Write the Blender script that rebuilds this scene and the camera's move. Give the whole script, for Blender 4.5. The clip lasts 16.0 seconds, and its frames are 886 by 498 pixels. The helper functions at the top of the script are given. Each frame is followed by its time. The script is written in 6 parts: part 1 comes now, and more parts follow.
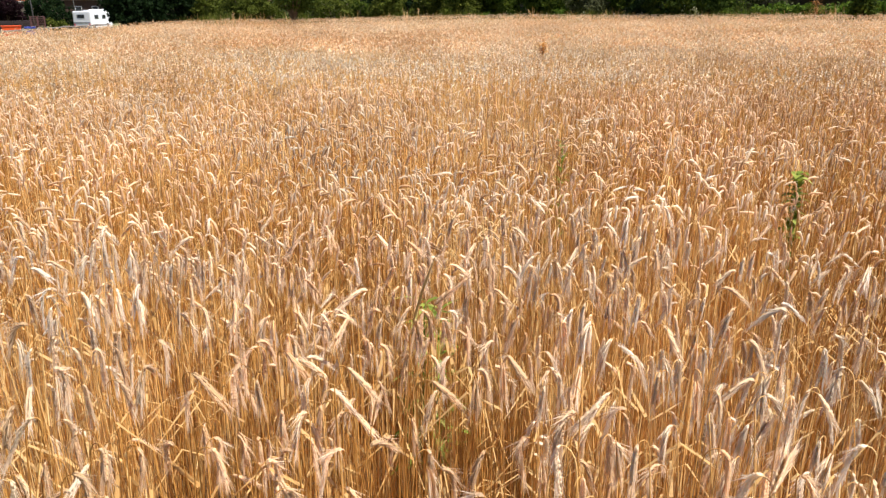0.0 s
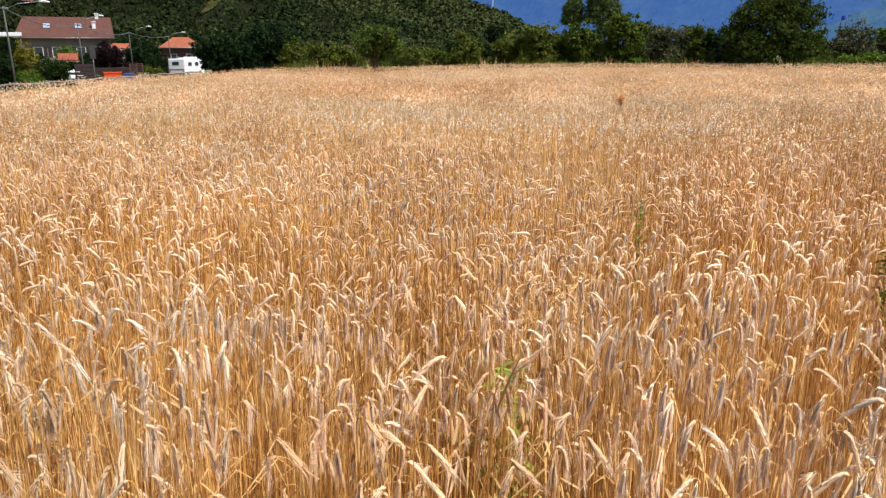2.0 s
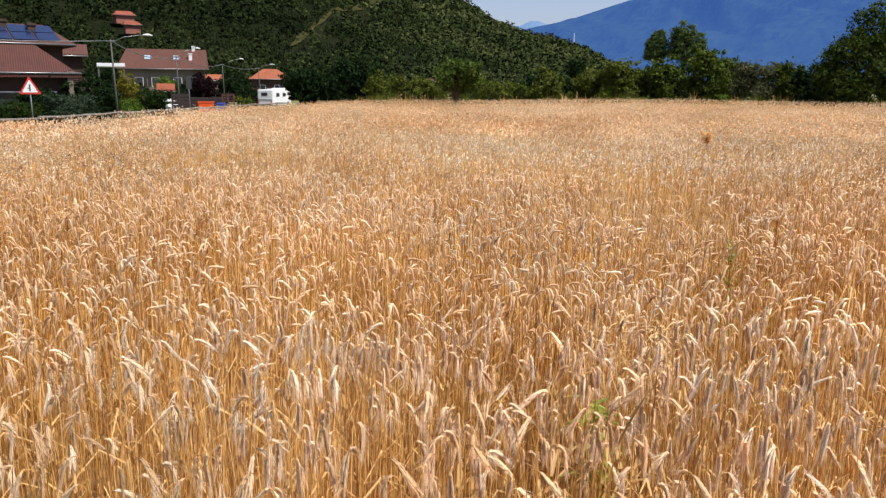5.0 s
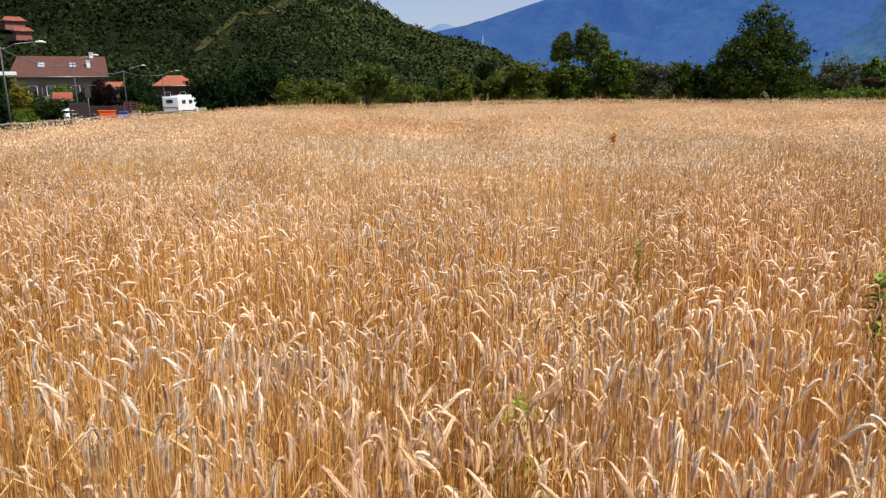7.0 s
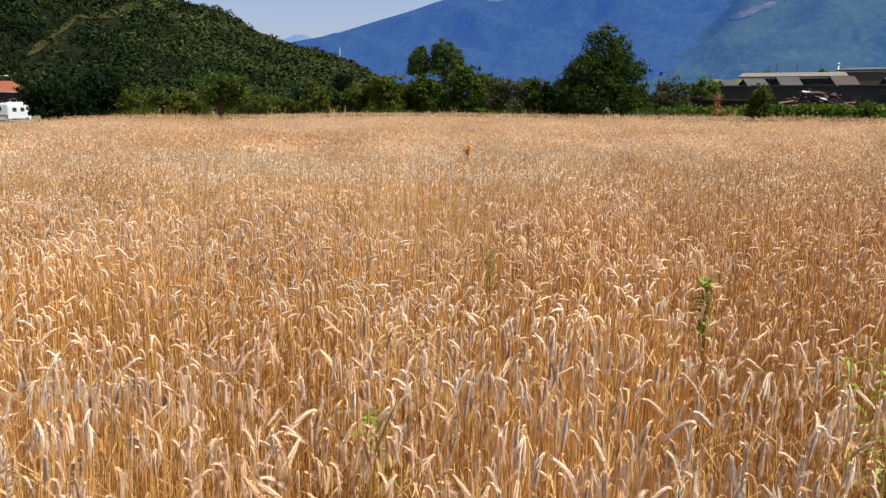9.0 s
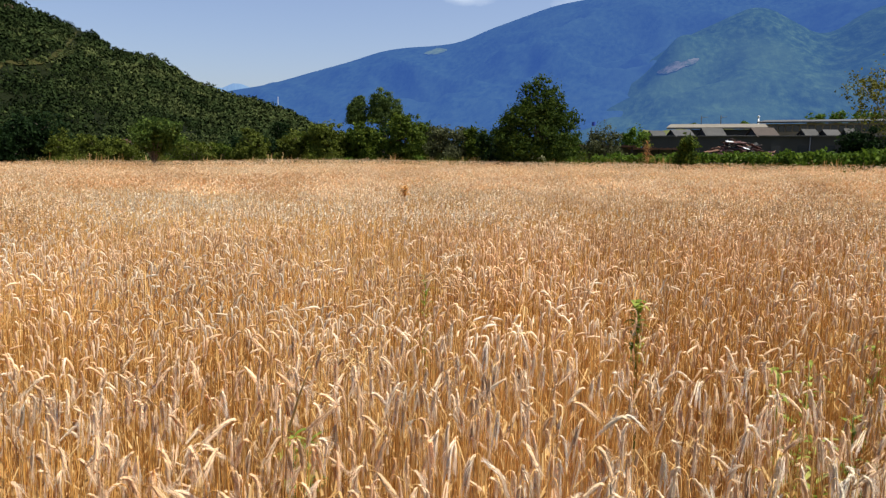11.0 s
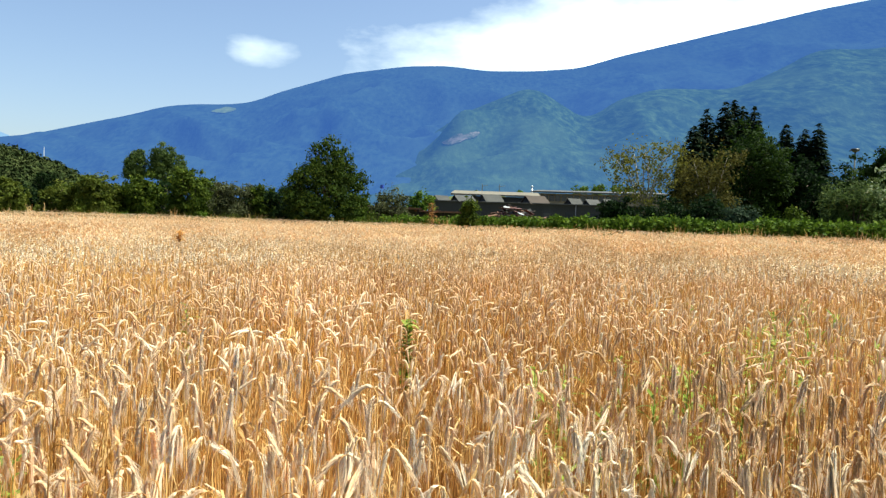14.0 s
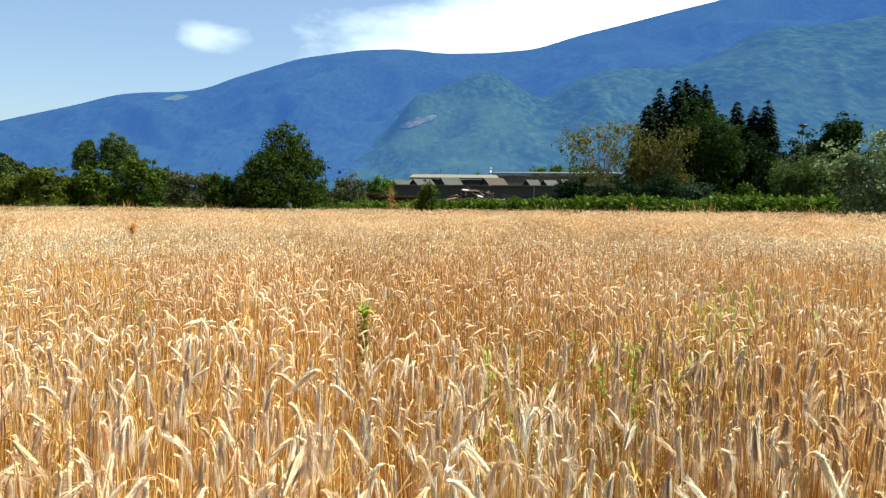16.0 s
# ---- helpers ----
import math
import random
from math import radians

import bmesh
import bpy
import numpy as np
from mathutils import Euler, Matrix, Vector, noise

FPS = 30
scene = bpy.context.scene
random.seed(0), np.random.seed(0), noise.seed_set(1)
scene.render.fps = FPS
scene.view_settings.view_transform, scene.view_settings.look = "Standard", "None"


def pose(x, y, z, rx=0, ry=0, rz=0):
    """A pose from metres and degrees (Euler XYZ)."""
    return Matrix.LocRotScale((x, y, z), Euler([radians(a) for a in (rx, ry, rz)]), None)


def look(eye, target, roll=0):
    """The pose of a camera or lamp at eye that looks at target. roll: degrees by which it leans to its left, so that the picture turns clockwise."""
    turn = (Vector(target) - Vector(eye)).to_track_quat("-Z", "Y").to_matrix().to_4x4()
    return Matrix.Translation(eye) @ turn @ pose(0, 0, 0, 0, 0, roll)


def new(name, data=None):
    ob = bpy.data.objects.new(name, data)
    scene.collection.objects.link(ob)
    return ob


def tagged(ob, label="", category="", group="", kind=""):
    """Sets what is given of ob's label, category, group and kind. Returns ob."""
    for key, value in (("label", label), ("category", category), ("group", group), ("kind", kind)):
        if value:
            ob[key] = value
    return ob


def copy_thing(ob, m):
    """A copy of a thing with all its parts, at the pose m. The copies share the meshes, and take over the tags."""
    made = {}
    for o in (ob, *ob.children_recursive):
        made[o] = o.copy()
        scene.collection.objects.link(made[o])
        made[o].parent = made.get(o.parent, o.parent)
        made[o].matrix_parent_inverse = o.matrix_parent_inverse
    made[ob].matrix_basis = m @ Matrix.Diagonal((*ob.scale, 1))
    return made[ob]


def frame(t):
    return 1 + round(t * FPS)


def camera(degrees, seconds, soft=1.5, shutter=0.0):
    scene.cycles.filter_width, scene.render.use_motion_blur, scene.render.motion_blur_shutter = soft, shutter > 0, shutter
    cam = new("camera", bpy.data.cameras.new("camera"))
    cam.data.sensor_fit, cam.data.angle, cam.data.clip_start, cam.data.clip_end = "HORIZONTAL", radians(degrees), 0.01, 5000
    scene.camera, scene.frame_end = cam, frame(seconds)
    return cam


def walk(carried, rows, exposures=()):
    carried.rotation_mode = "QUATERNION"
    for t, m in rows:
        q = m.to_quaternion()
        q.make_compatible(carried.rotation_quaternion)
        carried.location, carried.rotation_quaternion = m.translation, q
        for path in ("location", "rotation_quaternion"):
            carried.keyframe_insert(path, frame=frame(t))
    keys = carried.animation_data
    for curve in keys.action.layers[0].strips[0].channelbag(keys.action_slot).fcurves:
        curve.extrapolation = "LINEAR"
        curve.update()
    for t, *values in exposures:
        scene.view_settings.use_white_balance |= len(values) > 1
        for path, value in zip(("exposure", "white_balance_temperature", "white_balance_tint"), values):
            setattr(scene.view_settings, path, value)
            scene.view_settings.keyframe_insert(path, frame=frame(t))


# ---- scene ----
cam = camera(60.75, 16.0, soft=1.35)
# seconds, eye x y z, heading to the right of +y, pitch, lean to the left
PATH = (
    (0.00, -0.000, -0.000, 1.950, 6.09, -17.78, -0.49),
    (0.50, -0.005, 0.007, 1.971, 6.46, -17.34, 0.09),
    (1.00, -0.001, -0.006, 1.988, 4.79, -15.74, -0.90),
    (1.50, -0.023, 0.019, 1.998, 2.67, -14.94, -0.43),
    (2.00, -0.023, 0.003, 2.021, 0.49, -14.41, -0.42),
    (2.50, -0.042, 0.032, 2.011, -1.21, -14.09, -0.01),
    (3.00, -0.044, 0.031, 2.013, -2.77, -14.06, 0.06),
    (3.50, -0.049, 0.040, 2.015, -4.00, -13.69, 0.20),
    (3.70, -0.064, 0.049, 2.012, -4.34, -13.46, 0.68),
    (4.75, -0.105, -0.068, 2.050, -5.30, -12.30, 0.30),
    (5.80, -0.145, -0.186, 2.084, -3.84, -11.47, -0.43),
    (6.00, -0.141, -0.164, 2.079, -3.10, -11.51, -0.59),
    (6.50, -0.123, -0.137, 2.078, -1.30, -11.63, -1.29),
    (7.00, -0.118, -0.159, 2.083, 1.12, -11.81, -0.70),
    (7.50, -0.101, -0.151, 2.081, 3.72, -11.76, 0.04),
    (8.00, -0.097, -0.165, 2.085, 7.65, -11.53, 0.33),
    (8.50, -0.077, -0.163, 2.088, 10.24, -11.17, 0.13),
    (9.00, -0.066, -0.151, 2.092, 11.80, -10.96, 0.19),
    (9.20, -0.069, -0.151, 2.086, 12.03, -11.06, 0.10),
    (10.25, -0.041, -0.140, 2.040, 14.70, -9.30, 0.20),
    (11.30, -0.013, -0.130, 1.879, 16.74, -5.49, 0.43),
    (11.50, 0.001, -0.124, 1.823, 16.63, -4.32, 0.58),
    (12.00, 0.034, -0.112, 1.744, 17.10, -4.09, 1.32),
    (12.50, 0.047, -0.144, 1.731, 21.96, -3.41, 2.03),
    (13.00, 0.068, -0.147, 1.722, 27.08, -2.69, 2.15),
    (13.50, 0.101, -0.125, 1.712, 29.72, -2.34, 1.85),
    (14.00, 0.133, -0.087, 1.687, 32.14, -2.20, 1.95),
    (14.50, 0.128, -0.102, 1.693, 32.95, -2.84, 1.67),
    (15.00, 0.113, -0.110, 1.694, 33.81, -2.88, 1.32),
    (15.50, 0.146, -0.078, 1.688, 34.22, -2.99, 1.41),
    (16.00, 0.144, -0.148, 1.692, 35.14, -3.36, 0.48),
)

def heading(yaw, pitch):
    a, b = radians(yaw), radians(pitch)
    return Vector((math.sin(a) * math.cos(b), math.cos(a) * math.cos(b), math.sin(b)))


def row(t, x, y, z, yaw, pitch, lean):
    eye = Vector((x, y, z))
    return t, look(eye, eye + heading(yaw, pitch), lean)


walk(cam, [row(*r) for r in PATH],
     exposures=[(0, 0.74, 6500, 8), (3.7, 0.55, 6500, 9), (6.0, 0.57, 6500, 9), (9.2, 0.49, 6500, 9), (11.3, 0.56, 6550, 3), (12.5, 0.69, 6550, -3), (14, 0.97, 6650, -8), (16, 0.99, 6650, -10)])

# ---- light ----
SUN_AZ, SUN_EL = 116.0, 61.0
world = bpy.data.worlds.new("sky")
scene.world = world
world.use_nodes = True
wn, wl = world.node_tree.nodes, world.node_tree.links
wn.clear()
w_out = wn.new("ShaderNodeOutputWorld")
w_bg = wn.new("ShaderNodeBackground")
w_sky = wn.new("ShaderNodeTexSky")
w_sky.sky_type = "NISHITA"
w_sky.sun_disc = False
w_sky.sun_elevation = radians(SUN_EL)
w_sky.sun_rotation = radians(SUN_AZ)
w_sky.altitude = 300
w_sky.air_density, w_sky.dust_density, w_sky.ozone_density = 1.0, 2.0, 1.5
w_bg.inputs["Strength"].default_value = 0.09
# summer clouds: one long bank over the ridge and a small loose one
w_geo = wn.new("ShaderNodeTexCoord")
w_sep = wn.new("ShaderNodeSeparateXYZ")
wl.new(w_geo.outputs["Generated"], w_sep.inputs[0])


def wmath(op, a, b=None, clamp=False):
    n = wn.new("ShaderNodeMath")
    n.operation, n.use_clamp = op, clamp
    for i, v in enumerate((a, b)):
        if v is None:
            continue
        if isinstance(v, (int, float)):
            n.inputs[i].default_value = v
        else:
            wl.new(v, n.inputs[i])
    return n.outputs[0]


w_az = wmath("MULTIPLY", wmath("ARCTAN2", w_sep.outputs[0], w_sep.outputs[1]), 57.2958)
w_el = wmath("MULTIPLY", wmath("ARCSINE", w_sep.outputs[2]), 57.2958)
w_map = wn.new("ShaderNodeMapping")
w_map.inputs["Scale"].default_value = (1.0, 1.0, 2.4)
wl.new(w_geo.outputs["Generated"], w_map.inputs[0])
w_noise = wn.new("ShaderNodeTexNoise")
w_noise.inputs["Scale"].default_value = 9.0
w_noise.inputs["Detail"].default_value = 7.0
w_noise.inputs["Roughness"].default_value = 0.55
wl.new(w_map.outputs[0], w_noise.inputs["Vector"])


def cloud(az, el, wide, high, tilt, soft, gain):
    da = wmath("SUBTRACT", w_az, az)
    de = wmath("SUBTRACT", wmath("SUBTRACT", w_el, el), wmath("MULTIPLY", da, tilt))
    r = wmath("SQRT", wmath("ADD", wmath("POWER", wmath("ABSOLUTE", wmath("DIVIDE", da, wide)), 2.0),
                            wmath("POWER", wmath("ABSOLUTE", wmath("DIVIDE", de, high)), 2.0)))
    r = wmath("ADD", r, wmath("MULTIPLY", wmath("SUBTRACT", w_noise.outputs[0], 0.5), gain))
    return wmath("DIVIDE", wmath("SUBTRACT", 1.0, r), soft, True)


w_mask = wmath("MAXIMUM", cloud(46.0, 13.2, 22.5, 4.6, 0.11, 0.8, 1.1), wmath("MULTIPLY", cloud(17.6, 12.0, 2.9, 1.05, -0.12, 1.6, 3.4), 0.55))
w_mix = wn.new("ShaderNodeMix")
w_mix.data_type = "RGBA"
wl.new(w_mask, w_mix.inputs[0])
w_tone = wn.new("ShaderNodeMix")
w_tone.data_type, w_tone.blend_type = "RGBA", "MULTIPLY"
w_tone.inputs[0].default_value = 1.0
w_tone.inputs[7].default_value = (1.06, 0.98, 1.12, 1)
wl.new(w_sky.outputs[0], w_tone.inputs[6])
wl.new(w_tone.outputs[2], w_mix.inputs[6])
w_grey = wn.new("ShaderNodeTexNoise")
w_grey.inputs["Scale"].default_value = 5.0
w_grey.inputs["Detail"].default_value = 5.0
wl.new(w_map.outputs[0], w_grey.inputs["Vector"])
w_cl = wn.new("ShaderNodeMix")
w_cl.data_type = "RGBA"
wl.new(w_grey.outputs[0], w_cl.inputs[0])
w_cl.inputs[6].default_value = (7.6, 8.2, 9.2, 1)
w_cl.inputs[7].default_value = (12.6, 12.7, 12.8, 1)
wl.new(w_cl.outputs[2], w_mix.inputs[7])
wl.new(w_mix.outputs[2], w_bg.inputs["Color"])
wl.new(w_bg.outputs[0], w_out.inputs["Surface"])

sun_data = bpy.data.lights.new("sun", "SUN")
sun_data.energy = 5.0
sun_data.angle = radians(0.53)
sun_data.color = (1.0, 0.955, 0.88)
sun = new("sun", sun_data)
sun.matrix_world = look(heading(SUN_AZ, SUN_EL) * 200, (0, 0, 0))

# ---- materials ----
def material(name, shade):
    m = bpy.data.materials.new(name)
    m.use_nodes = True
    nt = m.node_tree
    bsdf = nt.nodes["Principled BSDF"]
    shade(nt, bsdf)
    return m


def ramp_of(nt, fac, stops):
    r = nt.nodes.new("ShaderNodeValToRGB")
    e = r.color_ramp.elements
    while len(e) < len(stops):
        e.new(0.5)
    for i, (p, c) in enumerate(stops):
        e[i].position, e[i].color = p, (*c, 1)
    nt.links.new(fac, r.inputs[0])
    return r.outputs[0]


def noise_of(nt, scale, detail=4.0, rough=0.55, stretch=None, seed=0.0):
    tc = nt.nodes.new("ShaderNodeNewGeometry")
    vec = tc.outputs["Position"]
    mp = nt.nodes.new("ShaderNodeMapping")
    mp.inputs["Location"].default_value = (seed, seed * 1.7, seed * 0.6)
    if stretch:
        mp.inputs["Scale"].default_value = stretch
    nt.links.new(vec, mp.inputs[0])
    n = nt.nodes.new("ShaderNodeTexNoise")
    n.inputs["Scale"].default_value, n.inputs["Detail"].default_value, n.inputs["Roughness"].default_value = scale, detail, rough
    nt.links.new(mp.outputs[0], n.inputs["Vector"])
    return n.outputs[0]


def mixed(nt, fac, a, b, mode="MIX"):
    n = nt.nodes.new("ShaderNodeMix")
    n.data_type, n.blend_type = "RGBA", mode
    for i, v in ((0, fac), (6, a), (7, b)):
        if isinstance(v, (int, float)):
            n.inputs[i].default_value = v
        elif isinstance(v, tuple):
            n.inputs[i].default_value = (*v, 1)
        else:
            nt.links.new(v, n.inputs[i])
    return n.outputs[2]


def bumped(nt, bsdf, height, strength, distance):
    b = nt.nodes.new("ShaderNodeBump")
    b.inputs["Strength"].default_value, b.inputs["Distance"].default_value = strength, distance
    nt.links.new(height, b.inputs["Height"])
    nt.links.new(b.outputs[0], bsdf.inputs["Normal"])


def surface(name, light, dark, scale=3.0, rough=0.8, bump=0.15, dist=0.01, metal=0.0, fine=40.0, stretch=None):
    """Two-scale mottled paint, plaster, wood, stone or soil."""
    def shade(nt, bsdf):
        big = noise_of(nt, scale, 5, 0.6, stretch)
        small = noise_of(nt, fine, 3, 0.6, stretch, 7.3)
        c = ramp_of(nt, big, ((0.32, dark), (0.68, light)))
        c = mixed(nt, 0.35, c, ramp_of(nt, small, ((0.3, tuple(v * 0.6 for v in light)), (0.7, tuple(min(1, v * 1.25) for v in light)))))
        nt.links.new(c, bsdf.inputs["Base Color"])
        bsdf.inputs["Roughness"].default_value, bsdf.inputs["Metallic"].default_value = rough, metal
        bsdf.inputs["Specular IOR Level"].default_value = 0.05 if rough >= 1.0 else 0.5
        if bump:
            bumped(nt, bsdf, small, bump, dist)
    return material(name, shade)


def leafy(name, stops, thin=0.35, rough=0.7, scale=1.2, gloss=0.08):
    """Leaves, straw and other thin plant tissue: each plant or leaf has a tone of its own, and light comes through."""
    def shade(nt, bsdf):
        at = nt.nodes.new("ShaderNodeAttribute")
        at.attribute_name = "tone"
        c = ramp_of(nt, at.outputs["Fac"], stops)
        patch = noise_of(nt, scale, 4, 0.6)
        c = mixed(nt, 0.55, c, mixed(nt, 1.0, c, ramp_of(nt, patch, ((0.3, (0.55, 0.55, 0.55)), (0.7, (1.35, 1.3, 1.25)))), "MULTIPLY"))
        nt.links.new(c, bsdf.inputs["Base Color"])
        bsdf.inputs["Roughness"].default_value = rough
        bsdf.inputs["Specular IOR Level"].default_value = gloss
        tr = nt.nodes.new("ShaderNodeBsdfTranslucent")
        nt.links.new(c, tr.inputs["Color"])
        mx = nt.nodes.new("ShaderNodeMixShader")
        mx.inputs[0].default_value = thin
        nt.links.new(bsdf.outputs[0], mx.inputs[1])
        nt.links.new(tr.outputs[0], mx.inputs[2])
        nt.links.new(mx.outputs[0], nt.nodes["Material Output"].inputs["Surface"])
    return material(name, shade)


M_EAR = leafy("ripe_ear", ((0.0, (0.60, 0.375, 0.18)), (0.3, (0.80, 0.575, 0.345)), (0.6, (0.90, 0.71, 0.475)), (1.0, (0.955, 0.855, 0.69))), 0.48, 0.5, 0.6, 0.25)
M_AWN = leafy("dry_awn", ((0.0, (0.78, 0.54, 0.32)), (0.6, (0.93, 0.77, 0.57)), (1.0, (0.97, 0.89, 0.77))), 0.45, 0.4, 1.2, 0.25)
M_STRAW = leafy("straw", ((0.0, (0.27, 0.115, 0.024)), (0.5, (0.64, 0.335, 0.092)), (1.0, (0.88, 0.61, 0.27))), 0.18, 0.45, 0.9, 0.22)
M_DRYLEAF = leafy("dry_leaf", ((0.0, (0.46, 0.25, 0.075)), (1.0, (0.78, 0.55, 0.26))), 0.4, 0.6)
# straw darkened: the shade between the stalks is put into the colour
M_THATCH = surface("shaded_understorey", (0.31, 0.185, 0.062), (0.13, 0.072, 0.024), 2.2, 0.9, 0.8, 0.06, fine=14)
M_LITTER = surface("straw_litter", (0.26, 0.15, 0.06), (0.12, 0.065, 0.03), 3.0, 0.95, 0.8, 0.03, fine=60)
M_LEAF_MID = leafy("green_leaf", ((0.0, (0.0200, 0.0370, 0.0042)), (0.6, (0.0660, 0.0990, 0.0115)), (1.0, (0.1500, 0.1800, 0.0240))))
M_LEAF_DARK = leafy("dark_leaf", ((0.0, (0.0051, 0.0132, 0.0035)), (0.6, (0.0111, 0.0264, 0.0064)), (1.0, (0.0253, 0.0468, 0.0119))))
M_LEAF_OLIVE = leafy("olive_leaf", ((0.0, (0.0360, 0.0520, 0.0070)), (0.6, (0.0940, 0.1160, 0.0165)), (1.0, (0.1800, 0.1940, 0.0370))))
M_LEAF_LIME = leafy("lime_leaf", ((0.0, (0.0414, 0.0825, 0.0081)), (0.6, (0.1035, 0.1725, 0.0203)), (1.0, (0.1932, 0.2700, 0.0405))))
M_LEAF_GREY = leafy("silver_leaf", ((0.0, (0.045, 0.080, 0.025)), (0.6, (0.16, 0.22, 0.095)), (1.0, (0.62, 0.68, 0.50))))
M_LEAF_BROWN = leafy("browning_leaf", ((0.0, (0.042, 0.038, 0.010)), (0.6, (0.095, 0.088, 0.020)), (1.0, (0.19, 0.17, 0.04))))
M_LEAF_YELLOW = leafy("yellowing_leaf", ((0.0, (0.060, 0.062, 0.012)), (0.6, (0.140, 0.140, 0.026)), (1.0, (0.26, 0.24, 0.05))))
M_LEAF_GOLD = leafy("golden_shrub_leaf", ((0.0, (0.075, 0.070, 0.008)), (0.6, (0.20, 0.18, 0.020)), (1.0, (0.38, 0.33, 0.045))))
M_LEAF_HAW = leafy("grey_green_leaf", ((0.0, (0.034, 0.040, 0.016)), (0.6, (0.080, 0.088, 0.038)), (1.0, (0.17, 0.18, 0.090))))
M_LEAF_HEDGE = leafy("hedge_leaf", ((0.0, (0.028, 0.058, 0.006)), (0.6, (0.082, 0.138, 0.015)), (1.0, (0.17, 0.24, 0.034))))
M_LEAF_FRUIT = leafy("fruit_tree_leaf", ((0.0, (0.026, 0.050, 0.010)), (0.6, (0.070, 0.112, 0.020)), (1.0, (0.16, 0.21, 0.045))))
M_LEAF_POPLAR = leafy("poplar_leaf", ((0.0, (0.030, 0.052, 0.015)), (0.6, (0.080, 0.118, 0.032)), (1.0, (0.15, 0.19, 0.055))))
M_LEAF_GARDEN = leafy("garden_leaf", ((0.0, (0.008, 0.020, 0.003)), (0.6, (0.022, 0.044, 0.006)), (1.0, (0.052, 0.080, 0.012))))
M_LEAF_JUNIPER = leafy("juniper_leaf", ((0.0, (0.014, 0.028, 0.014)), (0.6, (0.035, 0.058, 0.032)), (1.0, (0.08, 0.11, 0.07))))
M_LEAF_WALNUT = leafy("walnut_leaf", ((0.0, (0.012, 0.026, 0.003)), (0.6, (0.042, 0.070, 0.009)), (1.0, (0.110, 0.140, 0.019))))
M_LEAF_PURPLE = leafy("purple_leaf", ((0.0, (0.0077, 0.0036, 0.0054)), (1.0, (0.0276, 0.0096, 0.0130))))
M_LEAF_CONIFER = leafy("conifer_needles", ((0.0, (0.0036, 0.0104, 0.0041)), (1.0, (0.0155, 0.0325, 0.0117))), 0.15)
M_BARK = surface("bark", (0.16, 0.12, 0.085), (0.07, 0.05, 0.035), 6, 0.95, 0.6, 0.02)
M_PALEBARK = surface("pale_bark", (0.30, 0.26, 0.20), (0.16, 0.13, 0.10), 6, 0.95, 0.5, 0.02)


# ---- small builders ----
def mesh_from(name, verts, faces, mats, face_mat=None, tone=None, smooth=False):
    """A mesh out of arrays: verts (n,3), faces (m,k) of one width or a list of such arrays."""
    me = bpy.data.meshes.new(name)
    blocks = [np.asarray(f, dtype=np.int32) for f in (faces if isinstance(faces, list) else [faces])]
    loops = np.concatenate([b.ravel() for b in blocks])
    sizes = np.concatenate([np.full(len(b), b.shape[1], dtype=np.int32) for b in blocks])
    me.vertices.add(len(verts))
    me.vertices.foreach_set("co", np.asarray(verts, dtype=np.float32).ravel())
    me.loops.add(len(loops))
    me.loops.foreach_set("vertex_index", loops)
    me.polygons.add(len(sizes))
    me.polygons.foreach_set("loop_start", np.concatenate(([0], np.cumsum(sizes)[:-1])).astype(np.int32))
    for m in mats:
        me.materials.append(m)
    if face_mat is not None:
        me.polygons.foreach_set("material_index", np.asarray(face_mat, dtype=np.int32))
    me.polygons.foreach_set("use_smooth", np.array(np.broadcast_to(smooth, len(sizes)), dtype=bool))
    if tone is not None:
        a = me.attributes.new("tone", "FLOAT", "POINT")
        a.data.foreach_set("value", np.asarray(tone, dtype=np.float32))
    me.update()
    me.validate()
    return me


def part(name, bm, mat, parent, label="", smooth=False):
    me = bpy.data.meshes.new(name)
    bmesh.ops.recalc_face_normals(bm, faces=bm.faces)
    if smooth:
        for f in bm.faces:
            f.smooth = True
    bm.to_mesh(me)
    bm.free()
    for m in (mat if isinstance(mat, (list, tuple)) else [mat]):
        me.materials.append(m)
    ob = new(name, me)
    ob.parent = parent
    if label:
        tagged(ob, label)
    return ob


def mesh_part(name, me, parent, label=""):
    ob = new(name, me)
    ob.parent = parent
    if label:
        tagged(ob, label)
    return ob


def thing(name, x, y, z, turn=0, label="", category="", group="", kind=""):
    ob = new(name)
    ob.empty_display_size = 0.3
    ob.matrix_world = pose(x, y, z, 0, 0, turn)
    return tagged(ob, label, category, group, kind)


def add_box(bm, x0, x1, y0, y1, z0, z1, bevel=0.0, mat=0):
    r = bmesh.ops.create_cube(bm, size=1.0)
    vs = r["verts"]
    for v in vs:
        v.co = Vector((x0 + (v.co.x + 0.5) * (x1 - x0), y0 + (v.co.y + 0.5) * (y1 - y0), z0 + (v.co.z + 0.5) * (z1 - z0)))
    faces = list({f for v in vs for f in v.link_faces})
    for f in faces:
        f.material_index = mat
    if bevel:
        edges = list({e for f in faces for e in f.edges})
        bmesh.ops.bevel(bm, geom=edges, offset=bevel, segments=2, affect="EDGES", profile=0.6)
    return bm


def box_bm(x0, x1, y0, y1, z0, z1, bevel=0.0):
    return add_box(bmesh.new(), x0, x1, y0, y1, z0, z1, bevel)


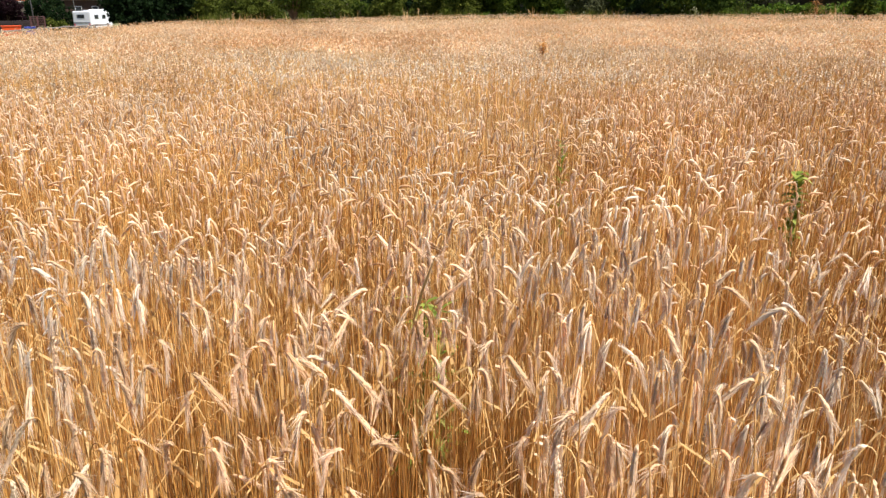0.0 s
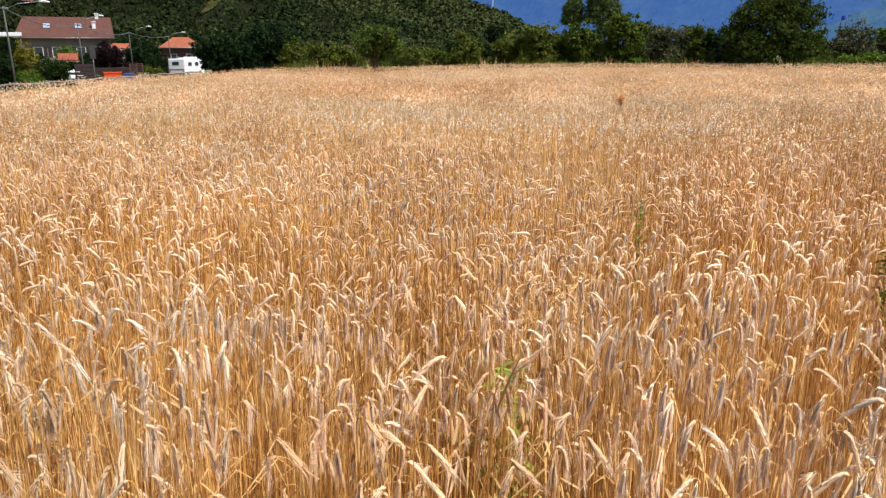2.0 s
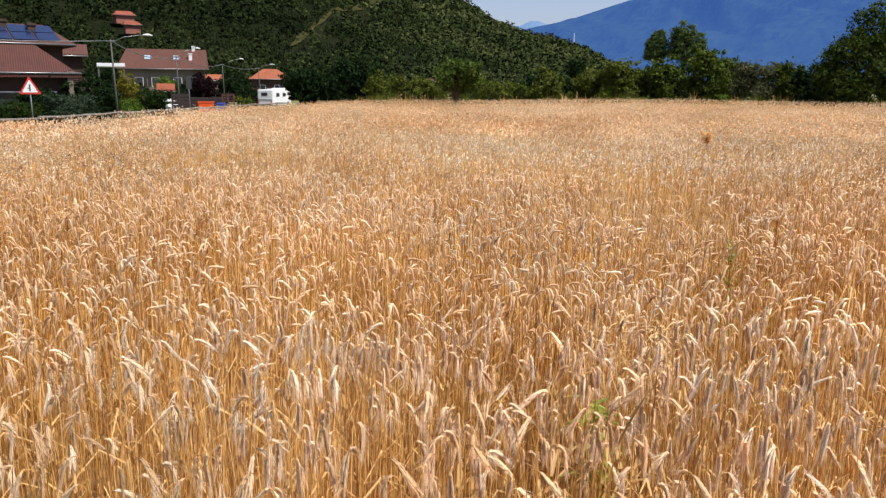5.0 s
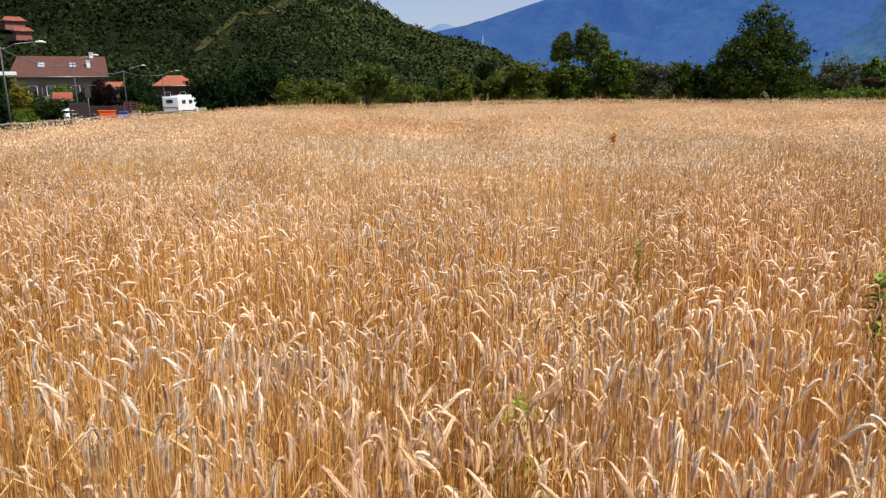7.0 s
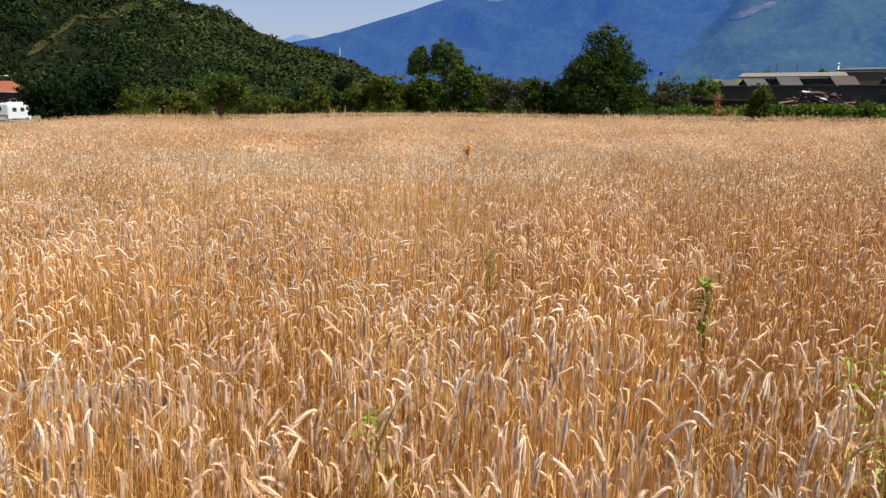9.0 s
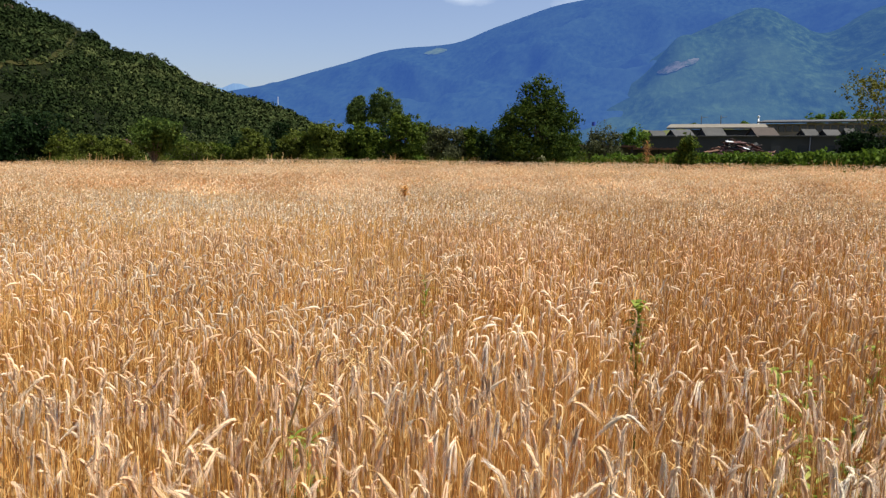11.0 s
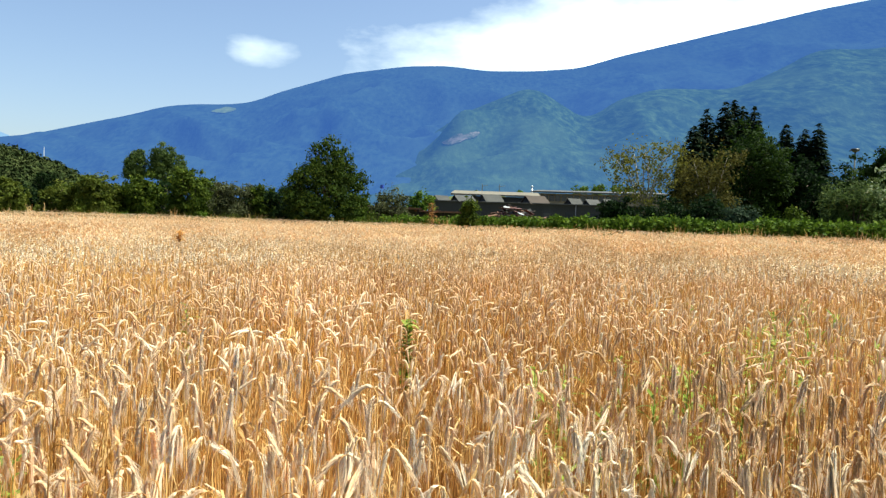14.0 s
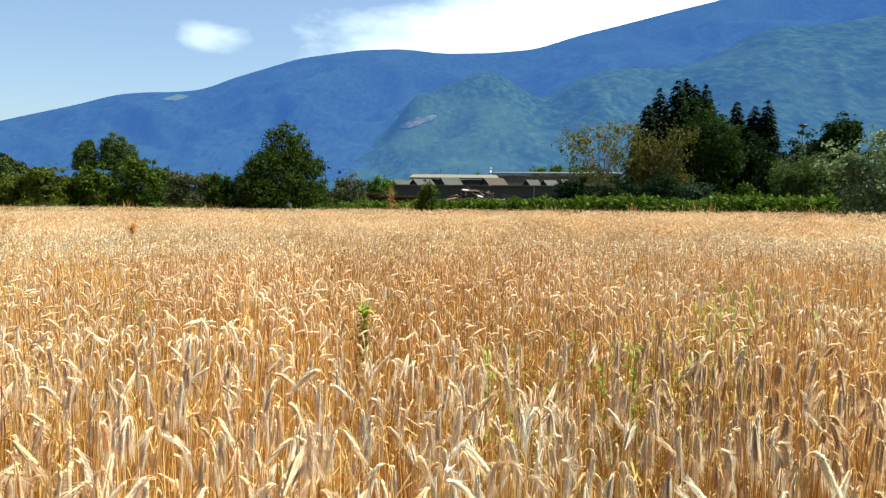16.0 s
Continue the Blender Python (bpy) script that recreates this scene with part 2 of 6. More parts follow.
def add_tube(bm, pts, radii, sides=6):
    """A tapered tube along points, closed at both ends."""
    rings = []
    pts = [Vector(p) for p in pts]
    for i, p in enumerate(pts):
        d = (pts[min(i + 1, len(pts) - 1)] - pts[max(i - 1, 0)]).normalized()
        a = d.orthogonal().normalized()
        b = d.cross(a)
        rings.append([bm.verts.new(p + (a * math.cos(6.2832 * k / sides) + b * math.sin(6.2832 * k / sides)) * radii[i]) for k in range(sides)])
    for r0, r1 in zip(rings, rings[1:]):
        # the ring that starts nearest, so that the tube does not twist
        k0 = min(range(sides), key=lambda k: (r1[k].co - r0[0].co).length)
        for k in range(sides):
            bm.faces.new((r0[k], r0[(k + 1) % sides], r1[(k + 1 + k0) % sides], r1[(k + k0) % sides]))
    bm.faces.new(rings[0][::-1])
    bm.faces.new(rings[-1])
    return bm


def tube_bm(pts, radii, sides=6):
    return add_tube(bmesh.new(), pts, radii, sides)


def polar(az, d):
    a = radians(az)
    return d * math.sin(a), d * math.cos(a)


def smooth01(a, b, v):
    t = np.clip((np.asarray(v, dtype=float) - a) / (b - a), 0, 1)
    return t * t * (3 - 2 * t)


def lattice(x, y, seed):
    """Random values on a unit lattice."""
    n = (np.asarray(x, dtype=np.int64) * 374761393 + np.asarray(y, dtype=np.int64) * 668265263 + seed * 974634777) & 0x7FFFFFFF
    n = ((n ^ (n >> 13)) * 1274126177) & 0x7FFFFFFF
    return ((n ^ (n >> 16)) & 0xFFFF) / 65535.0


def value_noise(x, y, seed=1):
    xi, yi = np.floor(x), np.floor(y)
    fx, fy = x - xi, y - yi
    fx, fy = fx * fx * (3 - 2 * fx), fy * fy * (3 - 2 * fy)
    a, b = lattice(xi, yi, seed), lattice(xi + 1, yi, seed)
    c, d = lattice(xi, yi + 1, seed), lattice(xi + 1, yi + 1, seed)
    return (a * (1 - fx) + b * fx) * (1 - fy) + (c * (1 - fx) + d * fx) * fy


def fractal(x, y, octaves=4, seed=1):
    s, amp, tot = 0, 1.0, 0
    for o in range(octaves):
        s = s + amp * value_noise(x * 2 ** o + 17.3 * o, y * 2 ** o - 9.1 * o, seed + o)
        tot += amp
        amp *= 0.5
    return s / tot


# ---- ground and distance ----
EDGE_AZ = (-60, -13, -4.5, 8, 20, 26, 40, 50, 66, 90)
EDGE_D = (58, 58, 62, 60, 57, 54, 47, 44, 40, 37)


def edge_distance(az):
    return np.interp(az, EDGE_AZ, EDGE_D)


def ground_z(x, y):
    """The field lies flat, swells a little ahead and rises gently to one side; the road side lies lower."""
    x, y = np.asarray(x, dtype=float), np.asarray(y, dtype=float)
    d = np.hypot(x, y)
    z = 0.0085 * np.clip(x, 0, 45) * smooth01(8, 40, d)
    z = z + 0.14 * np.exp(-((x - 7) / 9) ** 2 - ((y - 58) / 12) ** 2)
    z = z - 0.75 * smooth01(-15.5, -24, x)
    return z + 0.06 * (fractal(x * 0.12, y * 0.12, 3, 4) - 0.5)


def in_field(x, y):
    az, d = np.degrees(np.arctan2(x, y)), np.hypot(x, y)
    return (x > -14.2) & (x * 0.42 + y * 0.907 > 0.62) & (d < edge_distance(az))


def polar_sheet(az, rings, height):
    a = np.radians(az)[:, None]
    r = np.asarray(rings)[None, :]
    x, y = np.sin(a) * r, np.cos(a) * r
    z = height(x, y, np.broadcast_to(np.asarray(az)[:, None], x.shape), np.broadcast_to(r, x.shape))
    v = np.stack([x, y, z], -1).reshape(-1, 3)
    n, m = len(az), len(rings)
    i, j = np.meshgrid(np.arange(n - 1), np.arange(m - 1), indexing="ij")
    k = (i * m + j).ravel()
    return v, np.stack([k, k + 1, k + m + 1, k + m], 1)


M_GROUND = surface("meadow_ground", (0.16, 0.15, 0.055), (0.075, 0.085, 0.03), 0.35, 0.95, 0.5, 0.03, fine=9)
v, f = polar_sheet(np.linspace(-180, 180, 241), np.concatenate(([0.02], np.linspace(1.5, 80, 46), np.geomspace(95, 4900, 20))),
                   lambda x, y, a, r: ground_z(x, y))
ground = tagged(new("ground", mesh_from("ground", v, f, [M_GROUND], smooth=True)), "dry grass and soil of a flat valley floor", "ground", kind="structure")

v, f = polar_sheet(np.linspace(-100, 110, 141), np.concatenate((np.linspace(0.4, 20, 40), np.linspace(21, 68, 40))), lambda x, y, a, r: ground_z(x, y) + 0.012)
f = f[in_field(v[:, 0], v[:, 1])[f].any(1)]
short = np.clip(0.55 - (v[:, 0] * 0.42 + v[:, 1] * 0.907), 0, None)   # a straight near edge
v[:, 0] += short * 0.42
v[:, 1] += short * 0.907
v[:, 0] = np.maximum(v[:, 0], -14.3)
tagged(new("field_soil", mesh_from("field_soil", v, f, [M_LITTER], smooth=True)), "dry field soil strewn with straw litter", "soil", kind="structure")


# the wooded hill beside the valley
HILL_AZ = (-75, -45, -30, -20, -13, -10.4, -9.4, -7.5, -6.5, -5, -3.9, -2.6, -1, 1, 3, 5, 6.7, 9, 12)
HILL_EL = (15, 14.5, 13.2, 11.6, 9.5, 8.45, 8.3, 7.3, 6.7, 6.4, 6.25, 5.35, 4.5, 3.9, 3.4, 2.75, 1.75, 0.6, 0)
HILL_R = 640.0


def hill_z(az, r):
    p = np.clip((r - 150) / (HILL_R - 150), 0, 1.3)
    top = HILL_R * np.tan(np.radians(np.interp(az, HILL_AZ, HILL_EL)))
    shape = np.where(p < 1, p ** 1.25, 1 - 0.9 * (p - 1))
    return top * shape - 1.0


def hill_height(x, y, az, r):
    p = np.clip((r - 150) / (HILL_R - 150), 0, 1)
    fold = (fractal(x / 95, y / 95, 4, 21) - 0.5) * 26 * p * (1 - p) * 1.6
    return hill_z(az, r) + fold - 4.0 * (1 - p) + 1.2


def hill_shade(nt, bsdf):
    big = noise_of(nt, 0.03, 5, 0.6)
    small = noise_of(nt, 0.5, 4, 0.6, None, 5.7)
    # near-black base: the shade between the crowns is put into the colour
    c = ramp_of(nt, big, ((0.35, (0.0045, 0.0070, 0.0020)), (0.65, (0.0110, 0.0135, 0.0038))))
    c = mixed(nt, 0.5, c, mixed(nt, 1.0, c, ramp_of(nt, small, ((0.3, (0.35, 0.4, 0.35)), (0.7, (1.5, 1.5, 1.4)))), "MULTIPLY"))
    nt.links.new(c, bsdf.inputs["Base Color"])
    bsdf.inputs["Roughness"].default_value = 0.95
    bsdf.inputs["Specular IOR Level"].default_value = 0.05
    bumped(nt, bsdf, small, 0.8, 1.2)


M_HILL = material("shaded_wood_slope", hill_shade)
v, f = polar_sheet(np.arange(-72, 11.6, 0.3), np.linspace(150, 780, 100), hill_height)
hill = tagged(new("wooded_hill", mesh_from("wooded_hill", v, f, [M_HILL], smooth=True)), "steep hillside under oak wood, coloured dark as the shade between crowns", "hill", kind="structure")

# the bare strip that climbs the hill: bearing, height angle, half width
STRIP = ((-16.4, 2.8, 0.42), (-14.5, 4.3, 0.45), (-13.2, 5.45, 0.30), (-10.9, 5.6, 0.34), (-9.8, 6.5, 0.30), (-8.9, 7.7, 0.26))


def crown_shade(nt, bsdf):
    at = nt.nodes.new("ShaderNodeAttribute")
    at.attribute_name = "tone"
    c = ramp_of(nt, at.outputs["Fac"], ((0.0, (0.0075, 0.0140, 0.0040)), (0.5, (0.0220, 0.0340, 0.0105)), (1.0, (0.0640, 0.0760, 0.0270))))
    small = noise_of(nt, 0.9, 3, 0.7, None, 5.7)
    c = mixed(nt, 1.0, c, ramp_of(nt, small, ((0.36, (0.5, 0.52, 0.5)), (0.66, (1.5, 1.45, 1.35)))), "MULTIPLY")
    nt.links.new(c, bsdf.inputs["Base Color"])
    bsdf.inputs["Roughness"].default_value = 0.95
    bsdf.inputs["Specular IOR Level"].default_value = 0.05


def oak_wood():
    """The wood on the hill: many uneven crowns, each a dome of leaf sprays with a tone of its own."""
    g = np.random.default_rng(71)
    n, sprays = 10500, 66
    az = g.uniform(-40, 10.5, n)
    r = 165 + 545 * g.random(n) ** 0.8
    a = np.radians(az)
    x, y = np.sin(a) * r, np.cos(a) * r
    z = hill_height(x, y, az, r)
    el = np.degrees(np.arctan2(z + 1.0, r))
    open_ = np.zeros(n, dtype=bool)
    for (a0, e0, w0), (a1, e1, w1) in zip(STRIP, STRIP[1:]):
        t = np.clip(((az - a0) * (a1 - a0) + (el - e0) * (e1 - e0)) / ((a1 - a0) ** 2 + (e1 - e0) ** 2), 0, 1)
        open_ |= np.hypot(az - a0 - t * (a1 - a0), el - e0 - t * (e1 - e0)) < (w0 + t * (w1 - w0)) * (0.9 + 0.9 * g.random(n))
    size = (1.1 + 3.3 * g.random(n) ** 1.9) * np.clip(r / 430, 0.92, 1.05)
    yard = (np.abs(az + 27.2) < 1.0) & (el > 3.3) & (el < 5.2)   # the villas stand in a clearing
    size = np.where(yard, 0.5, size)
    size = np.where(open_, size * g.uniform(0.25, 0.5, n), size)
    tall = size * g.uniform(0.85, 1.4, n)
    long = g.uniform(0.8, 1.25, (n, 2))
    d = g.normal(size=(n, sprays, 3))
    d[..., 2] = np.abs(d[..., 2]) - 0.25
    d /= np.linalg.norm(d, axis=2)[..., None]
    rad = 0.72 + 0.42 * g.random((n, sprays))
    p = np.empty((n, sprays, 3))
    p[..., 0] = x[:, None] + d[..., 0] * rad * (size * long[:, 0])[:, None]
    p[..., 1] = y[:, None] + d[..., 1] * rad * (size * long[:, 1])[:, None]
    p[..., 2] = z[:, None] + tall[:, None] * (0.10 + d[..., 2] * rad)
    nrm = d + 0.55 * g.normal(size=(n, sprays, 3))
    nrm /= np.linalg.norm(nrm, axis=2)[..., None]
    u = np.cross(nrm, g.normal(size=(n, sprays, 3)))
    u /= np.linalg.norm(u, axis=2)[..., None]
    w = np.cross(nrm, u)
    k = (size[:, None] * np.clip(r / 400, 0.62, 1.0)[:, None] * g.uniform(0.14, 0.34, (n, sprays)))[..., None]
    V = np.stack([p - u * k, p + u * k * 0.7 - w * k * 0.7, p + u * k * 0.3 + w * k], 2).reshape(-1, 3)
    # random tone, plus the slope's sunlit right and shaded left put into colour
    drift_and_sun = fractal(x / 70, y / 70, 3, 57) - 0.5 + 0.55 * smooth01(-20, -2, az) - 0.26
    tone = np.clip(g.normal(0.42, 0.15, n) + 0.9 * drift_and_sun + 0.9 * open_, 0, 1)[:, None] + g.normal(0, 0.10, (n, sprays))
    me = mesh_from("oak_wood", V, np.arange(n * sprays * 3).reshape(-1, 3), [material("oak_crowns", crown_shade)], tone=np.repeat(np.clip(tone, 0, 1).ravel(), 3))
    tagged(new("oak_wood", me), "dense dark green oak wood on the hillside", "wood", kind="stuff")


oak_wood()


# the mountains: far off, aerial haze put into their colours and emission
MAIN_AZ = (-8, 1.5, 3.5, 6.9, 9.5, 11.8, 13.8, 15.7, 17.7, 19.7, 24.4, 28.9, 32, 35, 38.5, 41.9, 45.1, 51.5, 57.8, 66, 80, 110)
MAIN_EL = (2.2, 4.35, 4.7, 5.75, 6.5, 7.3, 7.6, 7.7, 8.0, 8.9, 10.5, 11.25, 11.4, 11.1, 11.15, 11.4, 12.3, 13.6, 14.7, 15.6, 16, 14)
SPUR_AZ = (20, 26, 29.6, 33.4, 38.4, 42.7, 44.3, 47.5, 52.6, 55.5, 57.9, 61, 66, 80, 110)
SPUR_EL = (0.5, 3.0, 5.6, 8.2, 10.3, 7.7, 9.2, 10.1, 9.9, 11.1, 12.4, 12.1, 12.6, 12.5, 11)


def soft_interp(az, xs, ys, width):
    return sum(np.interp(az + width * k, xs, ys) for k in (-1.0, -0.6, -0.2, 0.2, 0.6, 1.0)) / 6


def slope_relief(x, y, az, r, p, seed):
    """Side spurs and gullies on a slope, strongest half way up."""
    body = np.clip(p * (0.97 - p), 0, 1) * 4.2
    warp = 60 * fractal(x / 400, y / 400, 2, seed + 8)
    rib = 1 - 2 * np.abs(fractal((x + warp * 4) / 520, (y - warp * 4) / 760, 4, seed) - 0.5)
    gully = 1 - 2 * np.abs(fractal(az * 0.22 + r / 1300 + 4, r / 1500 - az * 0.05 + 7, 2, seed + 3) - 0.5)
    return ((rib - 0.75) * 210 + (gully - 0.75) * 60 + (fractal(x / 150, y / 150, 3, seed + 5) - 0.5) * 45) * body


def mountain_height(x, y, az, r):
    p = np.clip((r - 1500) / 2300, 0, 1.25)
    main = 3800 * np.tan(np.radians(soft_interp(az, MAIN_AZ, MAIN_EL, 0.8))) * np.where(p < 1, p ** 1.15, 1 - 1.2 * (p - 1))
    return (main + slope_relief(x, y, az, r, p, 71) + 6) * smooth01(900, 1480, r) - 4 * (r < 950)


def spur_height(x, y, az, r):
    q = (r - 1150) / 1250
    top = 2400 * np.tan(np.radians(soft_interp(az, SPUR_AZ, SPUR_EL, 1.0)))
    dome = 60 * np.exp(-((az - 33.2 - (q - 0.7) * 4) / 1.9) ** 2) * smooth01(0.45, 0.72, q) * smooth01(0.86, 0.74, q)   # a rounded shoulder
    return dome + top * np.where(q < 1, np.clip(q, 0, 1) ** 0.95, np.clip(1 - 0.8 * (q - 1), 0, 1)) + slope_relief(x, y, az, r, np.clip(q, 0, 1.2), 83) * 0.5 - 3


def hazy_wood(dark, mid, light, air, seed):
    """Woods some kilometres off: clumps of crowns, pale glades, and the blue summer haze put in as emission."""
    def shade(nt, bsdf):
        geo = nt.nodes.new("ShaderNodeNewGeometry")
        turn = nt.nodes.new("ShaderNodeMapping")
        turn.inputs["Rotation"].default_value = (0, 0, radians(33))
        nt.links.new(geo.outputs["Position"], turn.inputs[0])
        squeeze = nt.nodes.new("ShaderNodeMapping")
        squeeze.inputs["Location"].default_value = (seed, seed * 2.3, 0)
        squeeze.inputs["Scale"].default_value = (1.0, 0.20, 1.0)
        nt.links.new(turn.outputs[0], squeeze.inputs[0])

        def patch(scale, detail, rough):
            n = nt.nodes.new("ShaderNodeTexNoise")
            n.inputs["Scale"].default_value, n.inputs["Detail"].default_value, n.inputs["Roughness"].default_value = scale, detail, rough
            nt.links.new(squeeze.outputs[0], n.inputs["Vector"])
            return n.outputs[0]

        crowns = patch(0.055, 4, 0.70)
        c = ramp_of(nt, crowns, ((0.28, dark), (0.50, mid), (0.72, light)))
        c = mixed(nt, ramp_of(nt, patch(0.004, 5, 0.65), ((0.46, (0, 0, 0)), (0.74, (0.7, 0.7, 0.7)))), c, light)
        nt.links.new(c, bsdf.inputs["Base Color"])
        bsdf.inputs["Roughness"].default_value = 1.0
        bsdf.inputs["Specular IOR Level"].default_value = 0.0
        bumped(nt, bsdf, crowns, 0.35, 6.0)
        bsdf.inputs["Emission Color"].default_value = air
        bsdf.inputs["Emission Strength"].default_value = HAZE_GLOW
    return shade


# strength of the blue emission that stands in for haze before far slopes
HAZE_GLOW = 0.30
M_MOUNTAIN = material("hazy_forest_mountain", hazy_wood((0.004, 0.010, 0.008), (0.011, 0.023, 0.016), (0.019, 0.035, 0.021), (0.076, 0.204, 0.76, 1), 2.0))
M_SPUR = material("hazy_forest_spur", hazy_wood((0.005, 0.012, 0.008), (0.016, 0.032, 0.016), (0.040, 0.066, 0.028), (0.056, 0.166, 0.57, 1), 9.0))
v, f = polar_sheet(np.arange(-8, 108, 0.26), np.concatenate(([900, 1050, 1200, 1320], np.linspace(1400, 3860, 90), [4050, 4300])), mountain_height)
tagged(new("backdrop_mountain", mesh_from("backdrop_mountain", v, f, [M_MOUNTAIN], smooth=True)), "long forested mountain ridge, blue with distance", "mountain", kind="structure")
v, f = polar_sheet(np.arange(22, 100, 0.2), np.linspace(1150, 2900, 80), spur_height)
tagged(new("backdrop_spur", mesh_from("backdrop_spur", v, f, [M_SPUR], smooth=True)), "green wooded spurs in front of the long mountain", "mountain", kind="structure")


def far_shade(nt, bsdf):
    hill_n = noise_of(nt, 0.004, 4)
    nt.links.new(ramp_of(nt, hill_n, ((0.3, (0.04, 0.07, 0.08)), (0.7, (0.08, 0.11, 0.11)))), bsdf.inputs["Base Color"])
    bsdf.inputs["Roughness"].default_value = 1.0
    # haze put into the far range as pale blue emission
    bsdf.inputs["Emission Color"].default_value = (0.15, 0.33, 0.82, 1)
    bsdf.inputs["Emission Strength"].default_value = HAZE_GLOW * 1.25


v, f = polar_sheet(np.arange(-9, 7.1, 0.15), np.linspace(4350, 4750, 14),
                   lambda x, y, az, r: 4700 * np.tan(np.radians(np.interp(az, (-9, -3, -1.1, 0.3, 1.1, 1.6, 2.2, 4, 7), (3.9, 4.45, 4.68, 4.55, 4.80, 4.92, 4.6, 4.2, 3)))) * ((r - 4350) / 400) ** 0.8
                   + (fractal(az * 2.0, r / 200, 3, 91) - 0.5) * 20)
tagged(new("backdrop_far_range", mesh_from("backdrop_far_range", v, f, [material("hazy_far_range", far_shade)])), "far mountain range, pale blue with haze", "mountain", kind="structure")


def surface_patch(name, height, az0, el0, az1, el1, spread, r0, r1, lift, mat, label, category, seed):
    """A ragged bare or grassy patch that lies on a slope, from one bearing and height angle to another."""
    V, F = [], []
    n, m = 16, 7
    for i in range(n):
        s = i / (n - 1)
        az, el = az0 + (az1 - az0) * s, el0 + (el1 - el0) * s
        for j in range(m):
            jag = float(fractal(np.array(s * 6 + 3.0), np.array(j * 0.7), 3, seed)) - 0.5
            e = el + spread * ((j / (m - 1) - 0.5) * math.sin(3.1 * (0.05 + 0.9 * s)) + 0.35 * jag)
            a = az + 0.25 * spread * jag
            r = np.linspace(r0, r1, 300)
            x, y = np.sin(radians(a)) * r, np.cos(radians(a)) * r
            h = height(x, y, np.full(300, a), r)
            up = np.nonzero(np.degrees(np.arctan2(h - 1.9, r)) >= e)[0]
            k = up[0] if len(up) else 299
            V.append((x[k] * 0.999, y[k] * 0.999, h[k] + lift))
    for i in range(n - 1):
        for j in range(m - 1):
            q = i * m + j
            F.append((q, q + 1, q + m + 1, q + m))
    return tagged(new(name, mesh_from(name, np.array(V), np.array(F), [mat], smooth=True)), label, category, kind="structure")


M_SCRUBPATH = surface("dry_scrub", (0.044, 0.040, 0.012), (0.018, 0.020, 0.006), 0.12, 1.0, 0.6, 0.6, fine=0.9)


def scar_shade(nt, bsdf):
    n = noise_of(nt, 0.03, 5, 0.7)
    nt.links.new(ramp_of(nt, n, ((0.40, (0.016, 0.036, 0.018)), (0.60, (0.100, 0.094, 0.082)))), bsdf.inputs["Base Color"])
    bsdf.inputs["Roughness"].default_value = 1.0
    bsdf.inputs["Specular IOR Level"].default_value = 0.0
    # haze over the rock, put in as blue emission
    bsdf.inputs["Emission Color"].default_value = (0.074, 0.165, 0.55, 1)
    bsdf.inputs["Emission Strength"].default_value = HAZE_GLOW


M_SCAR = material("hazy_bare_rock_scar", scar_shade)
for (a0, e0, w0), (a1, e1, w1) in zip(STRIP, STRIP[1:]):
    surface_patch("hillside_clearing", hill_height, a0, e0, a1, e1, (w0 + w1) * 0.7, 170, 640, 0.5, M_SCRUBPATH, "dry brown clearing running up the wooded hillside", "clearing", 3)
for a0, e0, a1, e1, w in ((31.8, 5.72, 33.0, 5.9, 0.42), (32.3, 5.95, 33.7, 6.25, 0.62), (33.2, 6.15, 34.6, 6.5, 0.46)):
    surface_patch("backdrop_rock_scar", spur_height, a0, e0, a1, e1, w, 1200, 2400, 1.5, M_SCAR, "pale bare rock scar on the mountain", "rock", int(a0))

# pale grass with the same haze put in as blue emission
M_ALP = material("hazy_pale_meadow", hazy_wood((0.020, 0.034, 0.014), (0.044, 0.064, 0.024), (0.075, 0.098, 0.036), (0.080, 0.195, 0.70, 1), 7.0))
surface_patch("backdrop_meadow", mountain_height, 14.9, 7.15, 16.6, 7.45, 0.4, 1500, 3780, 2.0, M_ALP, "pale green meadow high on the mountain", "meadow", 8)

M_RIDGEROCK = surface("brown_ridge_rock", (0.060, 0.036, 0.024), (0.022, 0.016, 0.010), 0.1, 1.0, 0.6, 0.8, fine=0.7)
for a0, e0, a1, e1, w in ((-3.4, 5.55, -2.3, 5.05, 0.30), (-2.5, 5.1, -1.5, 4.65, 0.28), (-13.2, 8.75, -12.5, 8.65, 0.3)):
    surface_patch("hillside_rocks", hill_height, a0, e0, a1, e1, w, 300, 660, 3.2, M_RIDGEROCK, "bare brown rocks along the ridge of the hill", "rock", 9)


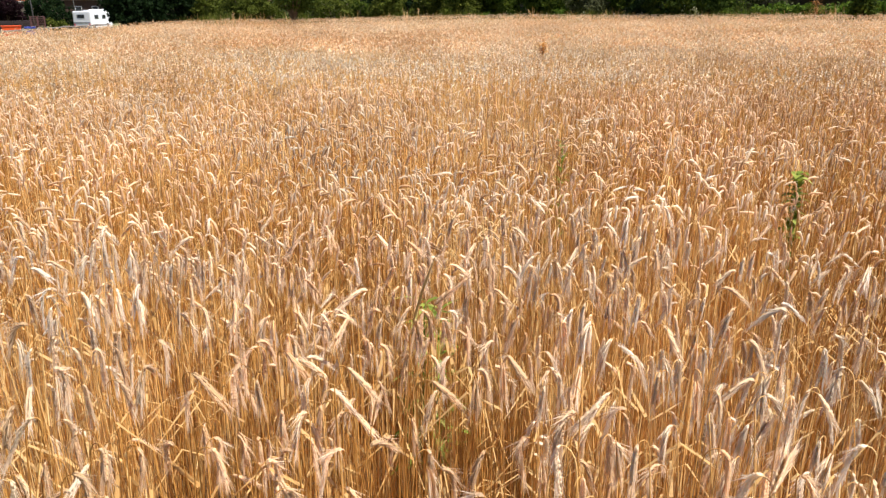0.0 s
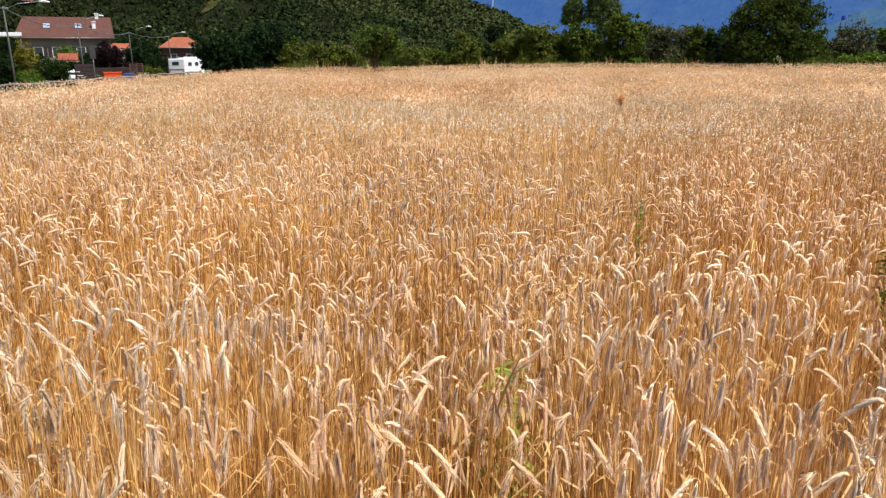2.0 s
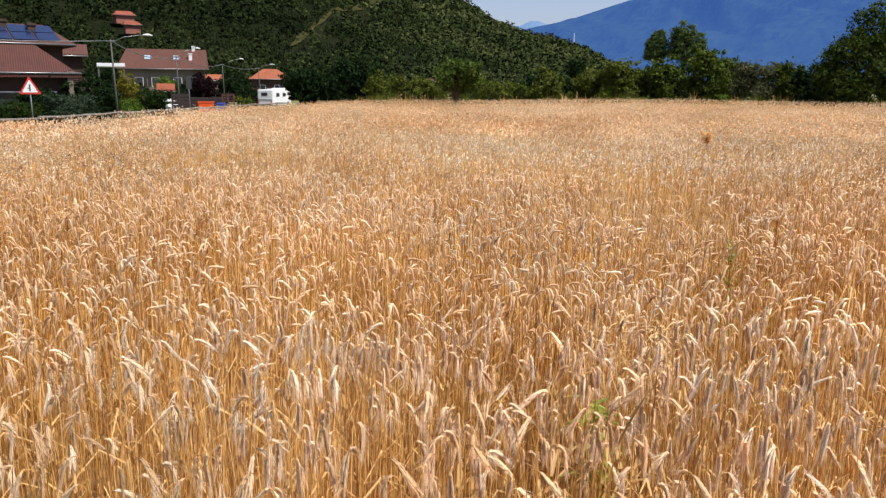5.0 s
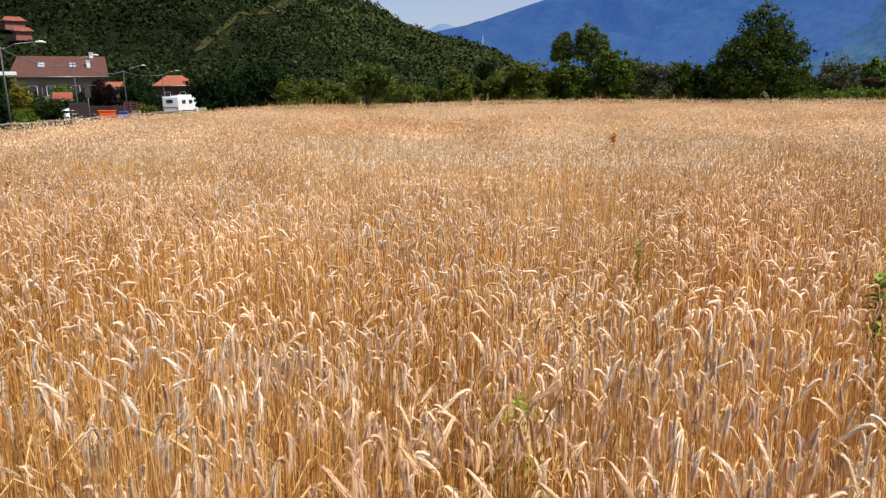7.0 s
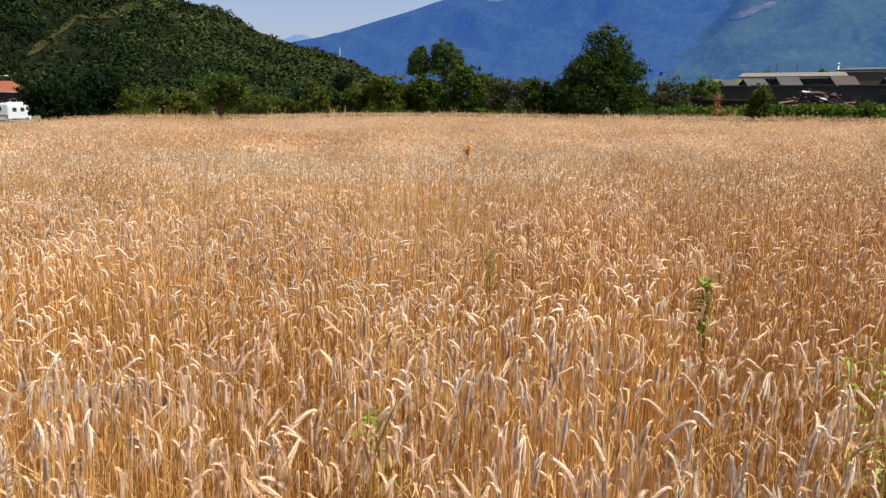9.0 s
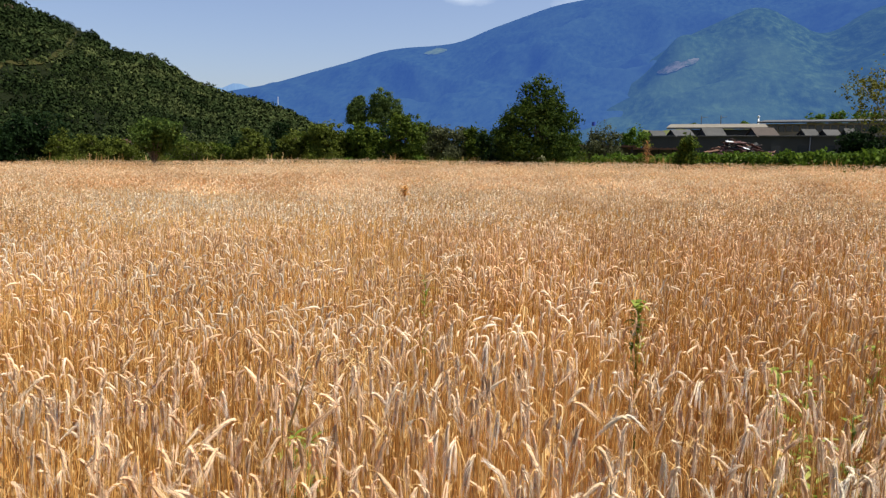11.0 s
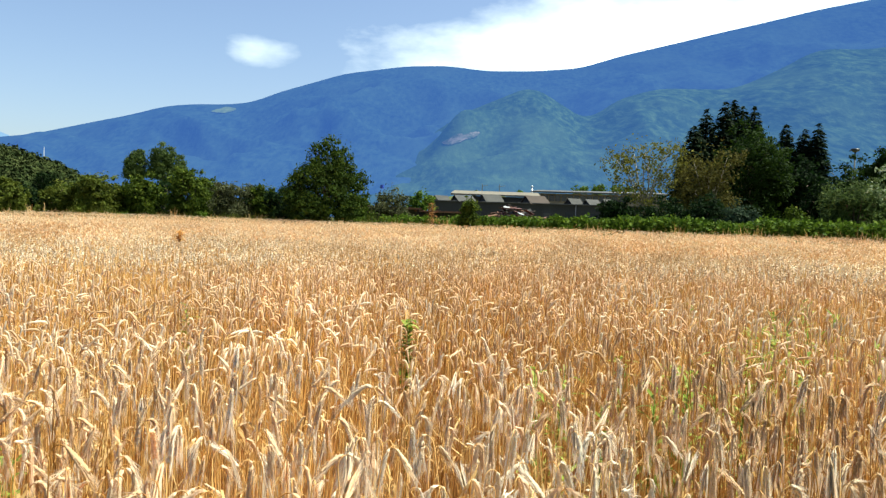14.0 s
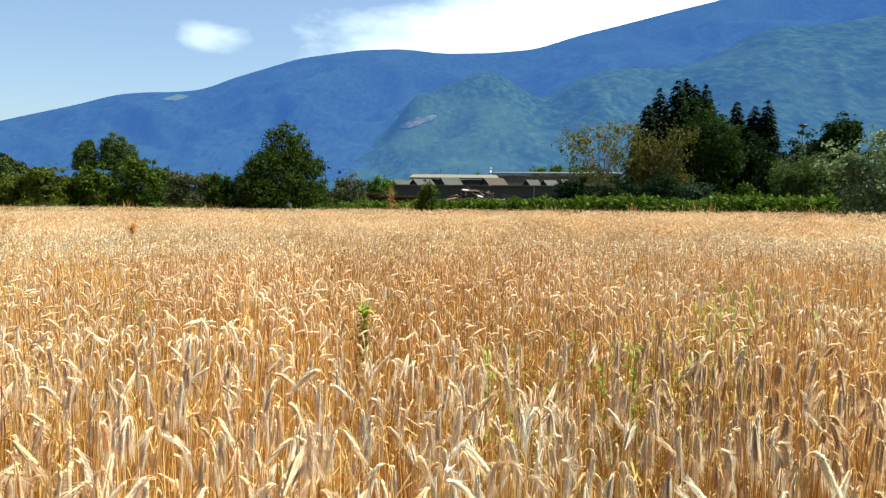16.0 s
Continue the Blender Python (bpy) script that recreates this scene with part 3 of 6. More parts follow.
# ---- the crop ----
def plant_template(rng, level):
    """One ripe stalk with its nodding ear. Returns verts, triangles, face materials (0 ear, 1 awn, 2 straw, 3 dry leaf)."""
    V, F, M, SHOOT = [], [], [], []
    stem_h = 0.93
    u = rng.random()
    bend = math.radians(rng.uniform(160, 192) if u < 0.70 else rng.uniform(122, 160) if u < 0.93 else rng.uniform(25, 95))
    neck, ear = rng.uniform(0.032, 0.055), rng.uniform(0.050, 0.085)
    tight = rng.uniform(0.46, 0.72)
    n_top = {0: 13, 1: 8, 2: 5, 3: 3}[level]
    # the bending top part: neck and ear, curvature strongest at the neck
    total, pts, tang = neck + ear, [], []
    x = z = 0.0
    lean = rng.uniform(-0.03, 0.03)
    for i in range(n_top + 1):
        s = i / n_top
        k = min(1.0, s / tight)
        ang = bend * k * k * (3 - 2 * k)
        pts.append((x, 0.0, stem_h + z))
        tang.append(ang)
        x += math.sin(ang) * total / n_top
        z += math.cos(ang) * total / n_top
    top = max(p[2] for p in pts)
    pts = [(p[0], p[1], p[2] - top + 1.0) for p in pts]
    split = max(1, int(round(n_top * neck / total)))

    def add_ring(c, ang, rad, sides, flat=1.0):
        # the plane across the stalk, spanned by y and the in-plane normal
        nx, nz = math.cos(ang), -math.sin(ang)
        base = len(V)
        for k in range(sides):
            a = 6.28318 * k / sides
            V.append((c[0] + nx * math.cos(a) * rad, c[1] + math.sin(a) * rad * flat, c[2] + nz * math.cos(a) * rad))
        return base

    def join(b0, b1, sides, m):
        for k in range(sides):
            a, b, c, d = b0 + k, b0 + (k + 1) % sides, b1 + (k + 1) % sides, b1 + k
            F.extend(((a, b, c), (a, c, d)))
            M.extend((m, m))

    # stem
    knots = {0: 3, 1: 2, 2: 1, 3: 1}[level]
    low = pts[0][2]
    wob = rng.uniform(-0.02, 0.02)
    rad = {0: 0.0014, 1: 0.0016, 2: 0.0014, 3: 0.0032}[level]
    z0 = {0: 0.0, 1: 0.0, 2: 0.30, 3: 0.62}[level]
    path = [(wob * math.sin(3.1 * i / knots) + pts[0][0] + lean * (1 - i / knots), 0.0, z0 + (low - z0) * i / knots, 0.0) for i in range(knots)]
    path += [(*pts[i], tang[i]) for i in range(split + 1)]
    if level == 0:
        prev = None
        for i, (px, py, pz, a) in enumerate(path):
            b = add_ring((px, py, pz), a, rad * (1.15 - 0.4 * i / len(path)), 3)
            if prev is not None:
                join(prev, b, 3, 2)
            prev = b
    elif level <= 2:
        prev = None
        spin = rng.uniform(0, 3.14)
        for px, py, pz, a in path:
            b = len(V)
            V.extend(((px - math.cos(spin) * rad, py - math.sin(spin) * rad, pz), (px + math.cos(spin) * rad, py + math.sin(spin) * rad, pz)))
            if prev is not None:
                F.extend(((prev, prev + 1, b + 1), (prev, b + 1, b)))
                M.extend((2, 2))
            prev = b
    # ear
    line = list(range(split, n_top + 1))
    if level == 0:
        count = 13
        for i in range(count):
            s = split + (n_top - split) * (i + 0.2) / count
            i0 = min(int(s), n_top - 1)
            w = s - i0
            c = [pts[i0][k] * (1 - w) + pts[i0 + 1][k] * w for k in range(3)]
            ang = tang[i0] * (1 - w) + tang[i0 + 1] * w
            d = Vector((math.sin(ang), 0, math.cos(ang)))
            n = Vector((math.cos(ang), 0, -math.sin(ang)))
            fat = 0.60 + 0.40 * math.sin(3.14 * (i + 1.0) / (count + 1.2))
            for side in (-1, 1):
                out = Vector((0, side, 0))
                o = Vector(c) + out * 0.0012 + n * rng.uniform(-0.0012, 0.0012)
                tip = o + d * 0.0175 * fat + out * 0.0036 * fat + n * rng.uniform(-0.001, 0.001)
                mid = o + d * 0.0060 + out * 0.0022 * fat
                b = len(V)
                V.append(tuple(o - d * 0.003))
                for k in range(3):
                    a = 6.28318 * k / 3 + 0.5
                    V.append(tuple(mid + (out * math.cos(a) * 0.0036 + n * math.sin(a) * 0.0056) * fat))
                V.append(tuple(tip))
                for k in range(3):
                    F.extend(((b, b + 1 + k, b + 1 + (k + 1) % 3), (b + 4, b + 1 + (k + 1) % 3, b + 1 + k)))
                    M.extend((0, 0))
                for _ in range(3):
                    L = rng.uniform(0.022, 0.048)
                    root = mid.lerp(tip, rng.uniform(0.2, 1.0))
                    e = root + (d + out * rng.uniform(0.05, 0.30) + n * rng.uniform(-0.20, 0.20)).normalized() * L - Vector((0, 0, 0.005))
                    wide = (n * rng.uniform(-1, 1) + out * 0.4).normalized() * 0.00075
                    b = len(V)
                    V.extend((tuple(root + wide), tuple(root - wide), tuple(e)))
                    F.append((b, b + 1, b + 2))
                    M.append(1)
    elif level == 1:
        prev = None
        for j, i in enumerate(line):
            s = j / (len(line) - 1)
            r = 0.0050 * (0.35 + 0.75 * math.sin(3.14 * min(0.97, 0.12 + 0.86 * s))) * (1.2 if j % 2 else 0.8)
            b = add_ring(pts[i], tang[i], r, 4, 1.05)
            if prev is not None:
                join(prev, b, 4, 0)
            prev = b
        for k in range(8):
            i = line[k % (len(line) - 1)]
            d = Vector((math.sin(tang[i]), 0, math.cos(tang[i])))
            o = Vector(pts[i]) + d * rng.uniform(0, 0.012)
            e = o + (d + Vector((rng.uniform(-.22, .22), rng.uniform(-.28, .28), -0.12))).normalized() * rng.uniform(0.028, 0.05)
            b = len(V)
            a = rng.uniform(0, 3.14)
            w = Vector((math.cos(a) * math.cos(tang[i]), math.sin(a), -math.cos(a) * math.sin(tang[i]))) * 0.0012
            V.extend((tuple(o + w), tuple(o - w), tuple(e)))
            F.append((b, b + 1, b + 2))
            M.append(1)
    elif level == 3:
        # seen small: a spindle between two points
        b = len(V)
        V.append(pts[line[0]])
        r = add_ring(pts[(line[0] + line[-1] + 1) // 2], tang[(line[0] + line[-1] + 1) // 2], 0.0175, 3)
        V.append(pts[line[-1]])
        for k in range(3):
            F.extend(((b, r + k, r + (k + 1) % 3), (r + 3, r + (k + 1) % 3, r + k)))
            M.extend((0, 0))
    elif level == 2:
        b = len(V)
        V.append(pts[split])
        i1 = (split + n_top) // 2
        r1 = add_ring(pts[i1], tang[i1], 0.0082, 3)
        r2 = add_ring(pts[n_top - 1], tang[n_top - 1], 0.0080, 3)
        e = len(V)
        V.append(pts[n_top])
        join(r1, r2, 3, 0)
        for k in range(3):   # a brush of awns
            a = 2.1 * k + rng.random()
            o = Vector(pts[n_top - 1])
            q = len(V)
            w = Vector((math.cos(a), math.sin(a), 0.3)) * 0.0046
            V.extend((tuple(o + w), tuple(o - w), tuple(o + Vector((math.sin(tang[-1]) * 0.04 + rng.uniform(-.014, .014), rng.uniform(-.016, .016), math.cos(tang[-1]) * 0.045)))))
            F.append((q, q + 1, q + 2))
            M.append(1)
        for k in range(3):
            F.extend(((b, r1 + k, r1 + (k + 1) % 3), (e, r2 + (k + 1) % 3, r2 + k)))
            M.extend((0, 0))
    # side shoots without an ear
    for _ in range({0: 6, 1: 1, 2: 0, 3: 0}[level]):
        a, q = rng.uniform(0, 6.28), rng.uniform(0.01, 0.06)
        h, w = rng.uniform(0.45, 0.86), {0: 0.0011, 1: 0.0014, 2: 0.003}[level]
        px, py, g2 = math.cos(a) * q, math.sin(a) * q, rng.uniform(0, 3.14)
        slant = 0.05 if rng.random() < 0.8 else 0.28
        ex, ey = px + rng.uniform(-slant, slant), py + rng.uniform(-slant, slant)
        b = len(V)
        cx, cy = math.cos(g2) * w, math.sin(g2) * w
        SHOOT.append((b, b + 4, rng.uniform(-0.45, 0.4)))
        V.extend(((px - cx, py - cy, z0), (px + cx, py + cy, z0), (ex + cx, ey + cy, h), (ex - cx, ey - cy, h)))
        F.extend(((b, b + 1, b + 2), (b, b + 2, b + 3)))
        M.extend((2, 2))
    # a withered leaf on some stalks
    if level <= 1 and rng.random() < 0.85:
        for _ in range(1):
            h = rng.uniform(0.35, 0.88)
            a = rng.uniform(0, 6.28)
            L, w = rng.uniform(0.10, 0.22), rng.uniform(0.003, 0.006)
            dx, dy = math.cos(a), math.sin(a)
            b = len(V)
            for s, dz in ((0, 0), (0.4, 0.05), (1.0, -0.04)):
                ww = w * (1 - 0.9 * s)
                V.extend(((dx * L * s - dy * ww, dy * L * s + dx * ww, h + dz), (dx * L * s + dy * ww, dy * L * s - dx * ww, h + dz + 0.002)))
            for q in (b, b + 2):
                F.extend(((q, q + 1, q + 3), (q, q + 3, q + 2)))
                M.extend((3, 3))
    own = np.zeros(len(V))
    for b0, b1, dt in SHOOT:
        own[b0:b1] = dt
    return np.array(V, dtype=np.float32), np.array(F, dtype=np.int32), np.array(M, dtype=np.int32), own


def crop_height(x, y):
    """How tall the crop stands: 1.1 m, with softer dips and taller drifts."""
    return 1.10 + 0.14 * (fractal(x * 3.8 + 5, y * 3.8, 2, 19) - 0.5) + 0.13 * (fractal(x * 1.5, y * 1.5, 2, 11) - 0.5) + 0.16 * (fractal(x * 0.55, y * 0.55, 3, 12) - 0.5) + 0.12 * (fractal(x * 0.13, y * 0.13, 2, 15) - 0.5)


def crop_density(x, y):
    """Thin places where stalks are missing."""
    thin = smooth01(0.30, 0.50, fractal(x * 0.7 + 40, y * 0.7, 3, 18))
    return 0.25 + 0.75 * thin


rng = random.Random(11)
gen = np.random.default_rng(5)
# form, inner and outer radius, stalks on a square metre, number of forms, bearings
ZONES = ((0, 0.6, 3.0, 215, 24, -44, 70), (1, 3.0, 8.5, 280, 30, -42, 68), (2, 8.5, 16, 185, 24, -40, 67), (3, 16, 24, 140, 20, -40, 67), (3, 24, 40, 85, 20, -40, 67), (3, 40, 66, 42, 20, -40, 67),
         (1, 0.6, 4.0, 250, 12, -95, -44), (1, 0.6, 4.0, 250, 12, 70, 116), (2, 4.0, 12, 110, 12, -95, -41), (2, 4.0, 11, 110, 12, 68, 116), (3, 11, 66, 16, 12, 67, 116), (3, 12, 60, 16, 12, -95, -40))
AV, AF, AM, AT, AS = [], [], [], [], []
offset = 0
for level, r0, r1, per_m2, kinds, b0, b1 in ZONES:
    forms = [plant_template(rng, level) for _ in range(kinds)]
    a0, a1 = radians(b0), radians(b1)
    count = int(0.5 * (a1 - a0) * (r1 * r1 - r0 * r0) * per_m2)
    az = gen.uniform(a0, a1, count)
    r = np.sqrt(gen.uniform(r0 * r0, r1 * r1, count))
    x, y = np.sin(az) * r, np.cos(az) * r
    keep = in_field(x, y) & (gen.random(count) < np.maximum(crop_density(x, y), 0.4 if level >= 2 else 0.0))
    x, y = x[keep], y[keep]
    n = len(x)
    kind = gen.integers(0, kinds, n)
    turn = 0.15 + math.pi * (gen.random(n) < 0.42) + gen.normal(0, 0.62, n)   # the heads bow along the wind, to either side
    tall = crop_height(x, y) * gen.normal(1.0, 0.05, n) - gen.uniform(0.05, 0.22, n) * (gen.random(n) < 0.3)
    fat = gen.uniform(0.85, 1.2, n)
    tilt = gen.normal(0, 0.055, (n, 2)) + np.array([0.02, 0.0])
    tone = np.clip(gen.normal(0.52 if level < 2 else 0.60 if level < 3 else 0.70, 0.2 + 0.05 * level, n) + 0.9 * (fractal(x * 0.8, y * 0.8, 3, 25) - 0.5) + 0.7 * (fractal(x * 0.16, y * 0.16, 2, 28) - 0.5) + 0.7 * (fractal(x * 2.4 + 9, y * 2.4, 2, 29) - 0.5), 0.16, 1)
    z = ground_z(x, y)
    for k in range(kinds):
        idx = np.nonzero(kind == k)[0]
        if not len(idx):
            continue
        V, F, M, own = forms[k]
        c, s = np.cos(turn[idx])[:, None], np.sin(turn[idx])[:, None]
        h = V[None, :, 2] * tall[idx][:, None] + (fat[idx][:, None] - 1) * 0.0
        vx = V[None, :, 0] * fat[idx][:, None]
        vy = V[None, :, 1] * fat[idx][:, None]
        lean_s = (V[None, :, 2] ** 1.6)
        X = x[idx][:, None] + c * vx - s * vy + tilt[idx, 0][:, None] * lean_s
        Y = y[idx][:, None] + s * vx + c * vy + tilt[idx, 1][:, None] * lean_s
        Z = z[idx][:, None] + h
        AV.append(np.stack([X, Y, Z], -1).reshape(-1, 3).astype(np.float32))
        m = len(V)
        AF.append((F[None] + (offset + np.arange(len(idx)) * m)[:, None, None]).reshape(-1, 3))
        AM.append(np.tile(M, len(idx)))
        AS.append(np.full(len(F) * len(idx), level <= 2))
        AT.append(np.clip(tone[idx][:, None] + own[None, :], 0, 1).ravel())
        offset += len(idx) * m
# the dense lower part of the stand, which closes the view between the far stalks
# its dark colour stands in for the shade in the gaps
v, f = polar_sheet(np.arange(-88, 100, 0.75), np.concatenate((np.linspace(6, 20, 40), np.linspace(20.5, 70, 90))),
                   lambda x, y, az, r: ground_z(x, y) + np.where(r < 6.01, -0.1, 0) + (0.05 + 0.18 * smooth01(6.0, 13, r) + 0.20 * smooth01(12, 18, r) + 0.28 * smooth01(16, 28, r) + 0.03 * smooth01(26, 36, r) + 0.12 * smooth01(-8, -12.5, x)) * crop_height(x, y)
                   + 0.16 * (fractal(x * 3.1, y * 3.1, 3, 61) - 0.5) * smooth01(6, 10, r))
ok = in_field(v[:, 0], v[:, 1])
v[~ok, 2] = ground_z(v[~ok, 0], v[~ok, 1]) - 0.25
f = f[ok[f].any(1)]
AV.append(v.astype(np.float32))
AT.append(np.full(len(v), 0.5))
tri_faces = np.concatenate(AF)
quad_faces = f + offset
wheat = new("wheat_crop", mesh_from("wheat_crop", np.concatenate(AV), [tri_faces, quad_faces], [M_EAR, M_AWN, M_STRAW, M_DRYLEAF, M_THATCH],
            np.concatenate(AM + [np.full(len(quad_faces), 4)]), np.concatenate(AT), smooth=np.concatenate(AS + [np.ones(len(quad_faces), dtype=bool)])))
tagged(wheat, "ripe golden cereal crop with nodding bristly ears", "crop", kind="stuff")
print("crop triangles", len(tri_faces))
del AV, AF, AM, AT, AS

# single stalks at the very edge of the stand, close enough to count
def wheat_stalk(seed):
    V, F, M, own = plant_template(random.Random(seed), 0)
    V = V * np.array([1.0, 1.0, 1.16])
    top = tagged(new("wheat_stalk"), "ripe golden wheat stalk with a nodding bristly ear", "wheat", "stalks at the field edge")
    tone = random.Random(seed).uniform(0.35, 0.9)
    for name, mats, ids in (("stem", [M_STRAW], (2,)), ("ear", [M_EAR, M_AWN], (0, 1)), ("leaf", [M_DRYLEAF], (3,))):
        sel = np.isin(M, ids) & (own[F[:, 0]] == 0)
        if not sel.any():
            continue
        used, inv = np.unique(F[sel], return_inverse=True)
        me = mesh_from(name, V[used], inv.reshape(-1, 3), mats, M[sel] if name == "ear" else None, np.full(len(used), tone))
        mesh_part(name, me, top)
    return top


rng2 = random.Random(77)
firsts = [wheat_stalk(500 + k) for k in range(8)]
for k in range(72):
    az, d = rng2.uniform(-30, 64), rng2.uniform(1.05, 1.9)
    x, y = polar(az, d)
    if not in_field(np.array(x), np.array(y)):
        d += 0.5
        x, y = polar(az, d)
    m = pose(x, y, float(ground_z(x, y)), rng2.uniform(-3, 3), rng2.uniform(-3, 3), rng2.uniform(0, 360))
    if k < 8:
        firsts[k].matrix_world = m
    else:
        copy_thing(firsts[k % 8], m)


# ---- trees ----
def leaf_cloud(name, lobes, count, size, mat, seed, hollow=0.62, droop=0.0):
    """A crown of single small leaves, thick near the outside of several lobes, ragged and with gaps."""
    g = np.random.default_rng(seed)
    L = np.array(lobes, dtype=float)
    area = (L[:, 3] * L[:, 4] + L[:, 4] * L[:, 5] + L[:, 3] * L[:, 5])
    which = g.choice(len(L), count, p=area / area.sum())
    d = g.normal(size=(count, 3))
    d /= np.linalg.norm(d, axis=1)[:, None]
    rag = fractal(d[:, 0] * 2.7 + which * 5.1 + 50, d[:, 1] * 2.7 + d[:, 2] * 3.3 + 50, 3, seed)
    r = (hollow + (1 - hollow) * g.random(count) ** 0.6) * (0.45 + 1.1 * rag)
    p = L[which, :3] + d * r[:, None] * L[which, 3:6]
    # leaves gather in sprays round twig ends, with gaps between
    twigs = max(12, count // 34)
    pick = g.integers(0, twigs, count)
    spray = np.clip(0.16 * L[:, 3:6].mean(), 0.16, 0.5)
    off = g.normal(size=(count, 3)) * spray * np.array([1.0, 1.0, 0.62])
    loose = g.random(count) < 0.22
    light = g.normal(0, 0.16, twigs)
    base_d, base_r, base_p = d[:twigs], rag[:twigs], p[:twigs]
    p = np.where(loose[:, None], p, base_p[pick] + off)
    d = np.where(loose[:, None], d, base_d[pick] * 0.6 + off / spray * 0.5)
    rag = np.where(loose, rag, base_r[pick] + light[pick])
    p[:, 2] = np.maximum(p[:, 2], 0.05)
    nrm = d * 0.7 + g.normal(size=(count, 3)) * 0.75 + np.array([0, 0, 0.35])
    nrm /= np.linalg.norm(nrm, axis=1)[:, None]
    t = np.cross(nrm, g.normal(size=(count, 3)))
    t[:, 2] -= droop
    t /= np.linalg.norm(t, axis=1)[:, None]
    b = np.cross(nrm, t)
    s = size * g.uniform(0.6, 1.35, count)[:, None]
    V = np.empty((count, 4, 3))
    V[:, 0] = p - t * s * 0.62
    V[:, 1] = p + b * s * 0.36 + nrm * s * 0.12
    V[:, 2] = p + t * s * 0.62
    V[:, 3] = p - b * s * 0.36 + nrm * s * 0.12
    F = np.arange(count * 4).reshape(count, 4)
    tone = np.repeat(np.clip(g.normal(0.45, 0.2, count) + 0.35 * (rag - 0.5), 0, 1), 4)
    return mesh_from(name, V.reshape(-1, 3), F, [mat], tone=tone)


def trunk_bm(h, r, lobes, seed, sides=7):
    rg = random.Random(seed)
    bm = bmesh.new()
    fork = h * rg.uniform(0.22, 0.32)
    pts = [(0, 0, -0.15), (rg.uniform(-.04, .04), rg.uniform(-.04, .04), fork * 0.5), (rg.uniform(-.1, .1), rg.uniform(-.1, .1), fork)]
    add_tube(bm, pts, (r * 1.35, r, r * 0.85), sides)
    top = Vector(pts[-1])
    for lx, ly, lz, rx, ry, rz in lobes:
        e = Vector((lx, ly, lz + rz * 0.35))
        m = top.lerp(e, 0.5) + Vector((rg.uniform(-.2, .2), rg.uniform(-.2, .2), 0.15 * h * rg.random()))
        add_tube(bm, [top - Vector((0, 0, 0.1)), m, e], (r * 0.55, r * 0.33, r * 0.08), 5)
        for _ in range(3):
            q = m.lerp(e, rg.uniform(0.1, 0.8))
            w = q + Vector((rg.uniform(-1, 1) * rx, rg.uniform(-1, 1) * ry, rg.uniform(0.0, 0.7) * rz)) * 0.75
            add_tube(bm, [q, q.lerp(w, 0.5) + Vector((0, 0, 0.1)), w], (r * 0.2, r * 0.12, r * 0.03), 4)
    return bm


def round_lobes(rg, h, w, base=0.25, n=7):
    """Lobes that fill a rounded crown of height h and width w."""
    out = [(0, 0, h * (base + (1 - base) * 0.48), w * 0.36, w * 0.36, h * (1 - base) * 0.46)]
    for i in range(n):
        a = 6.28 * (i + rg.random()) / n
        k = rg.uniform(0.14, 0.36)
        zz = h * (base + (1 - base) * rg.uniform(0.18, 0.78))
        rr = w * rg.uniform(0.12, 0.23)
        out.append((math.cos(a) * w * k, math.sin(a) * w * k, zz, rr, rr, min(rr * rg.uniform(0.8, 1.2), h - zz, zz - 0.1 if zz > 0.3 else 0.2)))
    return out


def tree(name, az, d, h, w, mat, label, category="tree", base=0.22, count=5000, leaf=0.24, seed=1, lobes=None, bark=None, group="", trunk=None, hollow=0.5, n=11):
    x, y = polar(az, d)
    rg = random.Random(seed)
    lobes = lobes or round_lobes(rg, h, w, base, n)
    t = thing(name, x, y, float(ground_z(x, y)), 0, label, category, group)
    part("trunk", trunk_bm(h, trunk or 0.022 * h + 0.02, lobes, seed), bark or M_BARK, t, smooth=True)
    mesh_part("crown", leaf_cloud("crown", lobes, int(count * 1.0), leaf * 0.92, mat, seed, hollow), t)
    return t


def conifer(az, d, h, w, seed, label, taper=0.75):
    x, y = polar(az, d)
    t = thing("conifer_tree", x, y, float(ground_z(x, y)), 0, label, "tree", "conifers behind the hedge")
    part("trunk", tube_bm([(0, 0, -0.1), (0.05, 0, h * 0.5), (0, 0.03, h * 0.98)], (0.2, 0.12, 0.02), 7), M_BARK, t, smooth=True)
    g = np.random.default_rng(seed)
    n = 9000
    u = 1 - np.sqrt(g.random(n))
    tier = np.floor(u * 17) / 17 + 0.075 * g.random(n)
    zz = h * (0.10 + 0.90 * np.clip(tier, 0, 1))
    a = g.uniform(0, 6.2832, n)
    branch = 0.74 + 0.26 * value_noise(a * 1.6 + tier * 40 + 30, tier * 25 + 9, seed)
    rr = w * 0.55 * np.clip(1.02 - tier, 0.01, 1) ** taper * branch * np.sqrt(g.random(n))
    p = np.stack([np.cos(a) * rr, np.sin(a) * rr, zz - rr * 0.22], 1)
    p[:, 2] = np.clip(p[:, 2], 0.2, None)
    out = np.stack([np.cos(a), np.sin(a), np.full(n, -0.25)], 1)
    side = np.stack([-np.sin(a), np.cos(a), g.normal(0, 0.25, n)], 1)
    s = g.uniform(0.16, 0.34, n)[:, None]
    V = np.stack([p - out * s, p + side * s * 0.42, p + out * s - np.array([0, 0, 0.06]), p - side * s * 0.42], 1).reshape(-1, 3)
    mesh_part("crown", mesh_from("crown", V, np.arange(n * 4).reshape(n, 4), [M_LEAF_CONIFER], tone=np.repeat(g.random(n), 4)), t)
    return t


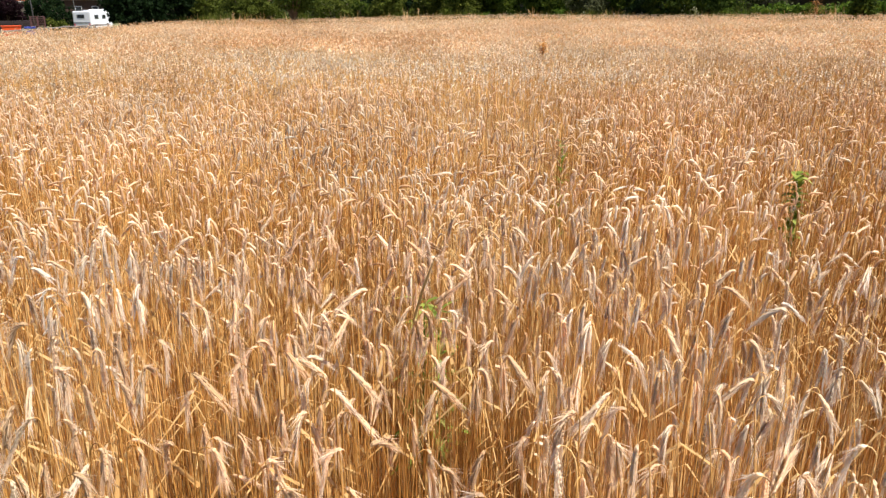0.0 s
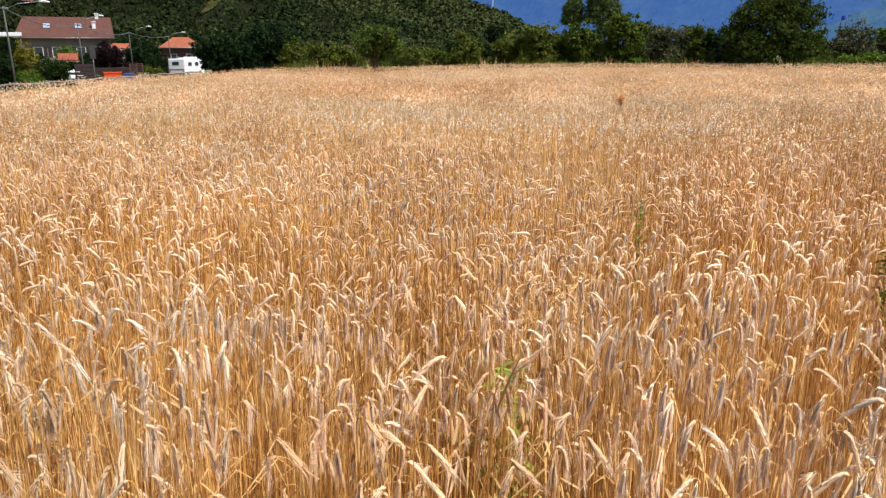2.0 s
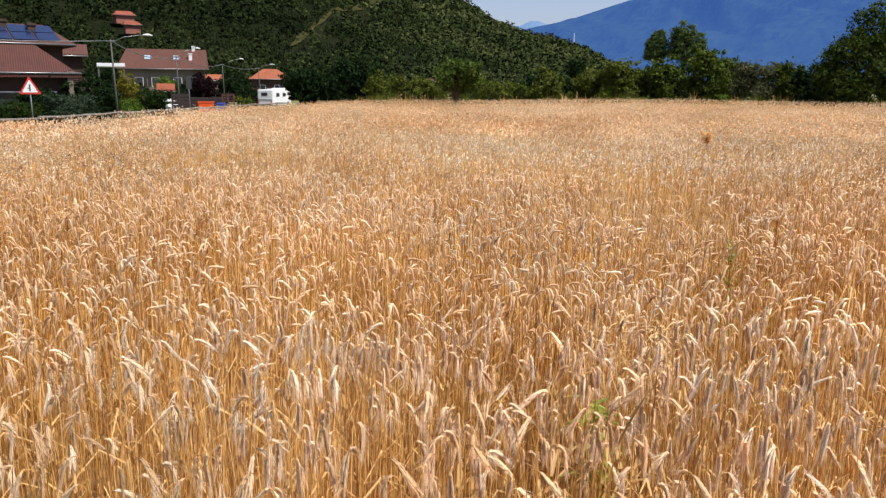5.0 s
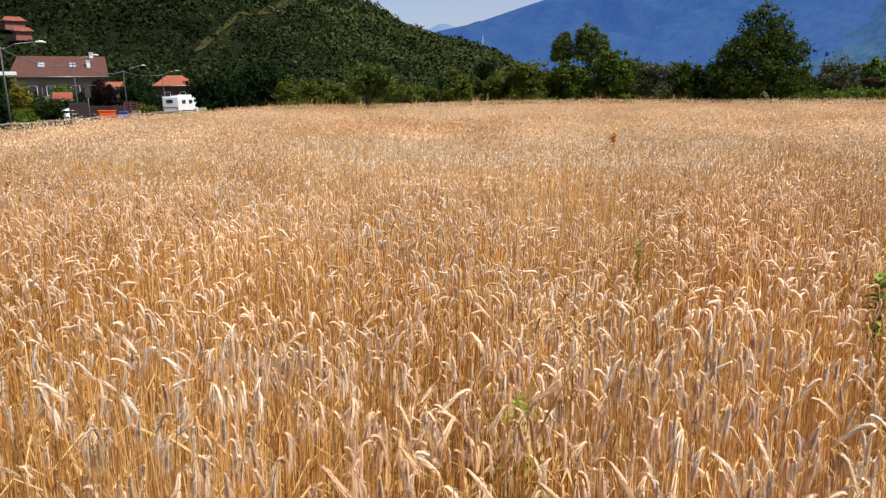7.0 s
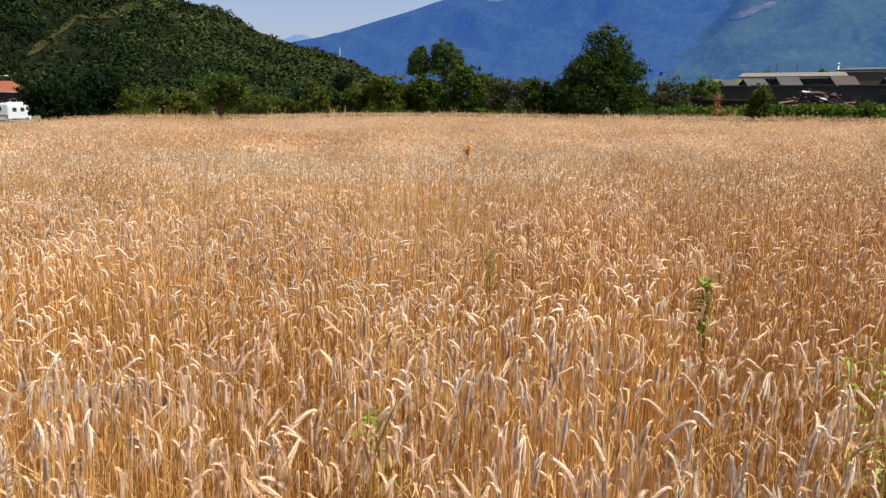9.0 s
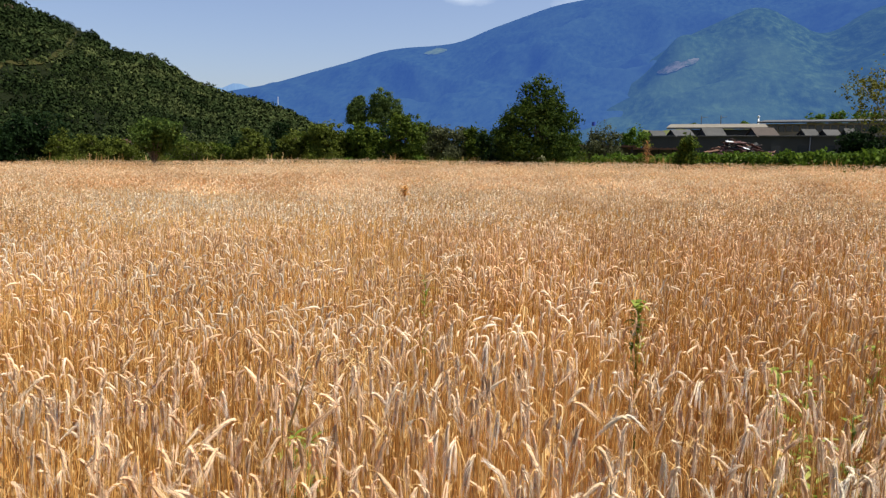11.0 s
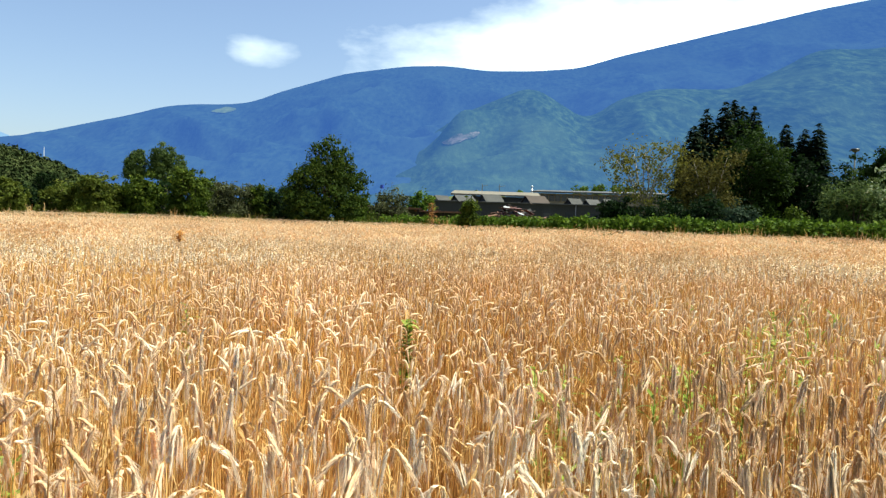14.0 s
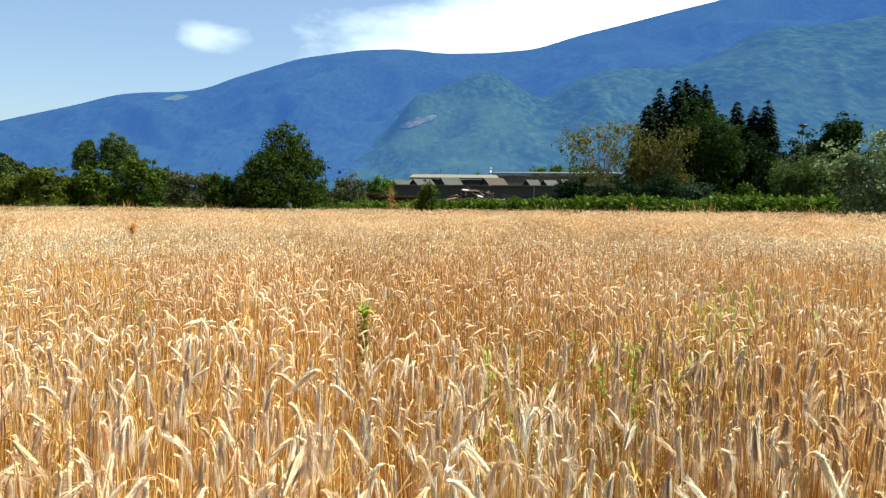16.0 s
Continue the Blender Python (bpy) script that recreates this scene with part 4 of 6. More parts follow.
# the wood's edge behind the field, from the camper round to the tall tree
DARK = "dense dark green broadleaf tree at the field's far edge"
SCRUB = "olive green scrub bush at the field's far edge"
MIDG = "green broadleaf tree in the hedgerow behind the field"
tree("broadleaf_tree", -15.2, 70, 4.6, 5.2, M_LEAF_DARK, DARK, base=0.02, count=7000, seed=2, group="trees of the wood edge")
tree("broadleaf_tree", -12.4, 72, 5.2, 6.0, M_LEAF_DARK, DARK, base=0.02, count=8500, seed=3, group="trees of the wood edge")
tree("bush", -9.9, 70, 3.6, 3.4, M_LEAF_OLIVE, SCRUB, "bush", base=0.0, count=4500, leaf=0.20, seed=4, group="scrub bushes")
tree("bush", -8.2, 68, 3.2, 3.8, M_LEAF_OLIVE, SCRUB, "bush", base=0.0, count=4500, leaf=0.19, seed=5, group="scrub bushes")
tree("bush", -6.2, 69, 2.9, 3.0, M_LEAF_OLIVE, SCRUB, "bush", base=0.0, count=3500, leaf=0.19, seed=6, group="scrub bushes")
tree("fruit_tree", -4.35, 57.5, 4.05, 4.6, M_LEAF_FRUIT, "short-trunked round fruit tree standing in the crop", base=0.42, count=9000, leaf=0.19, seed=7, hollow=0.5)
tree("bush", -1.7, 70, 2.9, 4.0, M_LEAF_OLIVE, SCRUB, "bush", base=0.0, count=4500, leaf=0.19, seed=8, group="scrub bushes")
tree("bush", 0.2, 71, 2.8, 3.2, M_LEAF_MID, SCRUB, "bush", base=0.0, count=3500, leaf=0.19, seed=9, group="scrub bushes")
tree("broadleaf_tree", 2.1, 69, 4.2, 3.8, M_LEAF_OLIVE, MIDG, base=0.0, count=6000, seed=10, group="trees of the wood edge")
tree("broadleaf_tree", 4.4, 110, 6.1, 3.0, M_LEAF_DARK, "small dark round tree far behind the hedgerow", base=0.4, count=4500, leaf=0.22, seed=11)
tree("broadleaf_tree", 5.0, 70, 3.7, 4.0, M_LEAF_OLIVE, MIDG, base=0.0, count=5000, seed=12, group="trees of the wood edge")
tree("broadleaf_tree", 7.9, 68, 4.7, 4.6, M_LEAF_OLIVE, MIDG, base=0.0, count=7000, seed=13, group="trees of the wood edge")
tree("broadleaf_tree", 10.4, 68, 5.0, 4.2, M_LEAF_MID, MIDG, base=0.0, count=7000, seed=14, group="trees of the wood edge")
tree("broadleaf_tree", 13.7, 66, 5.6, 4.4, M_LEAF_MID, "bright green broadleaf tree in the hedgerow", base=0.0, count=8500, seed=15, group="trees of the wood edge")
tree("poplar_tree", 9.95, 160, 13.4, 4.4, M_LEAF_POPLAR, "slender rounded poplar far behind the hedgerow", base=0.3, count=9000, leaf=0.32, seed=16, group="poplars",
     lobes=[(0.1, 0, 10.6, 1.8, 1.8, 2.3), (0.5, 0, 12.0, 1.2, 1.2, 1.3), (-0.9, 0, 9.0, 1.4, 1.4, 1.8), (0.8, 0, 8.6, 1.2, 1.2, 1.6)])
tree("poplar_tree", 11.9, 160, 14.5, 7.8, M_LEAF_POPLAR, "broad rounded poplar far behind the hedgerow", base=0.3, count=14000, leaf=0.32, seed=116, group="poplars",
     lobes=[(-0.7, 0, 11.8, 2.5, 2.5, 2.5), (1.5, 0, 10.6, 2.2, 2.2, 2.2), (-1.8, 0, 9.4, 1.9, 1.9, 2.0), (3.0, 0, 9.8, 1.1, 1.1, 1.2), (0.4, 0, 8.6, 2.4, 2.2, 2.0)])
tree("broadleaf_tree", 16.7, 64, 4.5, 4.0, M_LEAF_HAW, "grey-brown hawthorn bush in the hedgerow", "bush", base=0.0, count=6500, leaf=0.19, seed=17)
tree("broadleaf_tree", 18.9, 64, 4.3, 3.2, M_LEAF_MID, MIDG, base=0.0, count=5500, leaf=0.20, seed=18, group="trees of the wood edge")
tree("walnut_tree", 23.4, 57.5, 7.6, 7.2, M_LEAF_WALNUT, "tall full-crowned walnut tree beside the field", base=0.05, count=24000, leaf=0.18, seed=19, hollow=0.55,
     lobes=[(0.2, 0, 5.4, 1.5, 1.5, 1.9), (0, 0, 3.4, 2.6, 2.4, 2.2), (-2.0, -0.3, 2.3, 1.7, 1.7, 1.9), (2.0, 0.2, 3.0, 1.6, 1.6, 2.0),
            (-1.0, 0, 4.3, 1.3, 1.4, 1.3), (1.3, 0.1, 4.6, 1.2, 1.3, 1.3), (0.6, -0.6, 1.7, 2.2, 1.6, 1.5), (2.4, 0, 1.6, 1.2, 1.2, 1.4), (0.1, 0, 6.9, 0.45, 0.45, 0.7), (-0.7, 0, 6.2, 0.5, 0.5, 0.6), (1.0, 0.1, 6.0, 0.5, 0.5, 0.6), (-2.3, 0, 4.3, 0.6, 0.6, 0.5), (2.9, 0, 4.4, 0.6, 0.6, 0.6)])
# the black shade under the walnut is put into this bush's leaf colour
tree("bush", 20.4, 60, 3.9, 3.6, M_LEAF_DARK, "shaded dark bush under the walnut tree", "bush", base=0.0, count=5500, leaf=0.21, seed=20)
tree("bush", 28.3, 61, 4.2, 3.6, M_LEAF_HAW, "loose grey-green bush beside the sheds", "bush", base=0.0, count=5500, leaf=0.17, seed=22)
tree("broadleaf_tree", 30.5, 72, 4.7, 3.2, M_LEAF_LIME, "bright green young tree behind the sheds", base=0.1, count=3500, leaf=0.21, seed=23)
tree("sapling_tree", 34.25, 47.5, 3.05, 1.25, M_LEAF_MID, "small leafy ash sapling in the low hedge", base=0.05, count=2600, leaf=0.19, seed=24, n=5)

# the group of trees by the yard
conifer(50.3, 66, 9.7, 5.4, 40, "dark broad spruce at the edge of the group", 0.6)
conifer(51.1, 72, 12.0, 6.6, 41, "tall dark spruce in a dense group")
conifer(52.3, 70, 12.3, 6.4, 42, "tall dark spruce in a dense group")
conifer(52.9, 74, 13.1, 6.4, 43, "tall dark spruce in a dense group")
conifer(53.5, 72, 12.2, 5.8, 44, "tall dark spruce in a dense group")
conifer(54.2, 73, 12.3, 6.0, 49, "tall dark spruce in a dense group")
conifer(56.3, 76, 11.0, 3.7, 45, "slim dark spruce standing apart", 0.55)
conifer(57.45, 76, 10.6, 3.7, 46, "slim dark spruce standing apart", 0.55)
conifer(58.3, 75, 10.9, 3.6, 47, "slim dark spruce standing apart", 0.55)
tree("broadleaf_tree", 54.1, 60, 9.5, 7.6, M_LEAF_GARDEN, "broad dense linden tree in front of the spruces", base=0.06, count=23000, leaf=0.22, seed=48)
tree("broadleaf_tree", 51.4, 55, 7.3, 6.0, M_LEAF_BROWN, "half-withered tree with bare grey boughs", base=0.10, count=6500, leaf=0.18, seed=49, bark=M_PALEBARK, hollow=0.45, trunk=0.13)
tree("broadleaf_tree", 47.1, 54, 8.2, 6.4, M_LEAF_YELLOW, "sparse half-bare tree with thin pale boughs", base=0.15, count=3400, leaf=0.17, seed=50, bark=M_PALEBARK, hollow=0.4, trunk=0.10)
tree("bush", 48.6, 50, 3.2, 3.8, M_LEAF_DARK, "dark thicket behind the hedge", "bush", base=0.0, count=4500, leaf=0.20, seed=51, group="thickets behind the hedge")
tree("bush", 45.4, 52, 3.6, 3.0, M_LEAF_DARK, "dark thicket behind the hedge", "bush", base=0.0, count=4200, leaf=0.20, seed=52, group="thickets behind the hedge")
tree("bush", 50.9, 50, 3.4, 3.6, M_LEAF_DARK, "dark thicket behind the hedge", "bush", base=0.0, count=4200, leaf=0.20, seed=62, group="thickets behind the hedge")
tree("bush", 53.7, 47, 3.2, 2.6, M_LEAF_JUNIPER, "blue-green rounded juniper bush growing behind the hedge", "bush", base=0.0, count=4500, leaf=0.18, seed=53)
tree("bush", 56.9, 50, 2.9, 1.8, M_LEAF_MID, "small yellowish bush behind the hedge", "bush", base=0.0, count=2200, leaf=0.17, seed=54)
tree("broadleaf_tree", 57.6, 62, 7.2, 5.4, M_LEAF_DARK, DARK, base=0.0, count=9000, seed=55, group="trees of the yard")
tree("broadleaf_tree", 60.2, 62, 7.1, 6.0, M_LEAF_DARK, DARK, base=0.0, count=9000, seed=56, group="trees of the yard")
tree("broadleaf_tree", 62.7, 60, 8.2, 4.4, M_LEAF_GARDEN, "round-topped tree with sunlit crown", base=0.1, count=8000, seed=57)
tree("bush", 60.6, 46, 4.7, 4.4, M_LEAF_POPLAR, "tall grey-green willow thicket beside the hedge", "bush", base=0.0, count=8500, leaf=0.15, seed=58)
tree("bush", 65.1, 40, 5.0, 4.0, M_LEAF_GREY, "tall silvery white-leaved bush at the field's edge", "bush", base=0.0, count=9000, leaf=0.16, seed=59)
tree("broadleaf_tree", 66.5, 44, 5.6, 4.6, M_LEAF_DARK, MIDG, base=0.0, count=5000, seed=60, group="trees of the yard")
tree("broadleaf_tree", 70.5, 42, 6.0, 5.2, M_LEAF_MID, MIDG, base=0.0, count=4500, seed=61, group="trees of the yard")
# the second row closes the wood behind
BACK = "dark scrub of the wood behind the field"
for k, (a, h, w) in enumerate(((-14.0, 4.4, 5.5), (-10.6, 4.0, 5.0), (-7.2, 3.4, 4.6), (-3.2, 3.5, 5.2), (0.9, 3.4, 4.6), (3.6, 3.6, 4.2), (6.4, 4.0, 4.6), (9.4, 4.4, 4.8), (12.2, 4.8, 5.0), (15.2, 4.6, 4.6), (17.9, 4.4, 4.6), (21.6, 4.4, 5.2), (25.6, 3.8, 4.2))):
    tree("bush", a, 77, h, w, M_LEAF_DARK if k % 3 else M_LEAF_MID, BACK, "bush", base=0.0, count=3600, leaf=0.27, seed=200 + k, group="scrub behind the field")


# ---- the road side: fence, sign, poles, houses, camper ----
M_TIMBER = surface("weathered_timber", (0.187, 0.165, 0.138), (0.110, 0.094, 0.077), 5, 0.9, 0.4, 0.01, stretch=(1, 1, 0.2))
M_STEEL = surface("galvanised_steel", (0.252, 0.258, 0.264), (0.168, 0.174, 0.180), 4, 0.45, 0.1, 0.005, 0.8)
M_CONCRETE = surface("weathered_concrete", (0.085, 0.081, 0.075), (0.052, 0.050, 0.046), 1.5, 0.9, 0.3, 0.01)
M_ASPHALT = surface("asphalt", (0.07, 0.07, 0.07), (0.04, 0.04, 0.04), 1.0, 0.9, 0.4, 0.01)
M_PLASTER = surface("cream_plaster", (0.165, 0.140, 0.105), (0.12, 0.10, 0.075), 0.8, 0.9, 0.2, 0.01)
M_BRICKWALL = surface("brown_brickwork", (0.052, 0.027, 0.018), (0.030, 0.016, 0.011), 2.0, 0.9, 0.3, 0.02)
M_PINKWALL = surface("salmon_plaster", (0.26, 0.10, 0.07), (0.18, 0.07, 0.05), 0.8, 0.9, 0.2, 0.01)
M_WHITE = surface("white_paint", (0.72, 0.73, 0.74), (0.60, 0.61, 0.62), 2.0, 0.4, 0.05, 0.003)
M_RED = surface("red_paint", (0.55, 0.03, 0.025), (0.42, 0.025, 0.02), 3.0, 0.4, 0.05, 0.003)
M_BLACK = surface("black_paint", (0.014, 0.014, 0.015), (0.009, 0.009, 0.01), 3.0, 0.5, 0.05, 0.003)
M_RUST = surface("rusty_sheet", (0.16, 0.07, 0.035), (0.07, 0.035, 0.022), 1.2, 0.8, 0.3, 0.01)
M_DARKWOOD = surface("dark_stained_wood", (0.024, 0.011, 0.009), (0.012, 0.006, 0.005), 3.0, 0.7, 0.3, 0.01)
M_PALLET = surface("reddish_pallet_wood", (0.110, 0.042, 0.036), (0.060, 0.025, 0.023), 3.0, 0.8, 0.3, 0.01)
M_ORANGE = surface("orange_plastic", (0.82, 0.095, 0.010), (0.66, 0.065, 0.008), 3.0, 0.4, 0.1, 0.01)
M_BLUE = surface("blue_plastic", (0.03, 0.07, 0.45), (0.02, 0.05, 0.32), 3.0, 0.4, 0.1, 0.01)
M_PANEL = surface("solar_cells", (0.016, 0.028, 0.075), (0.010, 0.016, 0.045), 2.0, 0.15, 0.02, 0.002)
M_TYRE = surface("rubber", (0.03, 0.03, 0.03), (0.02, 0.02, 0.02), 5, 0.9, 0.2, 0.01)
M_DARKROOF = surface("dark_fibre_cement_roof", (0.070, 0.067, 0.064), (0.038, 0.038, 0.037), 1.0, 0.9, 0.3, 0.02)
M_PALEROOF = surface("pale_fibre_cement_roof", (0.066, 0.063, 0.058), (0.030, 0.029, 0.027), 1.0, 0.9, 0.3, 0.02)
M_GREYWALL = surface("grey_rendered_wall", (0.038, 0.038, 0.038), (0.022, 0.022, 0.022), 0.6, 0.9, 0.3, 0.02)


def tile_shade(light, dark):
    def shade(nt, bsdf):
        wave = nt.nodes.new("ShaderNodeTexWave")
        wave.inputs["Scale"].default_value, wave.inputs["Distortion"].default_value = 2.2, 0.6
        tc = nt.nodes.new("ShaderNodeTexCoord")
        nt.links.new(tc.outputs["Object"], wave.inputs["Vector"])
        n = noise_of(nt, 1.3, 5, 0.65)
        c = ramp_of(nt, n, ((0.3, dark), (0.7, light)))
        c = mixed(nt, 0.3, c, mixed(nt, 1.0, c, ramp_of(nt, wave.outputs[1], ((0.2, (0.4, 0.4, 0.4)), (0.7, (1.2, 1.2, 1.2)))), "MULTIPLY"))
        nt.links.new(c, bsdf.inputs["Base Color"])
        bsdf.inputs["Roughness"].default_value = 0.85
        bumped(nt, bsdf, wave.outputs[1], 0.6, 0.05)
    return shade


M_TILE_BROWN = material("brown_red_clay_tiles", tile_shade((0.098, 0.033, 0.019), (0.058, 0.020, 0.012)))
M_TILE_RED = material("red_clay_tiles", tile_shade((0.078, 0.020, 0.012), (0.046, 0.013, 0.008)))
M_TILE_ORANGE = material("orange_clay_tiles", tile_shade((0.30, 0.085, 0.032), (0.20, 0.055, 0.024)))

M_TILE_VILLA = material("sunlit_red_tiles", tile_shade((0.26, 0.062, 0.026), (0.17, 0.040, 0.018)))


def glass_shade(nt, bsdf):
    bsdf.inputs["Base Color"].default_value = (0.03, 0.035, 0.04, 1)
    bsdf.inputs["Roughness"].default_value = 0.05
    bsdf.inputs["IOR"].default_value = 1.5


M_GLASS = material("dark_window_glass", glass_shade)
M_SKYLIGHT = surface("pale_skylight_pane", (0.30, 0.36, 0.44), (0.20, 0.25, 0.31), 1.5, 0.1, 0.02, 0.002)

# the road, below the level of the field
v, f = [], []
bm = bmesh.new()
last = None
for k in range(60):
    y = -60 + 5.0 * k
    a = bm.verts.new((-16.6, y, float(ground_z(-16.6, y)) + 0.05))
    b = bm.verts.new((-22.4, y, float(ground_z(-22.4, y)) + 0.05))
    c = bm.verts.new((-16.5, y, float(ground_z(-16.6, y)) - 0.3))
    d = bm.verts.new((-22.5, y, float(ground_z(-22.4, y)) - 0.3))
    if last:
        bm.faces.new((last[0], a, b, last[1]))
        bm.faces.new((last[2], c, a, last[0]))
        bm.faces.new((last[1], b, d, last[3]))
    last = (a, b, c, d)
road = part("road", bm, M_ASPHALT, None)
tagged(road, "narrow grey asphalt road beside the field", "road", kind="structure")


def post_and_rail(x, y0, y1, step):
    n = int((y1 - y0) / step)
    fence = thing("fence", x, y0, float(ground_z(x, y0)), 0, "low grey weathered timber rail fence along the road", "fence")
    rg = random.Random(3)
    for k in range(n + 1):
        h = 1.16 + rg.uniform(-0.05, 0.03)
        part("post", tube_bm([(rg.uniform(-.03, .03), k * step, -0.3), (rg.uniform(-.03, .03), k * step, h)], (0.07, 0.06), 7), M_TIMBER, fence, smooth=True)
        if k % 3 == 0:
            part("brace", tube_bm([(0.55, k * step + 0.1, -0.2), (0.03, k * step, h * 0.8)], (0.05, 0.045), 6), M_TIMBER, fence, smooth=True)
    for k in range(n):
        for h in (1.12, 0.62):
            s = rg.uniform(-0.03, 0.03)
            part("rail", tube_bm([(0.06, k * step - 0.1, h + s), (0.07, (k + 0.5) * step, h - 0.015), (0.06, (k + 1) * step + 0.1, h + rg.uniform(-.03, .03))], (0.045, 0.04, 0.04), 7), M_TIMBER, fence, smooth=True)
    return fence


post_and_rail(-14.75, 8.0, 50.0, 2.4)


def warning_sign(az, d):
    x, y = polar(az, d)
    s = thing("road_sign", x, y, float(ground_z(x, y)), -az, "red-bordered triangular warning sign on a grey post", "road sign")
    part("post", tube_bm([(0, 0.05, -0.2), (0, 0.05, 3.25)], (0.035, 0.035), 10), M_STEEL, s, smooth=True)

    def tri(name, size, y0, y1, mat, zc):
        bm = bmesh.new()
        r = size / math.sqrt(3)
        pts = []
        for k in range(3):
            a = math.radians(90 + 120 * k)
            cx, cz = math.cos(a) * r, math.sin(a) * r
            for w in (-28, 0, 28):   # rounded corner
                b = a + math.radians(w)
                pts.append((cx * 0.88 + math.cos(b) * r * 0.12, cz * 0.88 + math.sin(b) * r * 0.12))
        front = [bm.verts.new((p[0], y0, zc + p[1])) for p in pts]
        back = [bm.verts.new((p[0], y1, zc + p[1])) for p in pts]
        bm.faces.new(front)
        bm.faces.new(back[::-1])
        for k in range(len(pts)):
            bm.faces.new((front[k], front[(k + 1) % len(pts)], back[(k + 1) % len(pts)], back[k]))
        return part(name, bm, mat, s)

    tri("border", 1.0, -0.012, 0.0, M_RED, 2.72)
    tri("plate", 0.72, -0.020, -0.013, M_WHITE, 2.72)
    bm = box_bm(-0.035, 0.035, -0.026, -0.021, 2.56, 2.92)
    add_box(bm, -0.12, -0.035, -0.026, -0.021, 2.70, 2.75)
    part("symbol", bm, M_BLACK, s, "black side-road symbol")
    return s


warning_sign(-33.6, 47)


def lamp_pole(az, d, top, lamp_az, lamp_rise, label, arm=True):
    x, y = polar(az, d)
    z = float(ground_z(x, y))
    p = thing("street_lamp", x, y, z, -az, label, "street lamp", "street lamps along the road")
    h = top - z
    part("pole", tube_bm([(0.1, 0, -0.3), (0.05, 0, h * 0.5), (0, 0, h)], (0.08, 0.066, 0.048), 9), M_CONCRETE, p, smooth=True)
    reach = d * math.tan(radians(lamp_az - az))
    if arm:
        part("arm", tube_bm([(0, 0, h - 0.25), (reach * 0.4, 0, h + lamp_rise * 0.5), (reach, 0, h + lamp_rise)], (0.04, 0.035, 0.03), 7), M_STEEL, p, smooth=True)
        bm = tube_bm([(reach - 0.1, 0, h + lamp_rise), (reach + 0.22, 0, h + lamp_rise + 0.02), (reach + 0.55, 0, h + lamp_rise - 0.03)], (0.05, 0.085, 0.045), 8)
        part("lamp_head", bm, M_WHITE, p, "pale lamp head", smooth=True)
    part("bracket", box_bm(-0.3, 0.3, -0.06, 0.06, h - 0.18, h - 0.08, 0.01), M_STEEL, p)
    return Vector((x, y, top - 0.1))


POLE = "tall grey concrete pole with lamp arm and cables"
tops = [lamp_pole(-28.45, 60, 5.35, -26.3, 0.35, POLE), lamp_pole(-24.3, 88, 5.35, -23.0, 0.8, POLE),
        lamp_pole(-21.2, 115, 5.35, -20.0, 0.7, POLE), lamp_pole(-18.7, 132, 5.30, -17.8, 0.5, POLE)]
far_left = Vector((*polar(-47, 52), 5.4))
for a, b in zip([far_left] + tops, tops):
    pts = [a.lerp(b, k / 14) - Vector((0, 0, (1 - (2 * k / 14 - 1) ** 2) * 0.022 * (b - a).length)) for k in range(15)]
    c = tagged(new("cable"), "twisted grey overhead cable hanging between the poles", "cable", "overhead cables")
    part("strand", tube_bm(pts, [0.035] * 15, 5), M_STEEL, c, smooth=True)


def window_on(parent, x, z, w, h, y, shutters=None):
    """A window in the wall that faces -y, its frame proud of the wall."""
    bm = bmesh.new()
    for x0, x1, z0, z1 in ((x - w / 2, x + w / 2, z - 0.07, z), (x - w / 2, x + w / 2, z + h, z + h + 0.07), (x - w / 2 - 0.07, x - w / 2, z - 0.07, z + h + 0.07), (x + w / 2, x + w / 2 + 0.07, z - 0.07, z + h + 0.07)):
        add_box(bm, x0, x1, y - 0.05, y + 0.02, z0, z1)
    fr = part("window", bm, M_WHITE, parent)
    pane = part("pane", box_bm(x - w / 2, x + w / 2, y - 0.012, y + 0.01, z, z + h), M_GLASS, parent)
    pane.parent = fr
    if shutters:
        for sx in (x - w / 2 - 0.08 - w * 0.45, x + w / 2 + 0.08):
            part("shutter", box_bm(sx, sx + w * 0.45, y - 0.06, y - 0.004, z - 0.05, z + h + 0.05, 0.01), shutters, parent)


def gable_roof_bm(w, d, eave, ridge, over, thick=0.16, hip_l=0.0, hip_r=0.0):
    """Two roof slabs with the ridge along x; hip_l and hip_r draw the ridge in at the ends."""
    bm = bmesh.new()
    x0, x1, y0, y1 = -w / 2 - over, w / 2 + over, -d / 2 - over, d / 2 + over
    drop = (ridge - eave) * over / (d / 2)
    e = eave - drop
    for dz in (0.0, thick):
        vs = [bm.verts.new(p) for p in ((x0, y0, e + dz), (x1, y0, e + dz), (x1, y1, e + dz), (x0, y1, e + dz), (x0 + hip_l, 0, ridge + dz), (x1 - hip_r, 0, ridge + dz))]
        for q in ((0, 1, 5, 4), (2, 3, 4, 5)):
            bm.faces.new([vs[i] for i in q])
        if hip_l:
            bm.faces.new((vs[3], vs[0], vs[4]))
        if hip_r:
            bm.faces.new((vs[1], vs[2], vs[5]))
        if dz == 0:
            low = vs
    loops = [(0, 1), (2, 3)] + ([(3, 0)] if hip_l else [(3, 4), (4, 0)]) + ([(1, 2)] if hip_r else [(1, 5), (5, 2)])
    for a, b in loops:
        bm.faces.new((low[a], low[b], vs[b], vs[a]))
    return bm


